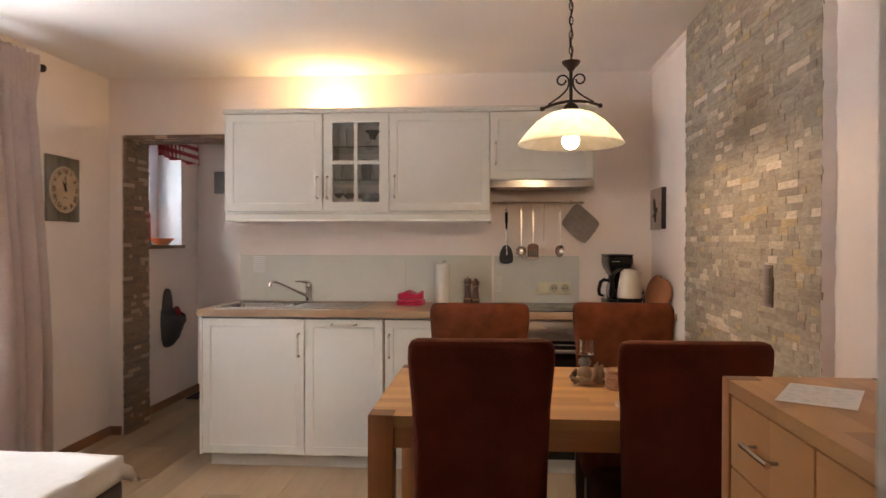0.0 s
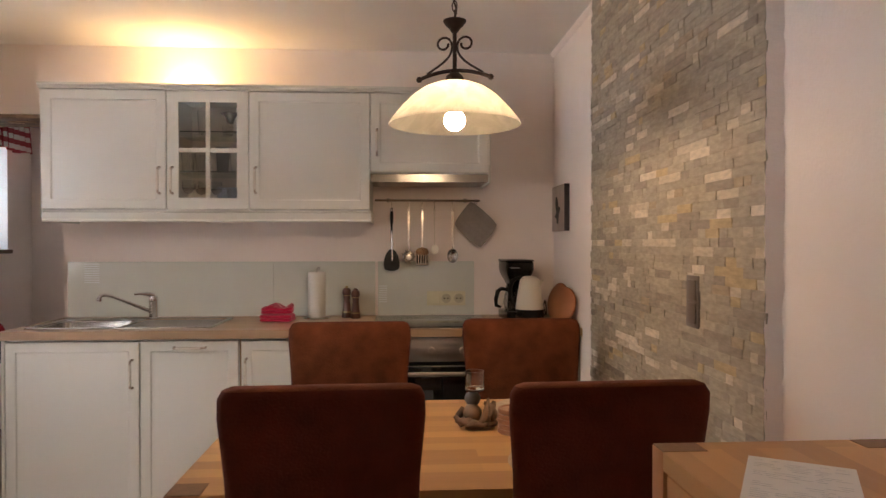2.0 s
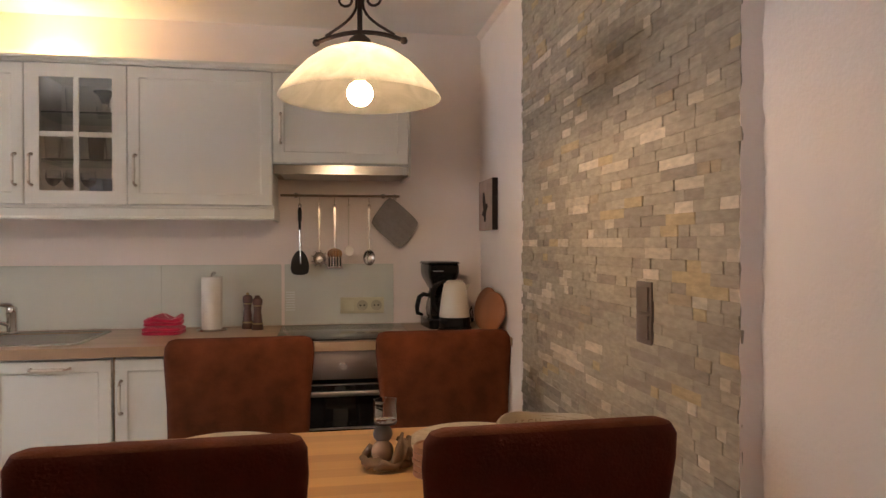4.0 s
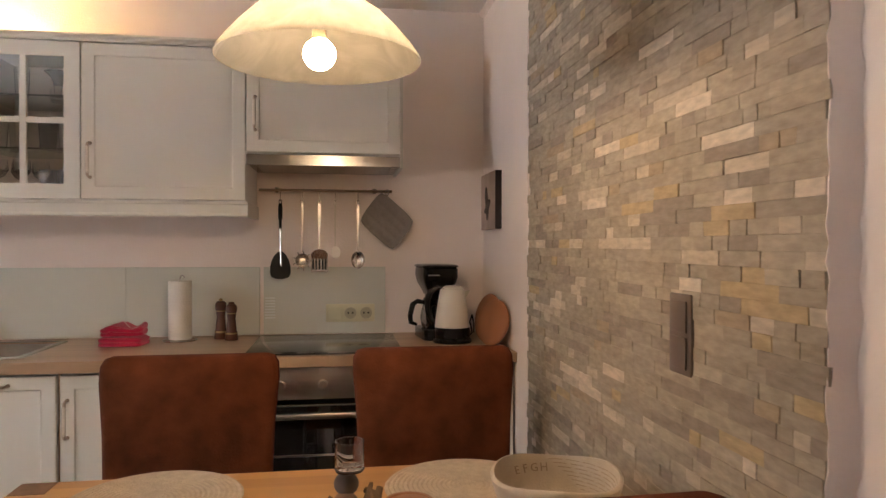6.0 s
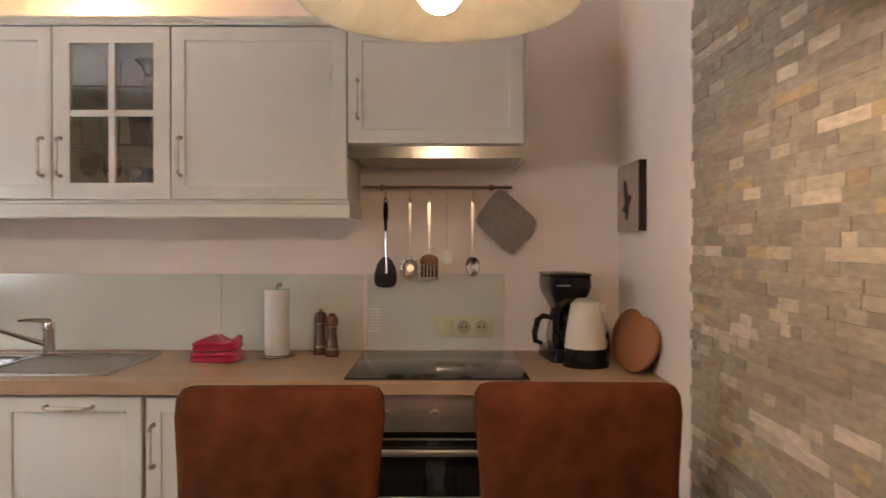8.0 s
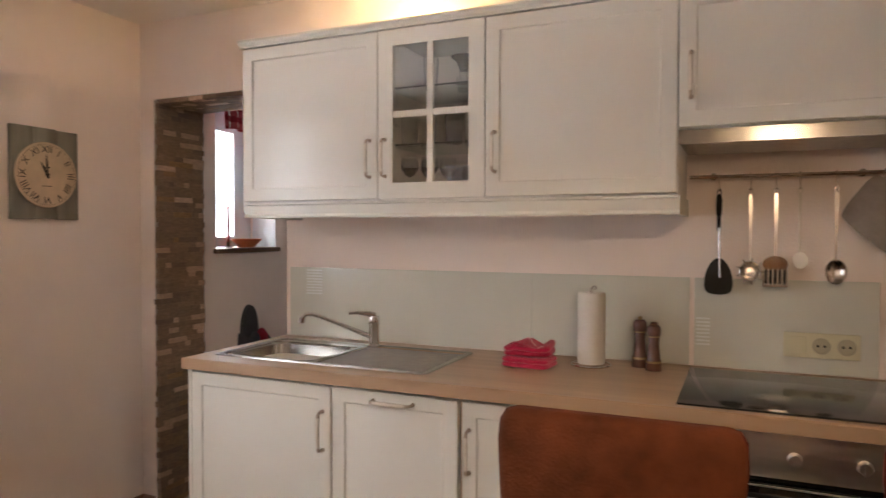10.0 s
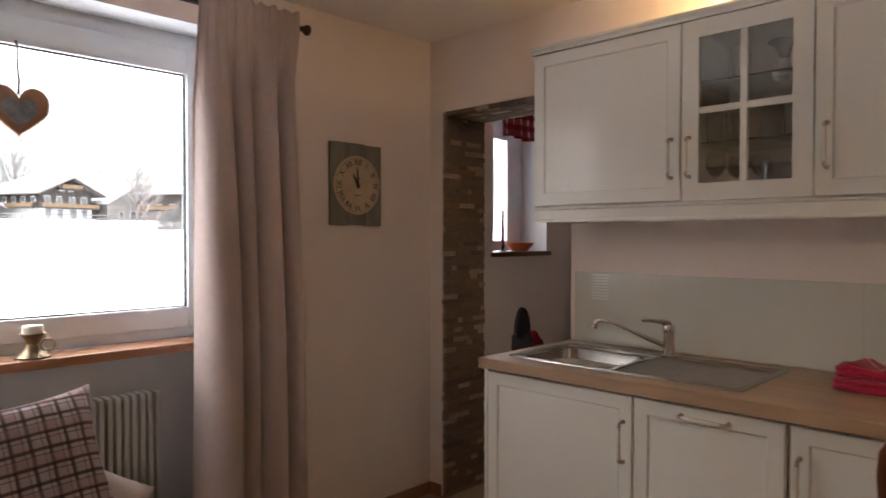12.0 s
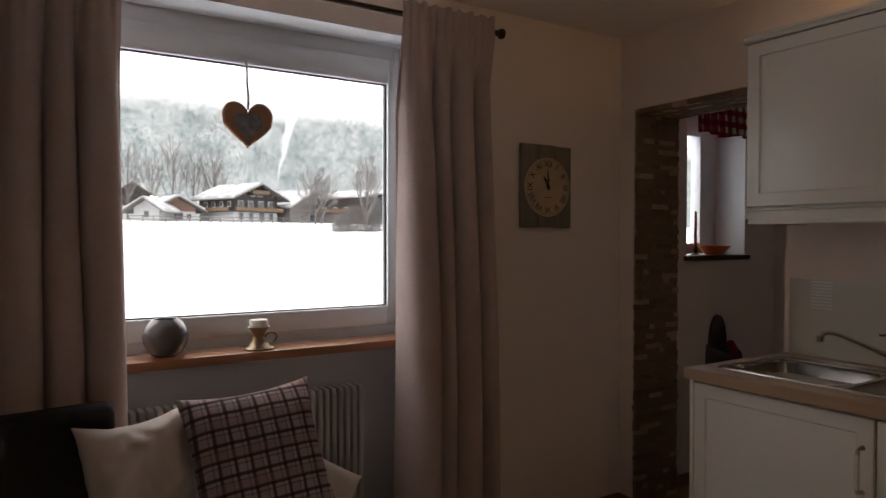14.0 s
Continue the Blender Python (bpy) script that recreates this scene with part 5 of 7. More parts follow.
dh = thing("tealight_holder", "driftwood tealight holder with a stone and a clear glass cup", "candle holder", (1.978, -1.722, TH + 0.001))
dh.matrix_basis = dh.matrix_basis @ Matrix.Diagonal((1.08, 1.08, 1.08, 1))
drift_wood = mat("grey_brown_driftwood", (0.20, 0.125, 0.08), 0.85, var=0.4, scale=24, bump=0.4, bscale=90, stretch=(1, 1, 0.4))
pebble = mat("brown_pebble", (0.34, 0.215, 0.135), 0.6, var=0.25, scale=25)
pebble2 = mat("grey_pebble", (0.17, 0.145, 0.13), 0.6, var=0.25, scale=25)


def pebble_mesh(r, sx, sy, sz, at, seed):
    bm = bm_new()
    bmesh.ops.create_icosphere(bm, subdivisions=3, radius=r)
    for v in bm.verts:
        q = noise.noise(v.co * (0.6 / r) + Vector((seed, 0, 0)))
        v.co = Vector((v.co.x * sx, v.co.y * sy, v.co.z * sz)) * (1 + 0.10 * q) + Vector(at)
    return bm


for k, pts in enumerate(([(-0.052, -0.010, 0.018), (-0.035, -0.030, 0.022), (-0.010, -0.040, 0.016), (0.012, -0.040, 0.012)], [(-0.048, 0.0, 0.012), (-0.044, 0.008, 0.030), (-0.034, 0.004, 0.046), (-0.020, -0.002, 0.040)],
                         [(0.012, -0.034, 0.012), (0.026, -0.030, 0.035), (0.032, -0.018, 0.060), (0.040, 0.0, 0.078)], [(0.052, -0.008, 0.010), (0.046, -0.020, 0.030), (0.050, -0.010, 0.052), (0.056, 0.004, 0.068)],
                         [(-0.040, 0.030, 0.012), (0.0, 0.042, 0.018), (0.040, 0.026, 0.014)], [(0.046, 0.02, 0.012), (0.055, -0.01, 0.012), (0.030, -0.036, 0.013)],
                         [(-0.056, -0.004, 0.030), (-0.040, -0.022, 0.014), (-0.018, -0.034, 0.026), (0.004, -0.046, 0.012)], [(0.020, -0.040, 0.014), (0.036, -0.026, 0.026), (0.044, -0.016, 0.050), (0.036, -0.006, 0.072)],
                         [(-0.030, -0.036, 0.010), (-0.006, -0.046, 0.020), (0.018, -0.044, 0.012), (0.036, -0.030, 0.020)], [(0.028, 0.002, 0.066), (0.044, -0.006, 0.060), (0.056, -0.016, 0.044), (0.060, -0.014, 0.026)])):
    r = random.Random(k)
    part("driftwood", tube(bm_new(), pts, [(0.009 + r.uniform(-0.003, 0.004)) * (0.6 if i in (0, len(pts) - 1) else 1.0) for i in range(len(pts))], 7), drift_wood, dh, smooth=70)
part("stone", pebble_mesh(0.027, 1.0, 1.0, 1.0, (-0.008, -0.010, 0.040), 2), pebble, dh, "round brown pebble", 60)
part("stone", pebble_mesh(0.023, 1.0, 0.9, 0.95, (-0.006, 0.0, 0.080), 7), pebble2, dh, "smaller grey pebble", 60)
part("cup_plate", lathe(bm_new(), [(0, 0.098), (0.012, 0.098), (0.026, 0.103), (0.028, 0.107), (0, 0.108)], 24), iron, dh, "dark metal cup plate")
cup = slot(part("glass_cup", lathe(bm_new(), [(0, 0.1085), (0.025, 0.1085), (0.0268, 0.112), (0.0275, 0.158), (0.0245, 0.158), (0.0238, 0.116), (0, 0.115)], 28), clear, dh, "thick clear glass cup", 50), False)

bw = thing("bread_bowl", "cream fabric-look bowl printed with old script", "bowl", (2.388, -1.775, TH + 0.001))
linen = mat("printed_cream_linen", (0.56, 0.47, 0.36), 0.85, var=0.15, scale=25, bump=0.2, bscale=250)
prof = [(0, 0), (0.085, 0.0), (0.100, 0.008), (0.118, 0.052), (0.130, 0.092), (0.132, 0.101), (0.127, 0.106), (0.124, 0.106), (0.110, 0.058), (0.090, 0.016), (0, 0.012)]
bm = lathe(bm_new(), prof, 48)
for v in bm.verts:
    v.co.z *= 1 + 0.05 * math.sin(math.atan2(v.co.y, v.co.x) * 3 + 1) * (v.co.z / 0.11)
part("bowl", bm, linen, bw, smooth=60)
ink = mat("brown_print_ink", (0.34, 0.26, 0.185), 0.85)


def text_mesh(words, size, depth=0.0006):
    cu = bpy.data.curves.new("letters", "FONT")
    cu.body, cu.size, cu.extrude, cu.align_x, cu.align_y, cu.resolution_u = words, size, depth, "CENTER", "CENTER", 2
    tmp = bpy.data.objects.new("letters", cu)
    me = bpy.data.meshes.new_from_object(tmp)
    bpy.data.objects.remove(tmp)
    return me


def letters(words, size, material, parent, m, name="lettering"):
    me = text_mesh(words, size)
    me.materials.clear()
    me.materials.append(material)
    o = new(name, me)
    o.parent = parent
    o.matrix_basis = m
    return o


# print inside the far side of the bowl: capitals and fine lines
for k in range(5):
    a = radians(118 - k * 11)
    rad = 0.1135
    if k < 4:
        letters("EFGH"[k], 0.025, ink, bw, Matrix.Translation((rad * math.cos(a), rad * math.sin(a), 0.078)) @ pose(0, 0, 0, 0, 0, math.degrees(a) - 90) @ pose(0, 0, 0, 66, 0, 0))
for row in range(9):
    for k in range(6):
        a0 = radians(80 - k * 18.5 - row * 5.3)
        z = 0.095 - row * 0.0075
        pts = []
        for i in range(5):
            a = a0 - radians(i * 3.6)
            rr = 0.1085 + (z - 0.058) * 0.30
            pts.append(((rr - 0.001) * math.cos(a), (rr - 0.001) * math.sin(a), z))
        part("print_line", tube(bm_new(), pts, 0.0007, 4), ink, bw)

coaster_wood = mat("red_brown_coaster", (0.34, 0.155, 0.075), 0.5, var=0.2, scale=40)
cs = thing("coaster_stack", "stack of five round red-brown wooden coasters", "coasters", (2.088, -1.795, TH + 0.0008))
for k in range(5):
    part("coaster", lathe(bm_new(), [(0, 0.0), (0.046, 0.0), (0.049, 0.002), (0.049, 0.0125), (0.047, 0.0142), (0.042, 0.0142), (0.041, 0.011), (0, 0.011)], 32, (0.0015 * math.sin(k * 2), 0.0015 * math.cos(k * 3), k * 0.0146)), coaster_wood, cs)

# ---- sideboard by the doorway ----
BX0, BX1, BY1, BY0, BH = 2.178, 2.605, -2.662, -3.865, 0.972
sb = thing("sideboard", "oiled beech sideboard with drawers and steel bar handles", "sideboard", (0, 0, 0))
front_wood = stave_wood("beech_drawer_front", (0.38, 0.17, 0.066), (0.54, 0.265, 0.105), 1, 0.4, (0.42, 0.055))
L2, TT = 0.048, 0.030
g = 0.001
outline = [(BX0, BY0 + L2 + g), (BX0 + L2 * 1.6 + g, BY0 + L2 + g), (BX0 + L2 * 1.6 + g, BY0), (BX1, BY0), (BX1, BY1 - L2 - g), (BX1 - L2 * 1.6 - g, BY1 - L2 - g), (BX1 - L2 * 1.6 - g, BY1), (BX0 + L2 * 1.6 + g, BY1), (BX0 + L2 * 1.6 + g, BY1 - L2 - g), (BX0, BY1 - L2 - g)]
part("top", extrude(outline, BH - TT, BH), side_wood, sb, "glued beech stave top", 0)
for x0, x1 in ((BX0, BX0 + L2 * 1.6), (BX1 - L2 * 1.6, BX1)):
    for y0, y1 in ((BY0, BY0 + L2), (BY1 - L2, BY1)):
        if x1 == BX1 and y0 == BY0:
            continue
        lg = part("post", rbox(x0, x1, y0, y1, 0, BH - 0.0016, 0.002), leg_wood, sb)
        part("end_grain_cap", rbox(x0 + 0.001, x1 - 0.001, y0 + 0.001, y1 - 0.001, BH - 0.0015, BH + 0.0006, 0.0004, 1), end_grain, lg, "darker end grain on the post top")
part("side_board", rbox(BX0 + 0.078, BX1 - 0.078, BY1 - 0.030, BY1 - 0.008, 0.06, BH - TT - 0.001, 0.001, 1), side_wood, sb)
part("carcass", rbox(BX0 + 0.025, BX1 - 0.004, BY0 + 0.03, BY1 - 0.032, 0.06, BH - TT - 0.001, 0.001, 1), dark_gap, sb)
ys = [BY1 - L2 - 0.003, -3.134, -3.52, BY0 + L2 + 0.003]
for a, b in zip(ys, ys[1:]):
    for z0, z1 in ((0.770, BH - TT - 0.006), (0.578, 0.766), (0.10, 0.574)):
        d = part("drawer" if z0 > 0.2 else "door", rbox(BX0 + 0.004, BX0 + 0.0245, b + 0.003, a - 0.003, z0, z1, 0.0015, 1), front_wood, sb)
        yc, zc = (a + b) / 2, (z0 + z1) / 2
        bm = tube(bm_new(), [(BX0 - 0.022, yc - 0.072, zc + 0.006), (BX0 - 0.022, yc + 0.072, zc + 0.006)], 0.0062, 12)
        part("handle", bm, chrome, d, "brushed steel bar handle")
        for s in (-0.055, 0.055):
            part("handle_post", tube(bm_new(), [(BX0 + 0.0045, yc + s, zc + 0.006), (BX0 - 0.021, yc + s, zc + 0.006)], 0.004, 8), nickel, d)

sheet = thing("printed_sheet", "white printed sheet of paper lying on the sideboard", "paper", (2.316, -2.868, BH + 0.0008), -31)
part("sheet", rbox(-0.074, 0.074, -0.105, 0.105, 0, 0.0008, 0), mat("white_paper", (0.80, 0.77, 0.76), 0.8, var=0.02), sheet, smooth=0)
grey_ink = mat("grey_print_ink", (0.52, 0.51, 0.52), 0.8)
r = random.Random(4)
for k in range(22):
    y = 0.088 - k * 0.0082
    x = -0.064
    while x < 0.05:
        w = r.uniform(0.008, 0.03)
        if r.random() < 0.72:
            part("text_bar", rbox(x, min(x + w, 0.064), y, y + 0.0014, 0.0009, 0.0011, 0), grey_ink, sheet, smooth=0)
        x += w + r.uniform(0.004, 0.02)
pn = thing("black_pen", "black felt pen lying on the sideboard", "pen", (2.532, -2.868, BH + 0.0105), 105)
part("barrel", tube(bm_new(), [(-0.075, 0, 0), (-0.072, 0, 0), (0.04, 0, 0), (0.042, 0, 0), (0.078, 0, 0), (0.080, 0, 0)], [0.006, 0.0085, 0.0088, 0.0098, 0.0098, 0.007], 14), black_plastic, pn)

# ---- light switch on the stone wall ----
lsx = XE - 0.0365
ls = thing("light_switch", "brown-grey double light switch in a vertical frame on the stone wall", "switch", (lsx + 0.004, -1.903, 1.072))
taupe = mat("taupe_switch_plastic", (0.165, 0.122, 0.10), 0.35, var=0.05)
part("frame", rbox(-0.004, 0.010, -0.040, 0.040, 0, 0.150, 0.003), taupe, ls)
for z in (0.012, 0.079):
    part("rocker", rbox(-0.0085, -0.0045, -0.029, 0.029, z, z + 0.059, 0.002), taupe, ls)

# ---- canvas picture on the side wall ----
cv = thing("canvas_picture", "small taupe canvas with a darker feather-like figure", "picture", (XE, 0, 0))
canvas_face = mat("taupe_canvas", (0.47, 0.345, 0.285), 0.8, var=0.2, scale=12, bump=0.1, bscale=400)
part("canvas", rbox(-0.028, -0.001, -0.36, -0.085, 1.378, 1.622, 0.002), canvas_face, cv)
part("wrapped_edge", rbox(-0.0275, -0.001, -0.3625, -0.3605, 1.379, 1.621, 0), mat("dark_canvas_edge", (0.03, 0.018, 0.016), 0.8), cv, "dark painted canvas edge", 0)
fig = mat("dark_brown_paint", (0.06, 0.04, 0.035), 0.8)
for k, pts in enumerate(([(-0.0285, -0.20, 1.560), (-0.0285, -0.215, 1.52), (-0.0285, -0.235, 1.47), (-0.0285, -0.225, 1.42)], [(-0.0285, -0.235, 1.47), (-0.0285, -0.27, 1.50)], [(-0.0285, -0.235, 1.48), (-0.0285, -0.19, 1.455)])):
    part("figure", tube(bm_new(), pts, [0.003 + 0.009 * math.sin(math.pi * (i + 0.5) / len(pts)) for i in range(len(pts))], 6), fig, cv)

# ---- wall clock on three grey boards ----
ck = thing("wall_clock", "wall clock with a cream dial on three grey-green boards", "clock", (XW + 0.001, 0, 0))
board_paint = mat("weathered_grey_green_paint", (0.24, 0.225, 0.185), 0.8, var=0.25, scale=14, bump=0.2, bscale=80, stretch=(1, 2, 0.3))
for k in range(3):
    y0 = -0.664 + k * 0.1014
    part("board", rbox(0, 0.020, y0 + 0.001, y0 + 0.1004, 1.417 + 0.003 * (k == 1), 1.804 - 0.004 * (k == 2), 0.003), board_paint, ck)
dial_paint = mat("aged_cream_dial", (0.62, 0.46, 0.31), 0.7, var=0.18, scale=18)
CY, CZ = -0.513, 1.606
o = part("dial", lathe(bm_new(), [(0, 0.0), (0.136, 0.0), (0.139, 0.004), (0.137, 0.008), (0.130, 0.0085), (0, 0.0085)], 56), dial_paint, ck)
face = Matrix.Translation((0.0205, CY, CZ)) @ Matrix(((0, 0, 1, 0), (1, 0, 0, 0), (0, 1, 0, 0), (0, 0, 0, 1)))
o.matrix_basis = face
black_ink = mat("black_dial_print", (0.030, 0.020, 0.016), 0.7)
for k, num in enumerate(("XII", "I", "II", "III", "IIII", "V", "VI", "VII", "VIII", "IX", "X", "XI")):
    a = radians(-30 * k)
    letters(num, 0.040, black_ink, ck, face @ pose(-0.106 * math.sin(a), 0.106 * math.cos(a), 0.0092, 0, 0, math.degrees(a)), "numeral")
part("minute_ring", lathe(bm_new(), [(0.1265, 0.0087), (0.1275, 0.0087), (0.1275, 0.0092), (0.1265, 0.0092), (0.1265, 0.0087)], 56), black_ink, ck).matrix_basis = face
for ang, ln, w in ((3, 0.088, 0.0035), (28, 0.060, 0.0045)):
    h = part("hand", ring_loft(bm_new(), [[(-w, -0.015, z), (w, -0.015, z), (w * 1.2, ln * 0.6, z), (0.0008, ln, z), (-0.0008, ln, z), (-w * 1.2, ln * 0.6, z)] for z in (0.0105, 0.0120)]), black_ink, ck, smooth=0)
    h.matrix_basis = face @ pose(0, 0, 0.001 if ln > 0.07 else -0.0008, 0, 0, ang)
part("hub", lathe(bm_new(), [(0, 0.0088), (0.009, 0.0088), (0.009, 0.0138), (0, 0.0145)], 16), black_ink, ck).matrix_basis = face
part("print_bar", rbox(-0.022, 0.022, -0.049, -0.046, 0.0087, 0.0091, 0), black_ink, ck, smooth=0).matrix_basis = face
part("print_bar", rbox(-0.016, 0.016, 0.030, 0.034, 0.0087, 0.0091, 0), black_ink, ck, smooth=0).matrix_basis = face

# ---- radiator in the niche ----
rd = thing("radiator", "ribbed grey-white column radiator below the window sill", "radiator", (-1.19, 0, 0))
rad_paint = mat("grey_white_radiator_paint", (0.62, 0.61, 0.59), 0.4, var=0.04)
side_ = [(0.012, 0.12), (0.092, 0.12), (0.098, 0.14), (0.098, 0.725), (0.088, 0.745), (0.016, 0.745), (0.006, 0.725), (0.006, 0.14)]
bm = ring_loft(bm_new(), [[(x, y, z) for x, z in side_] for y in (0, 0.020)])
first = part("rib", rounded(bm, 0.004, 2), rad_paint, rd)
first.location = (0, -2.62, 0)
for k in range(1, 41):
    o = new("rib", first.data)
    o.parent = rd
    o.location = (0, -2.62 + k * 0.0305, 0)
for z in (0.17, 0.69):
    part("water_pipe", tube(bm_new(), [(0.05, -2.62, z), (0.05, -1.39, z)], 0.016, 10), rad_paint, rd)
for y in (-2.58, -1.45):
    part("foot", rbox(0.03, 0.07, y, y + 0.02, 0, 0.125, 0.002), rad_paint, rd)

# ---- things on and at the big window ----
vz = thing("round_vase", "round grey-brown metallic glazed vase on the window sill", "vase", (-1.020, -2.178, 0.9525))
part("vase", lathe(bm_new(), [(0, 0), (0.034, 0), (0.058, 0.018), (0.073, 0.048), (0.076, 0.072), (0.070, 0.100), (0.055, 0.122), (0.041, 0.131), (0.040, 0.133), (0.036, 0.131), (0.050, 0.118), (0.064, 0.095), (0.068, 0.07), (0.05, 0.03), (0, 0.02)], 36), mat("iridescent_grey_glaze", (0.17, 0.165, 0.165), 0.22, 0.45, var=0.3, scale=14), vz, smooth=60)
bronze = mat("dull_bronze", (0.27, 0.205, 0.13), 0.4, 1.0, var=0.2, scale=30)
cd = thing("chamber_candlestick", "brass chamberstick with a short cream candle on the sill", "candle holder", (-1.008, -1.853, 0.9525))
part("holder", lathe(bm_new(), [(0, 0), (0.052, 0), (0.056, 0.004), (0.054, 0.007), (0.040, 0.014), (0.026, 0.030), (0.020, 0.048), (0.024, 0.060), (0.030, 0.072), (0.041, 0.080), (0.041, 0.083), (0.026, 0.082), (0.0, 0.080)], 32), bronze, cd)
part("ring_handle", tube(bm_new(), [(0.0, 0.046 + 0.022 * math.cos(k * math.tau / 20), 0.040 + 0.019 * math.sin(k * math.tau / 20)) for k in range(20)], 0.0035, 7, closed=True), bronze, cd)
wax = mat("cream_wax", (0.84, 0.80, 0.72), 0.5, var=0.04)
part("candle", lathe(bm_new(), [(0, 0.083), (0.033, 0.083), (0.034, 0.102), (0.031, 0.110), (0.022, 0.106), (0, 0.107)], 24), wax, cd, "short cream candle stub")

ht = thing("hanging_heart", "wooden heart with a grey inlay hanging in the window", "ornament", (-1.095, -1.866, 1.795), 0)
heart_wood = mat("red_brown_heart_wood", (0.30, 0.14, 0.075), 0.55, var=0.2, scale=15)


def heart_ring(s, x):
    out = []
    for k in range(48):
        a = k * math.tau / 48
        u = 16 * math.sin(a) ** 3
        v = 13 * math.cos(a) - 5 * math.cos(2 * a) - 2 * math.cos(3 * a) - math.cos(4 * a)
        v = v if v > -9 else -9 + (v + 9) * 0.72
        u *= 1.05 if v < 0 else 1.0
        out.append((x, u * s / 16.8, (v + 2.5) * s / 15.2 - 0.008))
    return out


part("heart", ring_loft(bm_new(), [heart_ring(s, x) for x, s in ((-0.010, 0.088), (-0.008, 0.097), (0.0, 0.103), (0.008, 0.097), (0.011, 0.088))]), heart_wood, ht, smooth=50)
part("inlay", ring_loft(bm_new(), [heart_ring(s, x) for x, s in ((0.010, 0.058), (0.0135, 0.058), (0.015, 0.052))]), mat("grey_embossed_metal", (0.20, 0.21, 0.22), 0.45, 0.3, var=0.5, scale=45, bump=0.6, bscale=60), ht, "grey embossed inlay", 50)
part("ribbon", tube(bm_new(), [(0, 0, 0.062), (-0.003, 0.003, 0.11), (-0.004, -0.002, 0.17), (-0.010, 0.0, 0.225), (-0.0245, 0, 0.250)], 0.0050, 6), mat("grey_ribbon", (0.22, 0.20, 0.19), 0.8), ht, "grey hanging ribbon")

# ---- daybed under the window with cushions ----
leather = mat("dark_brown_leather", (0.040, 0.018, 0.013), 0.5, var=0.3, scale=12, bump=0.2, bscale=200)
white_throw = mat("white_cotton_throw", (0.74, 0.70, 0.66), 0.95, var=0.05, scale=30, bump=0.3, bscale=300)
day = thing("daybed", "dark brown daybed with a white cotton cover", "daybed", (0, 0, 0))
DX0, DX1, DYA, DYB, DZ = -0.72, 0.165, -3.55, -1.80, 0.455
part("frame", rbox(DX0, DX1, DYA, DYB, 0.10, 0.36, 0.02, 3), leather, day, "dark leather frame")
part("mattress", rbox(DX0, DX1 - 0.004, DYA + 0.004, DYB - 0.004, 0.361, DZ, 0.03, 3), leather, day)
for x in (DX0 + 0.05, DX1 - 0.05):
    for y in (DYA + 0.05, DYB - 0.05):
        part("foot", tube(bm_new(), [(x, y, 0.0), (x, y, 0.105)], [0.018, 0.024], 10), leg_dark, day)
# cover: flat on top, hanging over the end and the front with a loose corner
bm = bm_new()
NX, NY = 30, 34
grid = []
for i in range(NX + 1):
    row = []
    for j in range(NY + 1):
        u = DX0 + (DX1 - DX0 + 0.10) * i / NX
        v = DYA + (DYB - DYA + 0.10) * j / NY
        ox, oy = max(u - DX1 - 0.004, 0), max(v - DYB - 0.004, 0)
        x, y = min(u, DX1 + 0.006), min(v, DYB + 0.006)
        drop = max(ox, oy)
        if ox > 0 and oy > 0:
            x, y, drop = x + 0.060 * min(ox, oy) / 0.08, y + 0.035 * min(ox, oy) / 0.08, max(ox, oy) * 1.25
        wob = 0.004 * math.sin(v * 22) * min(ox * 20, 1) + 0.004 * math.sin(u * 25) * min(oy * 20, 1)
        z = DZ + 0.006 - drop + 0.0025 * math.sin(u * 17 + v * 9) + 0.0025 * math.sin(v * 21 - u * 6)
        row.append(bm.verts.new((x + wob, y + wob, z)))
    grid.append(row)
for a, b in zip(grid, grid[1:]):
    for j in range(NY):
        bm.faces.new((a[j], a[j + 1], b[j + 1], b[j]))
cover = part("cover", bm, white_throw, day, "white cotton cover hanging over the corner", 80)
cover.modifiers.new("thickness", "SOLIDIFY").thickness = 0.004


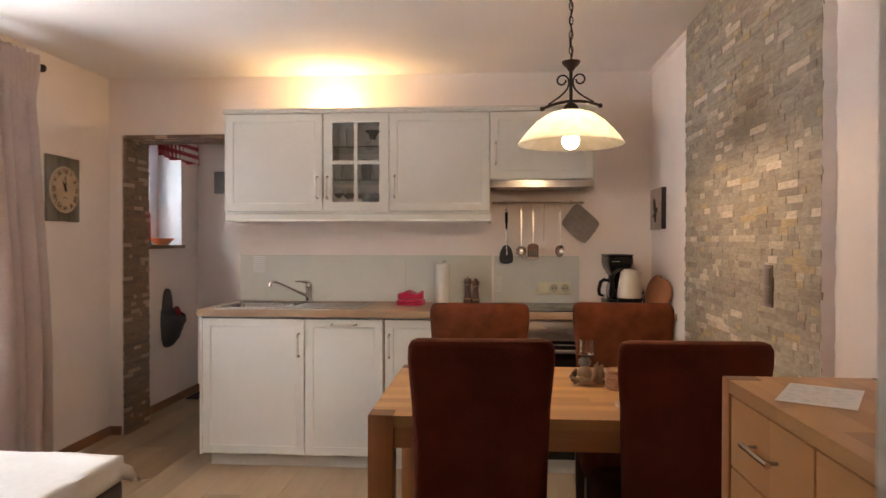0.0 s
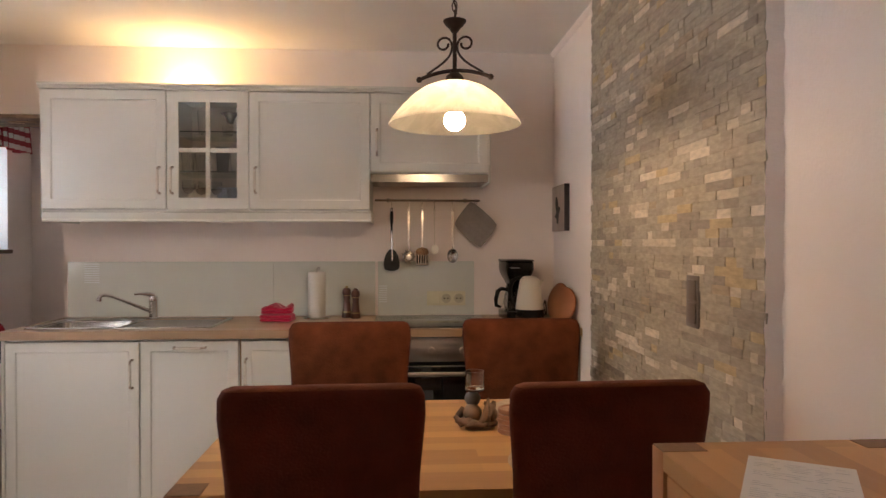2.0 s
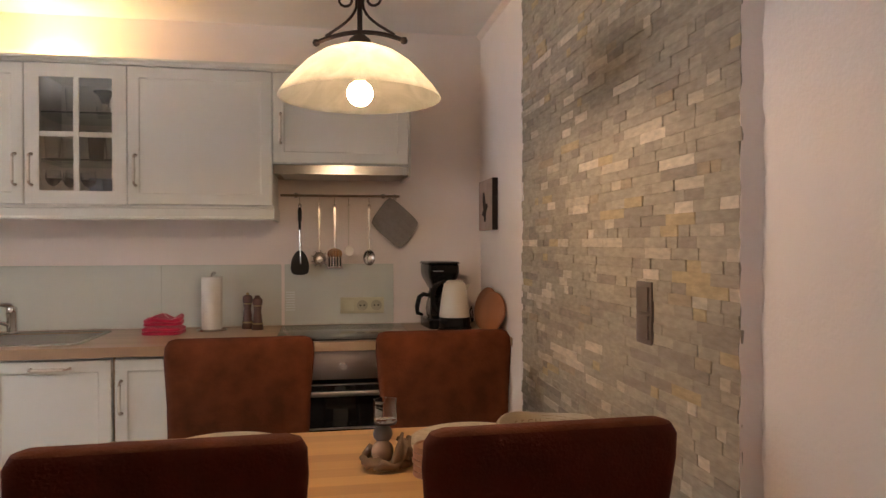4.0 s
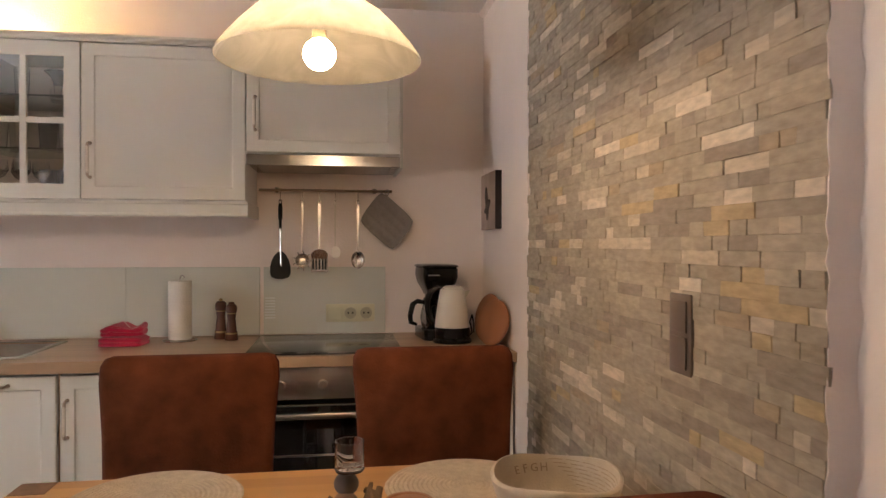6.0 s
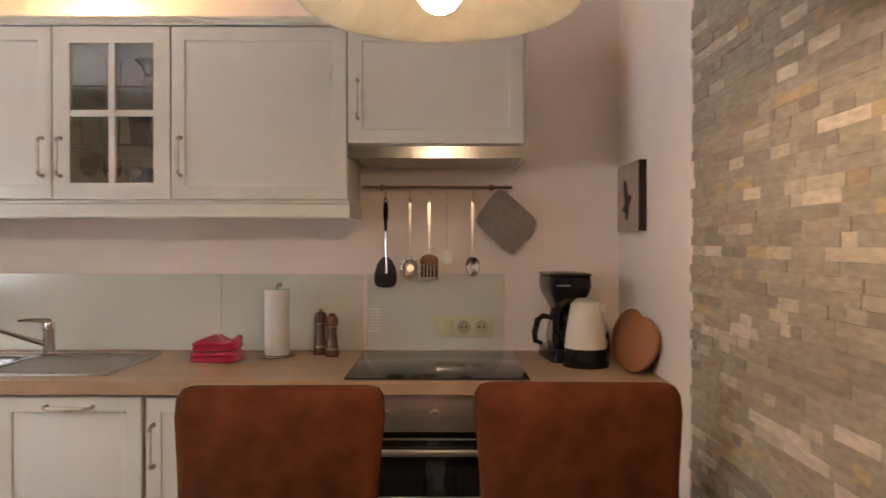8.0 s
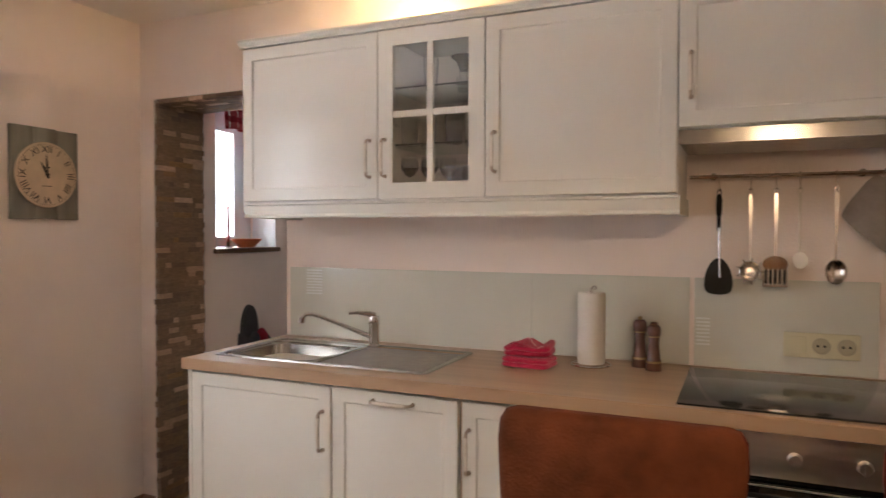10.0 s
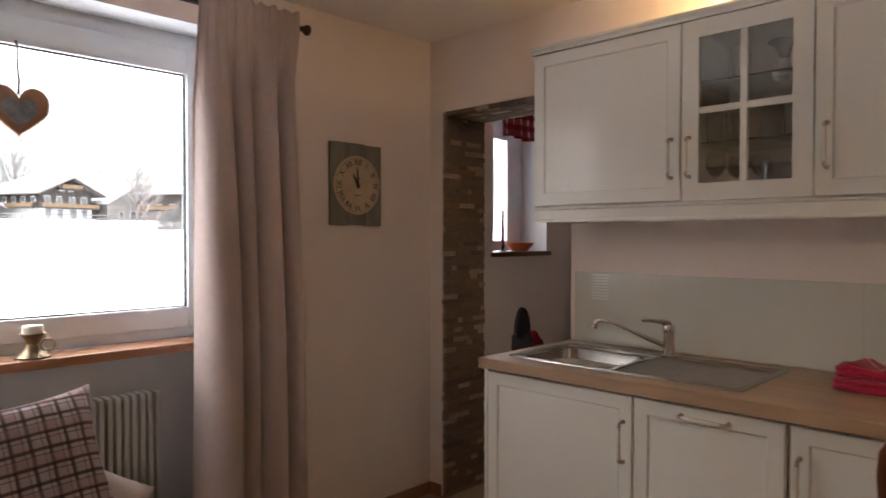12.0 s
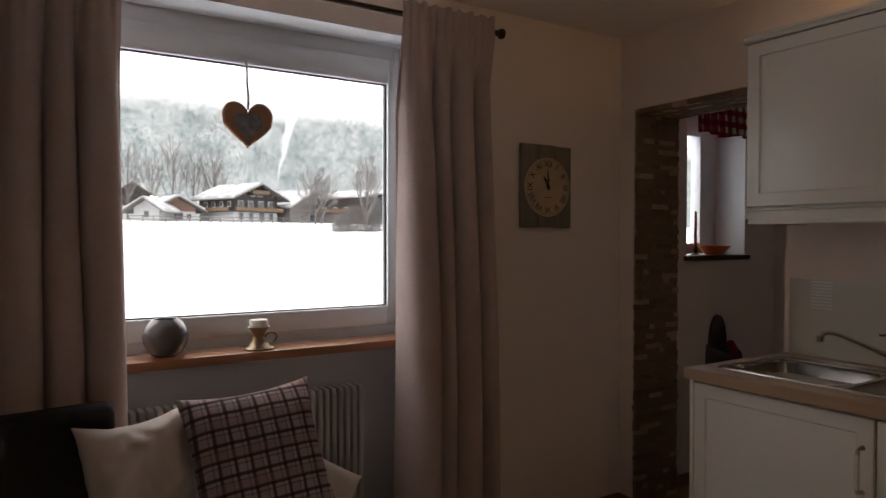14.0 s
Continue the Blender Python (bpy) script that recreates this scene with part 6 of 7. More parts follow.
def cushion(name, size, thick, m, material, label, corner=0.10, seed=1, crease=0.0):
    """A soft square cushion with pointed corners, lying in its own xz plane."""
    c = thing(name, label, "cushion", group="cushions on the daybed")
    c.matrix_basis = m
    bm = bm_new()
    n = 34
    front, back = [], []
    for i in range(n + 1):
        a, b = [], []
        for j in range(n + 1):
            u, v = i / n * 2 - 1, j / n * 2 - 1
            pu = u * (1 - corner * (1 - v * v) * abs(u) ** 2) * (1 + min(corner, 0) * 2 * (u * v) ** 6)
            pv = v * (1 - corner * (1 - u * u) * abs(v) ** 2) * (1 + min(corner, 0) * 2 * (u * v) ** 6)
            t = thick / 2 * ((1 - u ** 4) * (1 - v ** 4)) ** 0.55 + 0.003
            t *= 1 + 0.12 * noise.noise(Vector((u * 2, v * 2, seed)))
            fold = noise.noise(Vector((u * 2.2 + v * 1.4, v * 4.2 - u * 2.0, seed + 3)))
            t += crease * (abs(fold) - 0.25) * (1 - u ** 6) * (1 - v ** 6)
            a.append(bm.verts.new((pu * size[0] / 2, -t, pv * size[1] / 2 + size[1] / 2)))
            b.append(bm.verts.new((pu * size[0] / 2, t, pv * size[1] / 2 + size[1] / 2)))
        front.append(a)
        back.append(b)
    for g2 in (front, back):
        for i in range(n):
            for j in range(n):
                bm.faces.new((g2[i][j], g2[i + 1][j], g2[i + 1][j + 1], g2[i][j + 1]))
    for i in range(n):
        for p, q in (((i, 0), (i + 1, 0)), ((i, n), (i + 1, n)), ((0, i), (0, i + 1)), ((n, i), (n, i + 1))):
            bm.faces.new((front[p[0]][p[1]], front[q[0]][q[1]], back[q[0]][q[1]], back[p[0]][p[1]]))
    part("cover", bm, material, c, smooth=70)
    return c


def plaid_mat():
    m = mat("plaid_wool", (0.37, 0.29, 0.275), 0.95, var=0.15, scale=60, bump=0.3, bscale=300)
    n = m.node_tree.nodes
    co, sp = n.new("ShaderNodeTexCoord"), n.new("ShaderNodeSeparateXYZ")
    link_nodes(m, co.outputs["Object"], sp.inputs["Vector"])
    bsdf = n["Principled BSDF"]
    last = bsdf.inputs["Base Color"].links[0].from_socket

    def band(axis, period, width, offset):
        a, b, c = n.new("ShaderNodeMath"), n.new("ShaderNodeMath"), n.new("ShaderNodeMath")
        a.operation, a.inputs[1].default_value = "ADD", offset + 5 * period
        b.operation, b.inputs[1].default_value = "MODULO", period
        c.operation, c.inputs[1].default_value = "LESS_THAN", width
        link_nodes(m, sp.outputs[axis], a.inputs[0])
        link_nodes(m, a.outputs[0], b.inputs[0])
        link_nodes(m, b.outputs[0], c.inputs[0])
        return c.outputs[0]

    for axis in ("X", "Z"):
        for period, width, off, col, fac in ((0.048, 0.0085, 0.0, (0.026, 0.009, 0.011, 1), 0.85), (0.048, 0.0028, 0.0135, (0.06, 0.022, 0.025, 1), 0.75), (0.048, 0.0028, 0.040, (0.06, 0.022, 0.025, 1), 0.75), (0.096, 0.027, 0.040, (0.26, 0.15, 0.145, 1), 0.35)):
            mx, f = n.new("ShaderNodeMix"), n.new("ShaderNodeMath")
            mx.data_type = "RGBA"
            f.operation, f.inputs[1].default_value = "MULTIPLY", fac
            link_nodes(m, band(axis, period, width, off), f.inputs[0])
            link_nodes(m, f.outputs[0], mx.inputs["Factor"])
            link_nodes(m, last, mx.inputs["A"])
            mx.inputs["B"].default_value = col
            last = mx.outputs["Result"]
    link_nodes(m, last, bsdf.inputs["Base Color"])
    return m


plaid = plaid_mat()
cream_pillow = mat("cream_satin_pillow", (0.56, 0.47, 0.42), 0.6, var=0.05, scale=10, sheen=0.3)
dark_felt = mat("near_black_brown_cloth", (0.012, 0.008, 0.008), 0.9, var=0.3, scale=30, bump=0.2, bscale=300)
# cushions lean on the sill wall; facing +x
cushion("plaid_cushion", (0.435, 0.475), 0.14, Matrix.Translation((-0.495, -1.958, 0.462)) @ pose(0, 0, 0, 0, 0, 90) @ pose(0, 0, 0, 0, -4, 0) @ pose(0, 0, 0, -29, 0, 0), plaid, "brown and grey plaid cushion leaning on a white pillow", seed=3, crease=0.014)
cushion("white_pillow", (0.37, 0.39), 0.11, Matrix.Translation((-0.583, -2.287, 0.470)) @ pose(0, 0, 0, 0, 0, 118) @ pose(0, 0, 0, 0, 2, 0) @ pose(0, 0, 0, -18, 0, 0), cream_pillow, "cream white pillow leaning behind the plaid cushion", corner=0.15, seed=6, crease=0.022)
cushion("white_pillow", (0.40, 0.24), 0.13, Matrix.Translation((-0.69, -1.835, 0.410)) @ pose(0, 0, 0, 0, 0, 90) @ pose(0, 0, 0, 0, 34, 0) @ pose(0, 0, 0, -20, 0, 0), cream_pillow, "cream white pillow slumped under the plaid cushion", seed=9)
back_pad = thing("dark_cushion", "dark brown square-edged back cushion against the curtain", "cushion", (-0.665, -2.745, 0.4625), group="cushions on the daybed")
bm = rbox(-0.05, 0.05, -0.375, 0.365, 0, 0.418, 0.034, 4)
for v in bm.verts:
    v.co.x += 0.012 * math.copysign(1, v.co.x) * (1 - (v.co.y / 0.38) ** 2) * (1 - (v.co.z / 0.21 - 1) ** 2) - 0.05 * v.co.z
    v.co.z += 0.012 * (v.co.y / 0.37) * v.co.z / 0.418
part("cover", bm, dark_felt, back_pad, smooth=60)

# ---- side passage ----
vl = thing("checked_valance", "red and white checked gathered valance", "valance", (-0.875, 0, 0))
chk = bpy.data.materials.new("red_white_gingham")
chk.use_nodes = True
cn = chk.node_tree.nodes
cc, cx = cn.new("ShaderNodeTexCoord"), cn.new("ShaderNodeSeparateXYZ")
chk.node_tree.links.new(cc.outputs["Object"], cx.inputs["Vector"])
stripes = []
for axis in ("Y", "Z"):
    wrap, half_ = cn.new("ShaderNodeMath"), cn.new("ShaderNodeMath")
    wrap.operation, wrap.inputs[1].default_value = "PINGPONG", 0.034
    half_.operation, half_.inputs[1].default_value = "GREATER_THAN", 0.017
    chk.node_tree.links.new(cx.outputs[axis], wrap.inputs[0])
    chk.node_tree.links.new(wrap.outputs[0], half_.inputs[0])
    stripes.append(half_.outputs[0])
both_ = cn.new("ShaderNodeMath")
chk.node_tree.links.new(stripes[0], both_.inputs[0])
chk.node_tree.links.new(stripes[1], both_.inputs[1])
three = cn.new("ShaderNodeMath")
three.operation, three.inputs[1].default_value = "MULTIPLY", 0.49
chk.node_tree.links.new(both_.outputs[0], three.inputs[0])
cr_ = cn.new("ShaderNodeValToRGB")
cr_.color_ramp.interpolation = "CONSTANT"
cr_.color_ramp.elements[0].color, cr_.color_ramp.elements[1].color = (0.76, 0.66, 0.62, 1), (0.42, 0.06, 0.07, 1)
cr_.color_ramp.elements[1].position = 0.4
cr_.color_ramp.elements.new(0.8).color = (0.26, 0.012, 0.02, 1)
chk.node_tree.links.new(three.outputs[0], cr_.inputs["Fac"])
chk.node_tree.links.new(cr_.outputs["Color"], cn["Principled BSDF"].inputs["Base Color"])
cn["Principled BSDF"].inputs["Roughness"].default_value = 0.95
bm = bm_new()
rows = []
for z in (2.20, 2.13, 2.06, 1.99, 1.940):
    q = (2.20 - z) / 0.26
    rows.append([bm.verts.new((0.010 * math.sin(k * 0.75) * (0.5 + q) + 0.012 * q, 0.50 + k * 0.70 / 80 + 0.004 * math.sin(k * 0.75 + 1), z + 0.010 * q * math.sin(k * 0.19))) for k in range(81)])
for a, b in zip(rows, rows[1:]):
    for k in range(80):
        bm.faces.new((a[k], a[k + 1], b[k + 1], b[k]))
o = part("cloth", bm, chk, vl, smooth=80)
o.modifiers.new("thickness", "SOLIDIFY").thickness = 0.002
part("rod", tube(bm_new(), [(0, 0.45, 2.203), (0, 1.25, 2.203)], 0.005, 8), brass, vl)
for y in (0.47, 1.22):
    part("bracket", tube(bm_new(), [(0, y, 2.203), (-0.074, y, 2.203)], 0.004, 6), brass, vl)

ob_ = thing("orange_bowl", "shallow orange ceramic bowl on the passage sill", "bowl", (-1.020, 0.862, HZ0 + 0.029))
part("bowl", lathe(bm_new(), [(0, 0), (0.045, 0), (0.05, 0.004), (0.088, 0.044), (0.092, 0.052), (0.088, 0.053), (0.046, 0.010), (0, 0.008)], 32), mat("orange_glaze", (0.62, 0.16, 0.045), 0.35, var=0.1), ob_)
tc = thing("taper_candle", "tall red taper candle in a small dark holder", "candle", (-1.06, 0.745, HZ0 + 0.029))
part("holder", lathe(bm_new(), [(0, 0), (0.024, 0), (0.022, 0.005), (0.009, 0.010), (0.012, 0.030), (0.012, 0.036), (0, 0.036)], 18), iron, tc)
part("candle", lathe(bm_new(), [(0, 0.0365), (0.0095, 0.0365), (0.0075, 0.245), (0.003, 0.255), (0, 0.256)], 14), mat("red_wax", (0.30, 0.016, 0.02), 0.45, var=0.1), tc)

felt = mat("grey_felt", (0.085, 0.075, 0.080), 0.95, var=0.2, scale=40, bump=0.4, bscale=220)
fb = thing("felt_wall_pocket", "dark grey felt slipper pocket hanging on the passage wall", "wall pocket", (XW, 0.79, 0.69))
rings = []
for z, yc, hw, dp in ((-0.225, 0.0, 0.020, 0.02), (-0.21, 0.0, 0.055, 0.05), (-0.15, 0.005, 0.088, 0.095), (-0.05, 0.01, 0.108, 0.130), (0.03, 0.01, 0.106, 0.150), (0.075, 0.005, 0.098, 0.148)):
    rings.append([(0.002 + dp * max(math.sin(math.pi * k / 16), 0.0), yc - hw * math.cos(math.pi * k / 16), z - 0.05 * math.sin(math.pi * k / 16) * (z > 0)) for k in range(17)])
bm = bm_new()
loft_open(bm, rings, cap=False)
p = part("pocket", bm, felt, fb, smooth=70)
p.modifiers.new("thickness", "SOLIDIFY").thickness = 0.005
bm = ring_loft(bm_new(), [[(x, yy * s, 0.04 + (zz - 0.04) * s) for yy, zz in [(0.074 * math.cos(math.pi * k / 16), 0.075 + 0.165 * math.sin(math.pi * k / 16)) for k in range(17)] + [(-0.10, 0.0), (0.10, 0.0)]] for x, s in ((0.001, 1.0), (0.020, 0.98))])
part("back_panel", bm, felt, fb, smooth=50)
redfelt = mat("red_felt_slipper", (0.42, 0.02, 0.03), 0.95, var=0.2, scale=40)
for k, (y, z, c2) in enumerate(((0.05, 0.045, redfelt), (-0.01, 0.035, felt), (0.075, 0.015, redfelt))):
    part("slipper", pebble_mesh(0.04, 0.7, 0.9, 1.3, (0.06, y, z), k), c2, fb, "red felt slipper tip", 60)
tagged(part("wall_plaque", rbox(-0.795, -0.695, YH - 0.018, YH - 0.001, 1.715, 1.905, 0.008, 3), mat("dark_slate", (0.24, 0.22, 0.20), 0.7, var=0.2)), "small dark slate plaque on the passage end wall", "plaque")
dm = thing("door_mat", "dark grey floor mat in the passage", "mat", (0, 0, 0))
part("mat", rbox(-0.90, -0.35, 1.02, 1.34, 0.0006, 0.012, 0.004), felt, dm)

# ---- outdoors: village, trees, mountain ----
dark_wood = mat("weathered_dark_timber", (0.030, 0.025, 0.023), 0.85, var=0.3, scale=1.5, stretch=(1, 1, 4))
brown_wood = mat("brown_barn_timber", (0.16, 0.095, 0.07), 0.85, var=0.3, scale=1.5, stretch=(3, 3, 0.5))
limewash = mat("white_limewash", (0.36, 0.36, 0.36), 0.9, var=0.06, scale=0.6)
grey_wall = mat("grey_limewash", (0.30, 0.30, 0.31), 0.9, var=0.1, scale=0.6)
dark_pane = mat("dark_window_glass", (0.05, 0.055, 0.065), 0.25)
balcony_wood = mat("yellow_brown_balcony_timber", (0.10, 0.062, 0.030), 0.8, var=0.2, scale=2)
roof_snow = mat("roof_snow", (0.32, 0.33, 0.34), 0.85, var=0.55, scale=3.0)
weather_board = mat("grey_brown_weatherboard", (0.13, 0.12, 0.115), 0.85, var=0.25, scale=1.5, stretch=(3, 3, 0.5))
slate = mat("dark_roof_edge", (0.10, 0.09, 0.085), 0.85)


def house(at, yaw, w, d, h_low, h_eave, h_ridge, low, high, label, windows, balcony=False, chimney=True):
    """Gabled house, gable towards local -y; width along x, ridge along y."""
    h = thing("house", label, "house", at, yaw, group="houses of the village")
    part("lower_wall", rbox(-w / 2, w / 2, 0, d, -1.5, h_low, 0), low, h, smooth=0)
    bm = ring_loft(bm_new(), [[(-w / 2, y, h_low + 0.01), (w / 2, y, h_low + 0.01), (w / 2, y, h_eave), (0, y, h_ridge), (-w / 2, y, h_eave)] for y in (0, d)])
    part("upper_wall", bm, high, h, "dark timber upper storey", 0)
    sl_ = (h_ridge - h_eave) / (w / 2)
    ov = 1.3
    for s in (-1, 1):
        pr = [(0, h_ridge + 0.05), (s * (w / 2 + ov), h_eave - sl_ * ov + 0.05), (s * (w / 2 + ov), h_eave - sl_ * ov + 0.20), (0, h_ridge + 0.20)]
        rf = part("roof", ring_loft(bm_new(), [[(x, y, z) for x, z in pr] for y in (-1.6, d + 0.8)]), slate, h, smooth=0)
        pr = [(s * 0.02, h_ridge + 0.21), (s * (w / 2 + ov - 0.25), h_eave - sl_ * (ov - 0.25) + 0.21), (s * (w / 2 + ov - 0.4), h_eave - sl_ * (ov - 0.4) + 0.48), (s * 0.02, h_ridge + 0.45)]
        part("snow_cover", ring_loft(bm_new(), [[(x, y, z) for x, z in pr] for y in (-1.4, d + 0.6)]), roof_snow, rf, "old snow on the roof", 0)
    for x, z, ww, hh in windows:
        wd = part("window", rbox(x - ww / 2 - 0.1, x + ww / 2 + 0.1, -0.06, 0.05, z - hh / 2 - 0.1, z + hh / 2 + 0.1, 0), limewash if z > h_low else grey_wall, h, smooth=0)
        part("window_pane", rbox(x - ww / 2, x + ww / 2, -0.09, -0.061, z - hh / 2, z + hh / 2, 0), dark_pane, wd, smooth=0)
    if balcony:
        for z, x0, x1 in ((h_low - 0.2, -w / 2 - 0.6, w / 2 + 0.2), (h_eave + 0.3, -w * 0.2, w * 0.2)):
            b = part("balcony", rbox(x0, x1, -1.2, -0.05, z, z + 0.15, 0), dark_wood, h, smooth=0)
            part("balcony_rail", rbox(x0, x1, -1.25, -1.15, z + 0.16, z + 0.66, 0), balcony_wood, b, "yellow-brown balcony rail", 0)
        b = part("balcony", rbox(-w / 2 - 1.1, -w / 2 - 0.05, -0.04, d * 0.9, h_low - 0.2, h_low - 0.05, 0), dark_wood, h, smooth=0)
        part("balcony_rail", rbox(-w / 2 - 1.15, -w / 2 - 1.05, -0.04, d * 0.9, h_low - 0.04, h_low + 0.46, 0), balcony_wood, b, "yellow-brown balcony rail", 0)
        for k in range(4):
            y = d * (0.14 + 0.22 * k)
            wd = part("window", rbox(-w / 2 - 0.05, -w / 2 + 0.06, y - 0.42, y + 0.42, 2.35, 3.2, 0), limewash, h, smooth=0)
            part("window_pane", rbox(-w / 2 - 0.08, -w / 2 - 0.051, y - 0.32, y + 0.32, 2.45, 3.1, 0), dark_pane, wd, smooth=0)
    if chimney:
        part("chimney", rbox(-0.5, 0.3, d * 0.45, d * 0.45 + 0.8, h_ridge - 0.3, h_ridge + 1.1, 0), grey_wall, h, smooth=0)
    return h


wins = [(-2.9, 2.75, 0.75, 0.9), (-1.1, 2.75, 0.75, 0.9), (0.8, 2.75, 0.75, 0.9), (2.7, 2.75, 0.75, 0.9), (-2.8, 1.0, 0.7, 0.9), (-1.0, 1.0, 0.7, 0.9), (1.0, 1.0, 0.9, 1.1), (2.8, 1.0, 0.7, 0.9), (-0.7, 4.4, 0.6, 0.65), (0.7, 4.4, 0.6, 0.65)]
house((-100, 28.3, 3.5), 112, 8.0, 8.5, 1.8, 3.9, 5.7, limewash, dark_wood, "large chalet with white ground floor and dark timber storey", wins, True)
house((-102, 17.2, 3.6), 96, 5.6, 6, 1.5, 2.0, 3.5, limewash, brown_wood, "low white and brown barn with a snowy roof", [(-1.6, 0.8, 0.6, 0.6), (0.3, 0.8, 1.2, 0.9), (1.8, 0.8, 0.6, 0.6)], False, False)
house((-98, 12.6, 3.5), 60, 3.4, 5, 1.4, 1.9, 3.0, limewash, limewash, "small white gabled outbuilding", [(0.0, 1.0, 0.6, 0.8)], False, False)
house((-122, 14.2, 4.2), 78, 6.5, 8, 2.4, 4.0, 6.2, grey_wall, dark_wood, "grey house behind the barn", [(-2, 1.4, 0.9, 1.0), (1.5, 1.4, 0.9, 1.0)], False, True)
house((-116, 38.8, 3.9), 100, 7.5, 8, 3.2, 3.6, 5.2, limewash, grey_wall, "pale two-storey house with a snowy roof", [(-2.2, 1.2, 0.8, 0.9), (0, 1.2, 0.8, 0.9), (2.2, 1.2, 0.8, 0.9), (-2.2, 2.6, 0.8, 0.8), (0, 2.6, 0.8, 0.8)], False, True)
house((-103, 38.0, 3.4), 112, 8.4, 8, 2.0, 3.0, 5.3, weather_board, weather_board, "grey gabled farm building among bare trees", [(-1.8, 1.1, 0.7, 0.8), (0.4, 1.1, 0.9, 1.1), (2.2, 1.1, 0.7, 0.8)], False, False)
house((-98, 49.6, 3.0), 118, 13.0, 10, 2.4, 4.7, 5.9, weather_board, dark_wood, "dark timber farmhouse with overhanging roof", [(-2.6, 1.3, 0.8, 0.9), (0, 1.3, 0.8, 0.9), (2.6, 3.5, 0.8, 0.9)], True, True)

bark = mat("grey_brown_bark", (0.08, 0.073, 0.07), 0.9, var=0.3, scale=3)
twig = mat("hazy_grey_twigs", (0.12, 0.112, 0.108), 0.9, var=0.2, scale=2)


def bare_tree(at, height, seed, spread, label, forks=3):
    r = random.Random(seed)
    t = thing("bare_tree", label, "tree", at, group="bare trees of the village")
    verts, faces = [], []

    def limb(p, d, length, rad, depth, tv, tf):
        q = p + d * length
        side = d.orthogonal().normalized()
        up2 = d.cross(side)
        o = len(tv)
        for c, rr in ((p, rad), (q, rad * 0.62)):
            for k in range(3):
                a = k * math.tau / 3
                tv.append(tuple(c + rr * (math.cos(a) * side + math.sin(a) * up2)))
        for k in range(3):
            tf.append((o + k, o + (k + 1) % 3, o + 3 + (k + 1) % 3, o + 3 + k))
        if depth == 0:
            return
        for k in range(3):
            nd = (d + Vector((r.uniform(-1, 1) * spread, r.uniform(-1, 1) * spread, r.uniform(-0.15, 0.75)))).normalized()
            limb(p + d * length * r.uniform(0.45, 1.0), nd, length * r.uniform(0.58, 0.80), rad * 0.62, depth - 1, verts, faces)

    tv, tf = [], []
    limb(Vector((0, 0, -0.8)), Vector((0.02, 0.03, 1)).normalized(), height * 0.34, height * 0.016, 0, tv, tf)
    limb(Vector((0, 0, -0.8 + height * 0.33)), Vector((0.02, 0.03, 1)).normalized(), height * 0.55, height * 0.009, 0, tv, tf)
    for k in range(20):
        q = k / 19
        a = k * 2.4 + r.uniform(-0.4, 0.4)
        nd = Vector((math.cos(a) * spread * 1.5, math.sin(a) * spread * 1.5, 1.0)).normalized()
        limb(Vector((0, 0, -0.8 + height * (0.22 + 0.62 * q))), nd, height * (0.27 - 0.13 * q), height * (0.0042 - 0.002 * q) * (1.5 if forks > 3 else 1.0), forks, verts, faces)
    for nm, vv, ff, ma in (("trunk", tv, tf, bark), ("crown", verts, faces, twig)):
        me = bpy.data.meshes.new(nm)
        me.from_pydata(vv, [], ff)
        me.materials.append(ma)
        o = new(nm, me)
        o.parent = t


for k, (x, y, z, hh, sp_) in enumerate(((-112, 12.0, 3.8, 12.5, 0.40), (-112, 15.5, 3.8, 11, 0.36), (-114, 19.0, 3.8, 13.5, 0.42), (-116, 22.6, 3.8, 12, 0.34), (-115, 25.6, 3.8, 12.5, 0.40), (-90, 33.7, 3.0, 8.8, 0.66), (-90.5, 34.9, 3.0, 7.4, 0.6), (-69, 31.6, 1.9, 8.6, 0.34), (-122, 27.5, 4.0, 11, 0.4))):
    bare_tree((x, y, z), hh, 20 + k, sp_, "leafless grey winter tree by the houses", 4 if x > -95 else 3)

thicket = mat("dark_frosted_twigs", (0.085, 0.083, 0.080), 0.9, var=0.4, scale=3)


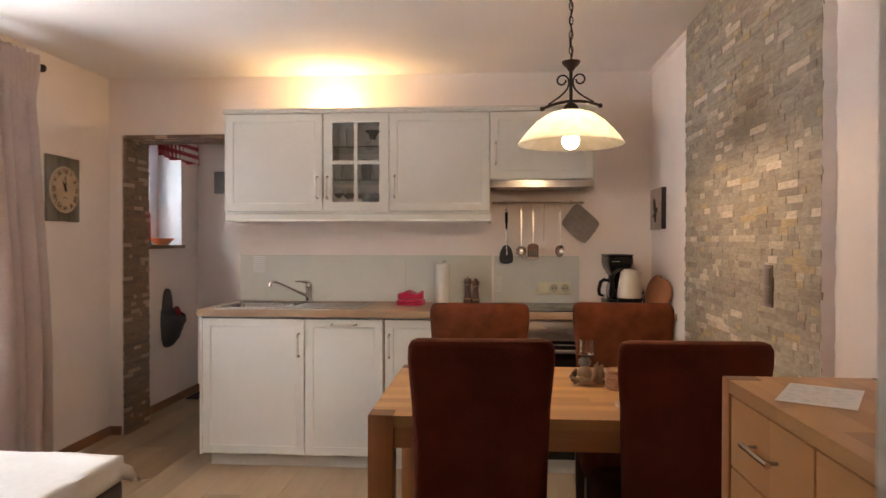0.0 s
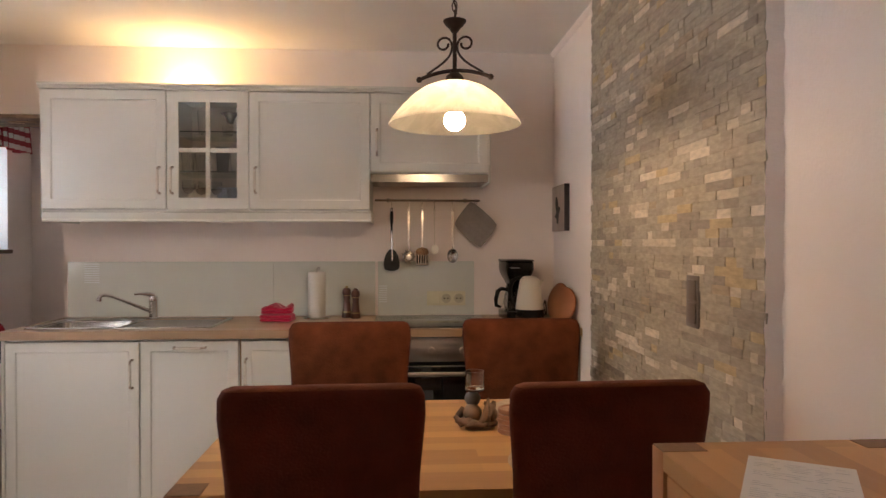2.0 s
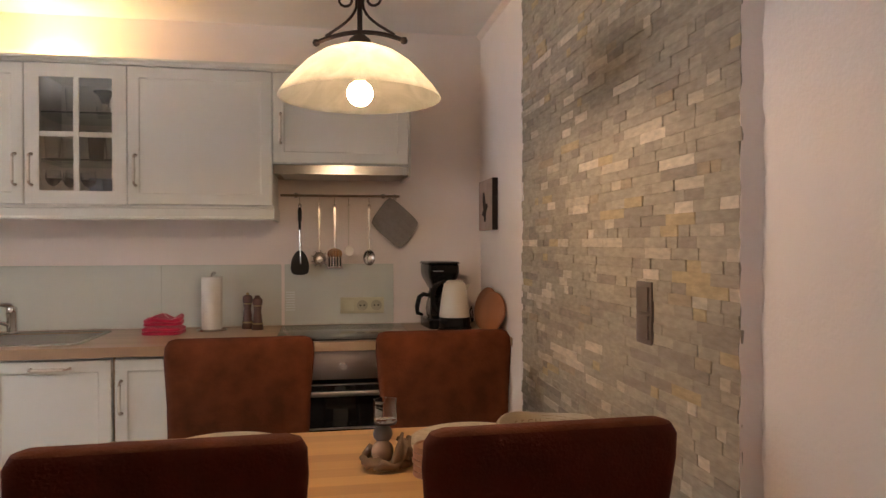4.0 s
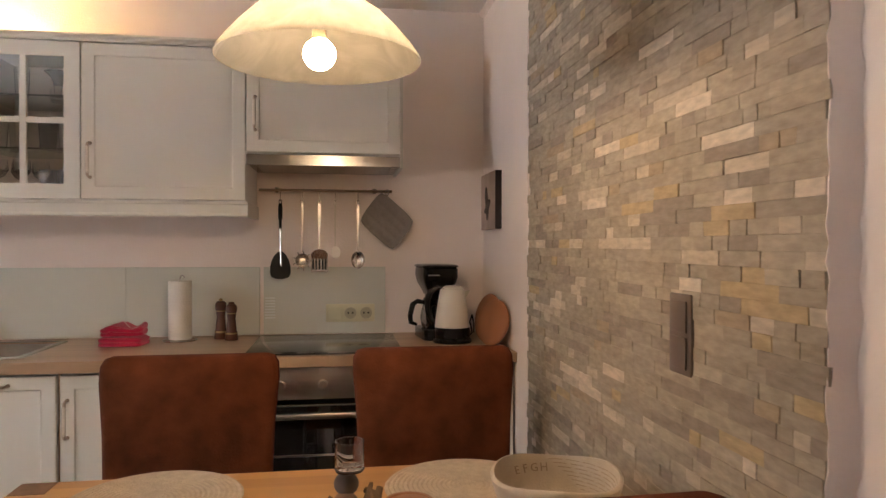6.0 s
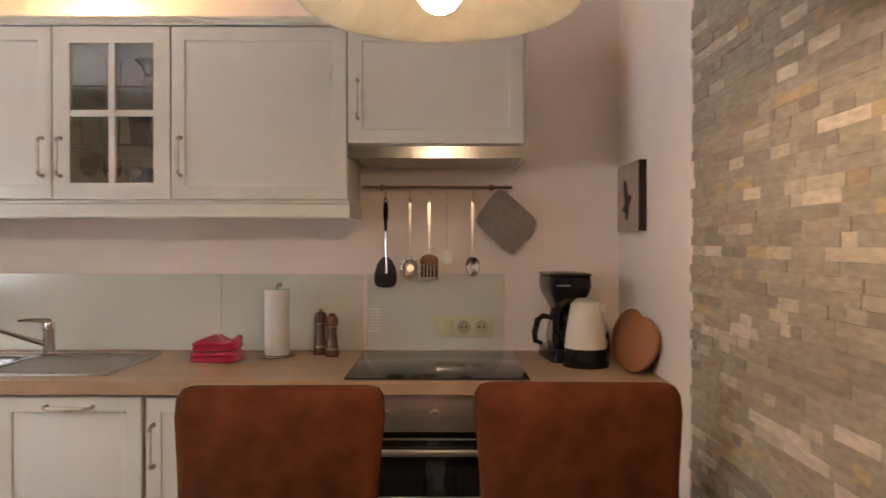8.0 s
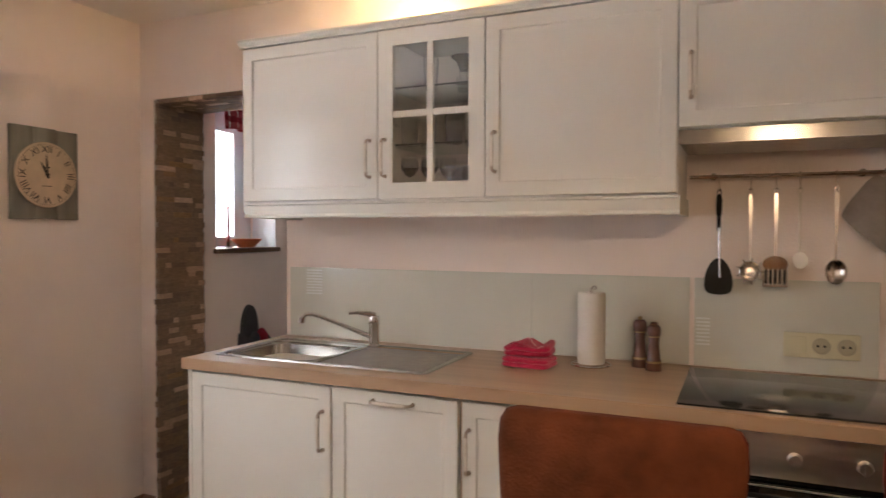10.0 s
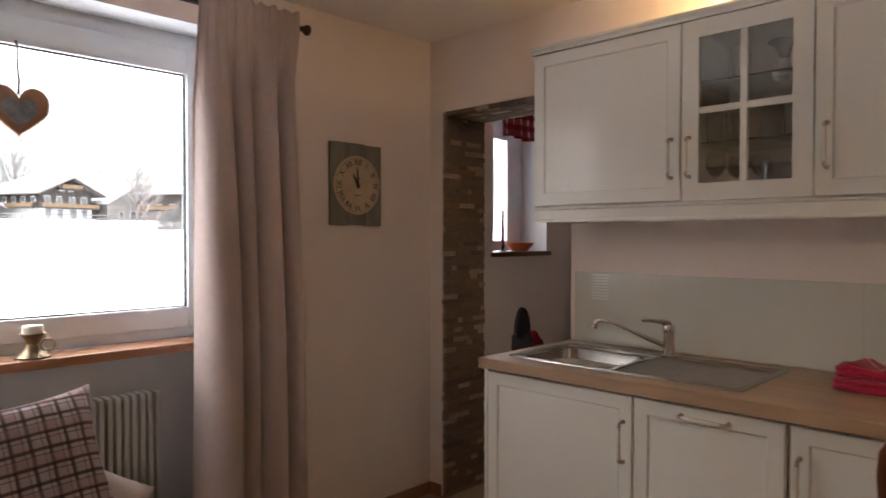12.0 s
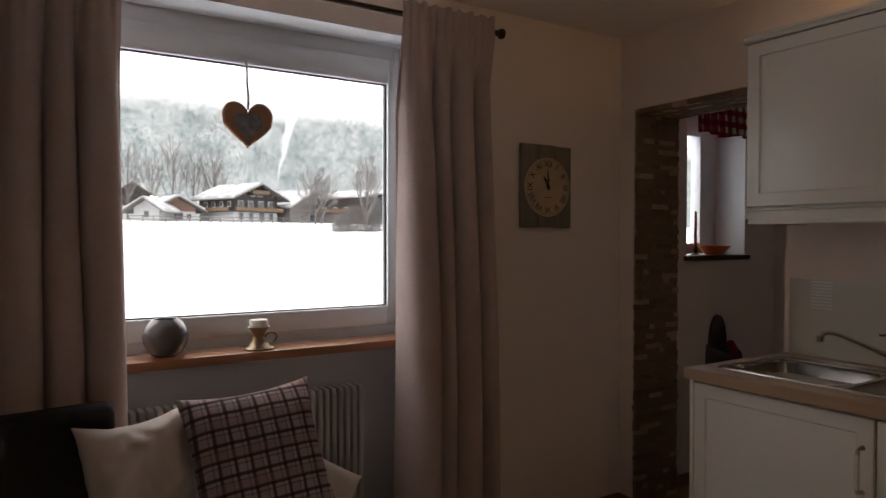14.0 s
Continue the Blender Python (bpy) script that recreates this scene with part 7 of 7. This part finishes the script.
def shrub(at, height, width, seed, label):
    """A bare thicket: stems from the ground and a ragged mass of short twigs."""
    r = random.Random(seed)
    t = thing("shrub", label, "shrub", at, group="shrubs by the field")
    for nm, count, ma in (("stems", 26, bark), ("twigs", int(width * height * 260), thicket)):
        verts, faces = [], []
        for k in range(count):
            a, q = r.uniform(0, math.tau), r.random()
            d = Vector((math.cos(a), math.sin(a), 0))
            if nm == "stems":
                p0, p1, wide = d * 0.2 * q + Vector((0, 0, -0.6)), d * width * 0.40 * q + Vector((0, 0, height * r.uniform(0.5, 0.85))), 0.022
            else:
                ragged = 0.75 + 0.5 * noise.noise(Vector((math.cos(a) * 2.2, math.sin(a) * 2.2, q * 4 + seed)))
                p0 = d * width / 2 * ragged * math.sqrt(r.random()) * (1 - q ** 2.6) ** 0.5 + Vector((0, 0, height * q * (0.8 + 0.3 * ragged) - 0.1))
                p1, wide = p0 + Vector((r.uniform(-0.5, 0.5), r.uniform(-0.5, 0.5), r.uniform(0.05, 0.8))) * r.uniform(0.3, 0.8), 0.016
            s = (p1 - p0).cross(Vector((r.uniform(-1, 1), r.uniform(-1, 1), 0.2))).normalized() * wide
            o = len(verts)
            verts += [tuple(p0 - s), tuple(p0 + s), tuple(p1 + s * 0.3), tuple(p1 - s * 0.3)]
            faces.append((o, o + 1, o + 2, o + 3))
        me = bpy.data.meshes.new(nm)
        me.from_pydata(verts, [], faces)
        me.materials.append(ma)
        new(nm, me).parent = t


for x, y, z, hh, ww in ((-69.5, 28.2, 1.9, 1.4, 2.2), (-70, 29.4, 1.9, 2.3, 2.8), (-70.5, 30.9, 1.9, 3.0, 3.0), (-70, 32.3, 1.9, 3.3, 3.2), (-71, 34.0, 1.9, 3.8, 3.4)):
    shrub((x, y, z), hh, ww, int(y * 10), "dark leafless thicket at the edge of the snowy field")

# field fence
fn = thing("field_fence", "low weathered wooden fence along the snowy field", "fence", (-93, 0, 3.25))
rail_wood = mat("weathered_fence_wood", (0.10, 0.095, 0.09), 0.9, var=0.3, scale=2)
rf_ = random.Random(31)
for k in range(19):
    yk = 10 + k * 1.42 + rf_.uniform(-0.2, 0.2)
    part("post", rbox(-0.05, 0.05, yk - 0.05, yk + 0.05, -0.7, rf_.uniform(0.8, 1.05), 0), rail_wood, fn, smooth=0)
for z in (0.45, 0.85):
    part("fence_rail", rbox(-0.08, -0.051, 9.7, 36.5, z - 0.05, z + 0.05, 0), rail_wood, fn, smooth=0)

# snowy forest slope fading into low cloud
slope = bpy.data.materials.new("hazy_snow_forest")
slope.use_nodes = True
mn = slope.node_tree.nodes
ml = slope.node_tree.links


def calc(op, a, b=0.0, c=0.0):
    m = mn.new("ShaderNodeMath")
    m.operation = op
    for i, v in enumerate((a, b, c)):
        if isinstance(v, (int, float)):
            m.inputs[i].default_value = v
        else:
            ml.new(v, m.inputs[i])
    return m.outputs[0]


def slope_noise(scale, detail, rough=0.5):
    t = mn.new("ShaderNodeTexNoise")
    t.inputs["Scale"].default_value, t.inputs["Detail"].default_value, t.inputs["Roughness"].default_value = scale, detail, rough
    ml.new(mp.outputs["Vector"], t.inputs["Vector"])
    return t.outputs["Fac"]


geo = mn.new("ShaderNodeNewGeometry")
sep = mn.new("ShaderNodeSeparateXYZ")
ml.new(geo.outputs["Position"], sep.inputs["Vector"])
away = calc("MULTIPLY", sep.outputs["X"], -1.0)
across, rise = calc("DIVIDE", sep.outputs["Y"], away), calc("DIVIDE", sep.outputs["Z"], away)
mp = mn.new("ShaderNodeCombineXYZ")
ml.new(across, mp.inputs["X"])
ml.new(calc("MULTIPLY", rise, 0.8), mp.inputs["Y"])
speck, clump, broad_ = slope_noise(190, 4, 0.75), slope_noise(62, 4, 0.6), slope_noise(13, 3)
tone_ = calc("ADD", calc("MULTIPLY", speck, 0.55), calc("ADD", calc("MULTIPLY", clump, 0.38), calc("MULTIPLY", broad_, 0.24)))
rp = mn.new("ShaderNodeValToRGB")
for e, (p, c) in zip(rp.color_ramp.elements, ((0.49, (0.105, 0.128, 0.130)), (0.70, (0.270, 0.285, 0.285)))):
    e.position, e.color = p, (*c, 1)
ml.new(tone_, rp.inputs["Fac"])
# a steep open gully with snow, leaning over, wider at the top
mid = calc("MULTIPLY_ADD", rise, 0.25, 0.3075)
wander = calc("MULTIPLY_ADD", clump, 0.016, -0.008)
off = calc("ABSOLUTE", calc("SUBTRACT", calc("ADD", across, wander), mid))
width_ = calc("MULTIPLY_ADD", rise, 0.085, -0.0075)
open_ = mn.new("ShaderNodeMapRange")
open_.inputs["From Min"].default_value, open_.inputs["From Max"].default_value = 0.0012, -0.0012
ml.new(calc("SUBTRACT", off, width_), open_.inputs["Value"])
snowy = mn.new("ShaderNodeMix")
snowy.data_type = "RGBA"
snowy.inputs["B"].default_value = (0.33, 0.345, 0.35, 1)
ml.new(open_.outputs["Result"], snowy.inputs["Factor"])
ml.new(rp.outputs["Color"], snowy.inputs["A"])
ml.new(snowy.outputs["Result"], mn["Principled BSDF"].inputs["Base Color"])
mn["Principled BSDF"].inputs["Roughness"].default_value = 1
mn["Principled BSDF"].inputs["Specular IOR Level"].default_value = 0
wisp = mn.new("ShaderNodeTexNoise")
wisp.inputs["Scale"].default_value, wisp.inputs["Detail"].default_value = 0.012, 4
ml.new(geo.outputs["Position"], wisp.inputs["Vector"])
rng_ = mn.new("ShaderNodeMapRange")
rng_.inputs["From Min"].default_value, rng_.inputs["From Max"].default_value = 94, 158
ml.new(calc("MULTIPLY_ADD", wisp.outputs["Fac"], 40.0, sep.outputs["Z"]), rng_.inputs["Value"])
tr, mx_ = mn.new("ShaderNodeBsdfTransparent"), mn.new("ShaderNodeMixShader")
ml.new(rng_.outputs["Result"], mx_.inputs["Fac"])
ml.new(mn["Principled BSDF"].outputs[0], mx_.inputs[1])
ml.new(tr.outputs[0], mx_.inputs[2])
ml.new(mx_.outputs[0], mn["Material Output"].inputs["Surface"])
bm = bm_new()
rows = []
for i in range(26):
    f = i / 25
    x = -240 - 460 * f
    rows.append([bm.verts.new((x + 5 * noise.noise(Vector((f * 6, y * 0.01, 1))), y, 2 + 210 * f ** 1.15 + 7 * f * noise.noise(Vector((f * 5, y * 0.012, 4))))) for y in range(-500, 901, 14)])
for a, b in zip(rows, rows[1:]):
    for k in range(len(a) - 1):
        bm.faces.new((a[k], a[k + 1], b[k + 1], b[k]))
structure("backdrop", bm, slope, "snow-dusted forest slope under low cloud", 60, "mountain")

# ---- pieces: stone strips, floor planks ----
def clad(length, height, face, holder, single_zone, pieces=variants, rest=stone_rest):
    """Rows of strips on a face; face(u, z) gives the placing matrix; strips in single_zone are pieces of their own."""
    verts, faces = [], []
    singles = 0
    rows = int(height / ROW)
    for r in range(rows):
        u, z = -rng.uniform(0, 0.012), r * height / rows
        while u < length - 0.02:
            L = rng.choice(LENGTHS)
            if u + L > length - 0.03:
                L = min((k for k in LENGTHS), key=lambda k: abs(k - (length - u)))
            D = rng.choice(DEPTHS)
            k = rng.randrange(2)
            m = face(u, z) @ Matrix.Diagonal((1, 1, height / rows / ROW, 1))
            if single_zone(u, z) and singles < 300:
                st = new("stone", pieces[L, D, k])
                st.parent = holder
                st.matrix_basis = m
                singles += 1
            else:
                v, f = stone_verts(L, ROW, D, rng)
                o = len(verts)
                verts += [tuple(m @ Vector(p)) for p in v]
                faces += [tuple(i + o for i in q) for q in f]
            u += L
    me = bpy.data.meshes.new("stones")
    me.from_pydata(verts, [], faces)
    me.materials.append(rest)
    ob = new("stones", me)
    ob.parent = holder
    ob["kind"] = "stuff"
    return ob


SE0, SE1 = -2.275, -0.865
bm = bm_new()
box(bm, XE - 0.012, XE - 0.001, SE0 + 0.004, SE1 - 0.004, 0.0, ZC - 0.002)
stone_wall = structure("stone_cladding_1", bm, mortar, "grey-beige split stone strip cladding on the side wall", 0, "cladding")
clad(SE1 - SE0, ZC - 0.004, lambda u, z: Matrix.Translation((XE - 0.012, SE0 + u, z)), stone_wall, lambda u, z: 0.98 < z < 1.72 and u < 1.1)
# rough plaster edges beside the cladding, brushed up against the stones by hand
for n_, side, y_in, deep, wide in (("trim_2", -1, SE0 - 0.001, 0.0325, 0.018), ("trim_3", 1, SE1 + 0.009, 0.030, 0.010)):
    re_ = random.Random(11)
    rings = []
    for k in range(97):
        z = (ZC - 0.002) * k / 96
        w_, d_, i_ = wide + re_.uniform(-0.004, 0.004), deep + re_.uniform(-0.003, 0.002), re_.uniform(0, 0.003)
        rings.append([(XE - 0.0005, y_in, z), (XE - d_ * 0.9, y_in + side * i_, z), (XE - d_, y_in + side * (i_ + w_ * 0.35), z), (XE - d_ * 0.6, y_in + side * (i_ + w_ * 0.8), z), (XE - 0.0005, y_in + side * (i_ + w_ * 1.4), z)])
    structure(n_, ring_loft(bm_new(), rings), plaster, "plaster edge beside the stone cladding", 50)
# passage jamb and lintel are clad with the strips that have shade painted in
bm = bm_new()
box(bm, -0.859, -0.852, 0.003, 0.30, 0.0, 2.006)
stone_jamb = structure("stone_cladding_2", bm, mortar, "split stone strips lining the passage jamb, with shade in their colour", 0, "cladding")
clad(0.30, 1.995, lambda u, z: Matrix.Translation((-0.852, 0.300 - u, z)) @ pose(0, 0, 0, 0, 0, 180), stone_jamb, lambda u, z: 0.9 < z < 2.0, shaded_stones, shaded_rest)
bm = bm_new()
box(bm, -0.85, -0.07, 0.003, 0.30, 2.008, 2.0115)
stone_lintel = structure("stone_cladding_3", bm, mortar, "split stone strips under the passage lintel", 0, "cladding")
clad(0.76, 0.30, lambda u, z: Matrix.Translation((-0.83 + u, z, 2.008)) @ Matrix(((0, 1, 0, 0), (0, 0, 1, 0), (1, 0, 0, 0), (0, 0, 0, 1))), stone_lintel, lambda u, z: True, shaded_stones, shaded_rest)

# floor planks
PW = 0.192
plank_meshes = {}
for L in (0.45, 0.85, 1.28):
    me = bpy.data.meshes.new("plank")
    b2 = rbox(0.0005, PW - 0.0005, 0.0005, L - 0.0005, -0.011, 0, 0.0008, 1)
    b2.to_mesh(me)
    b2.free()
    me.materials.append(plank_wood)
    plank_meshes[L] = me
x = -1.20
while x < 2.75:
    y = -6.4 + rng.uniform(-0.9, 0)
    while y < YH:
        L = rng.choice((0.85, 1.28, 1.28))
        p = new("plank", plank_meshes[L])
        p.parent = floor
        p.location = (x - 0.002, y, 0)
        y += L
    x += PW
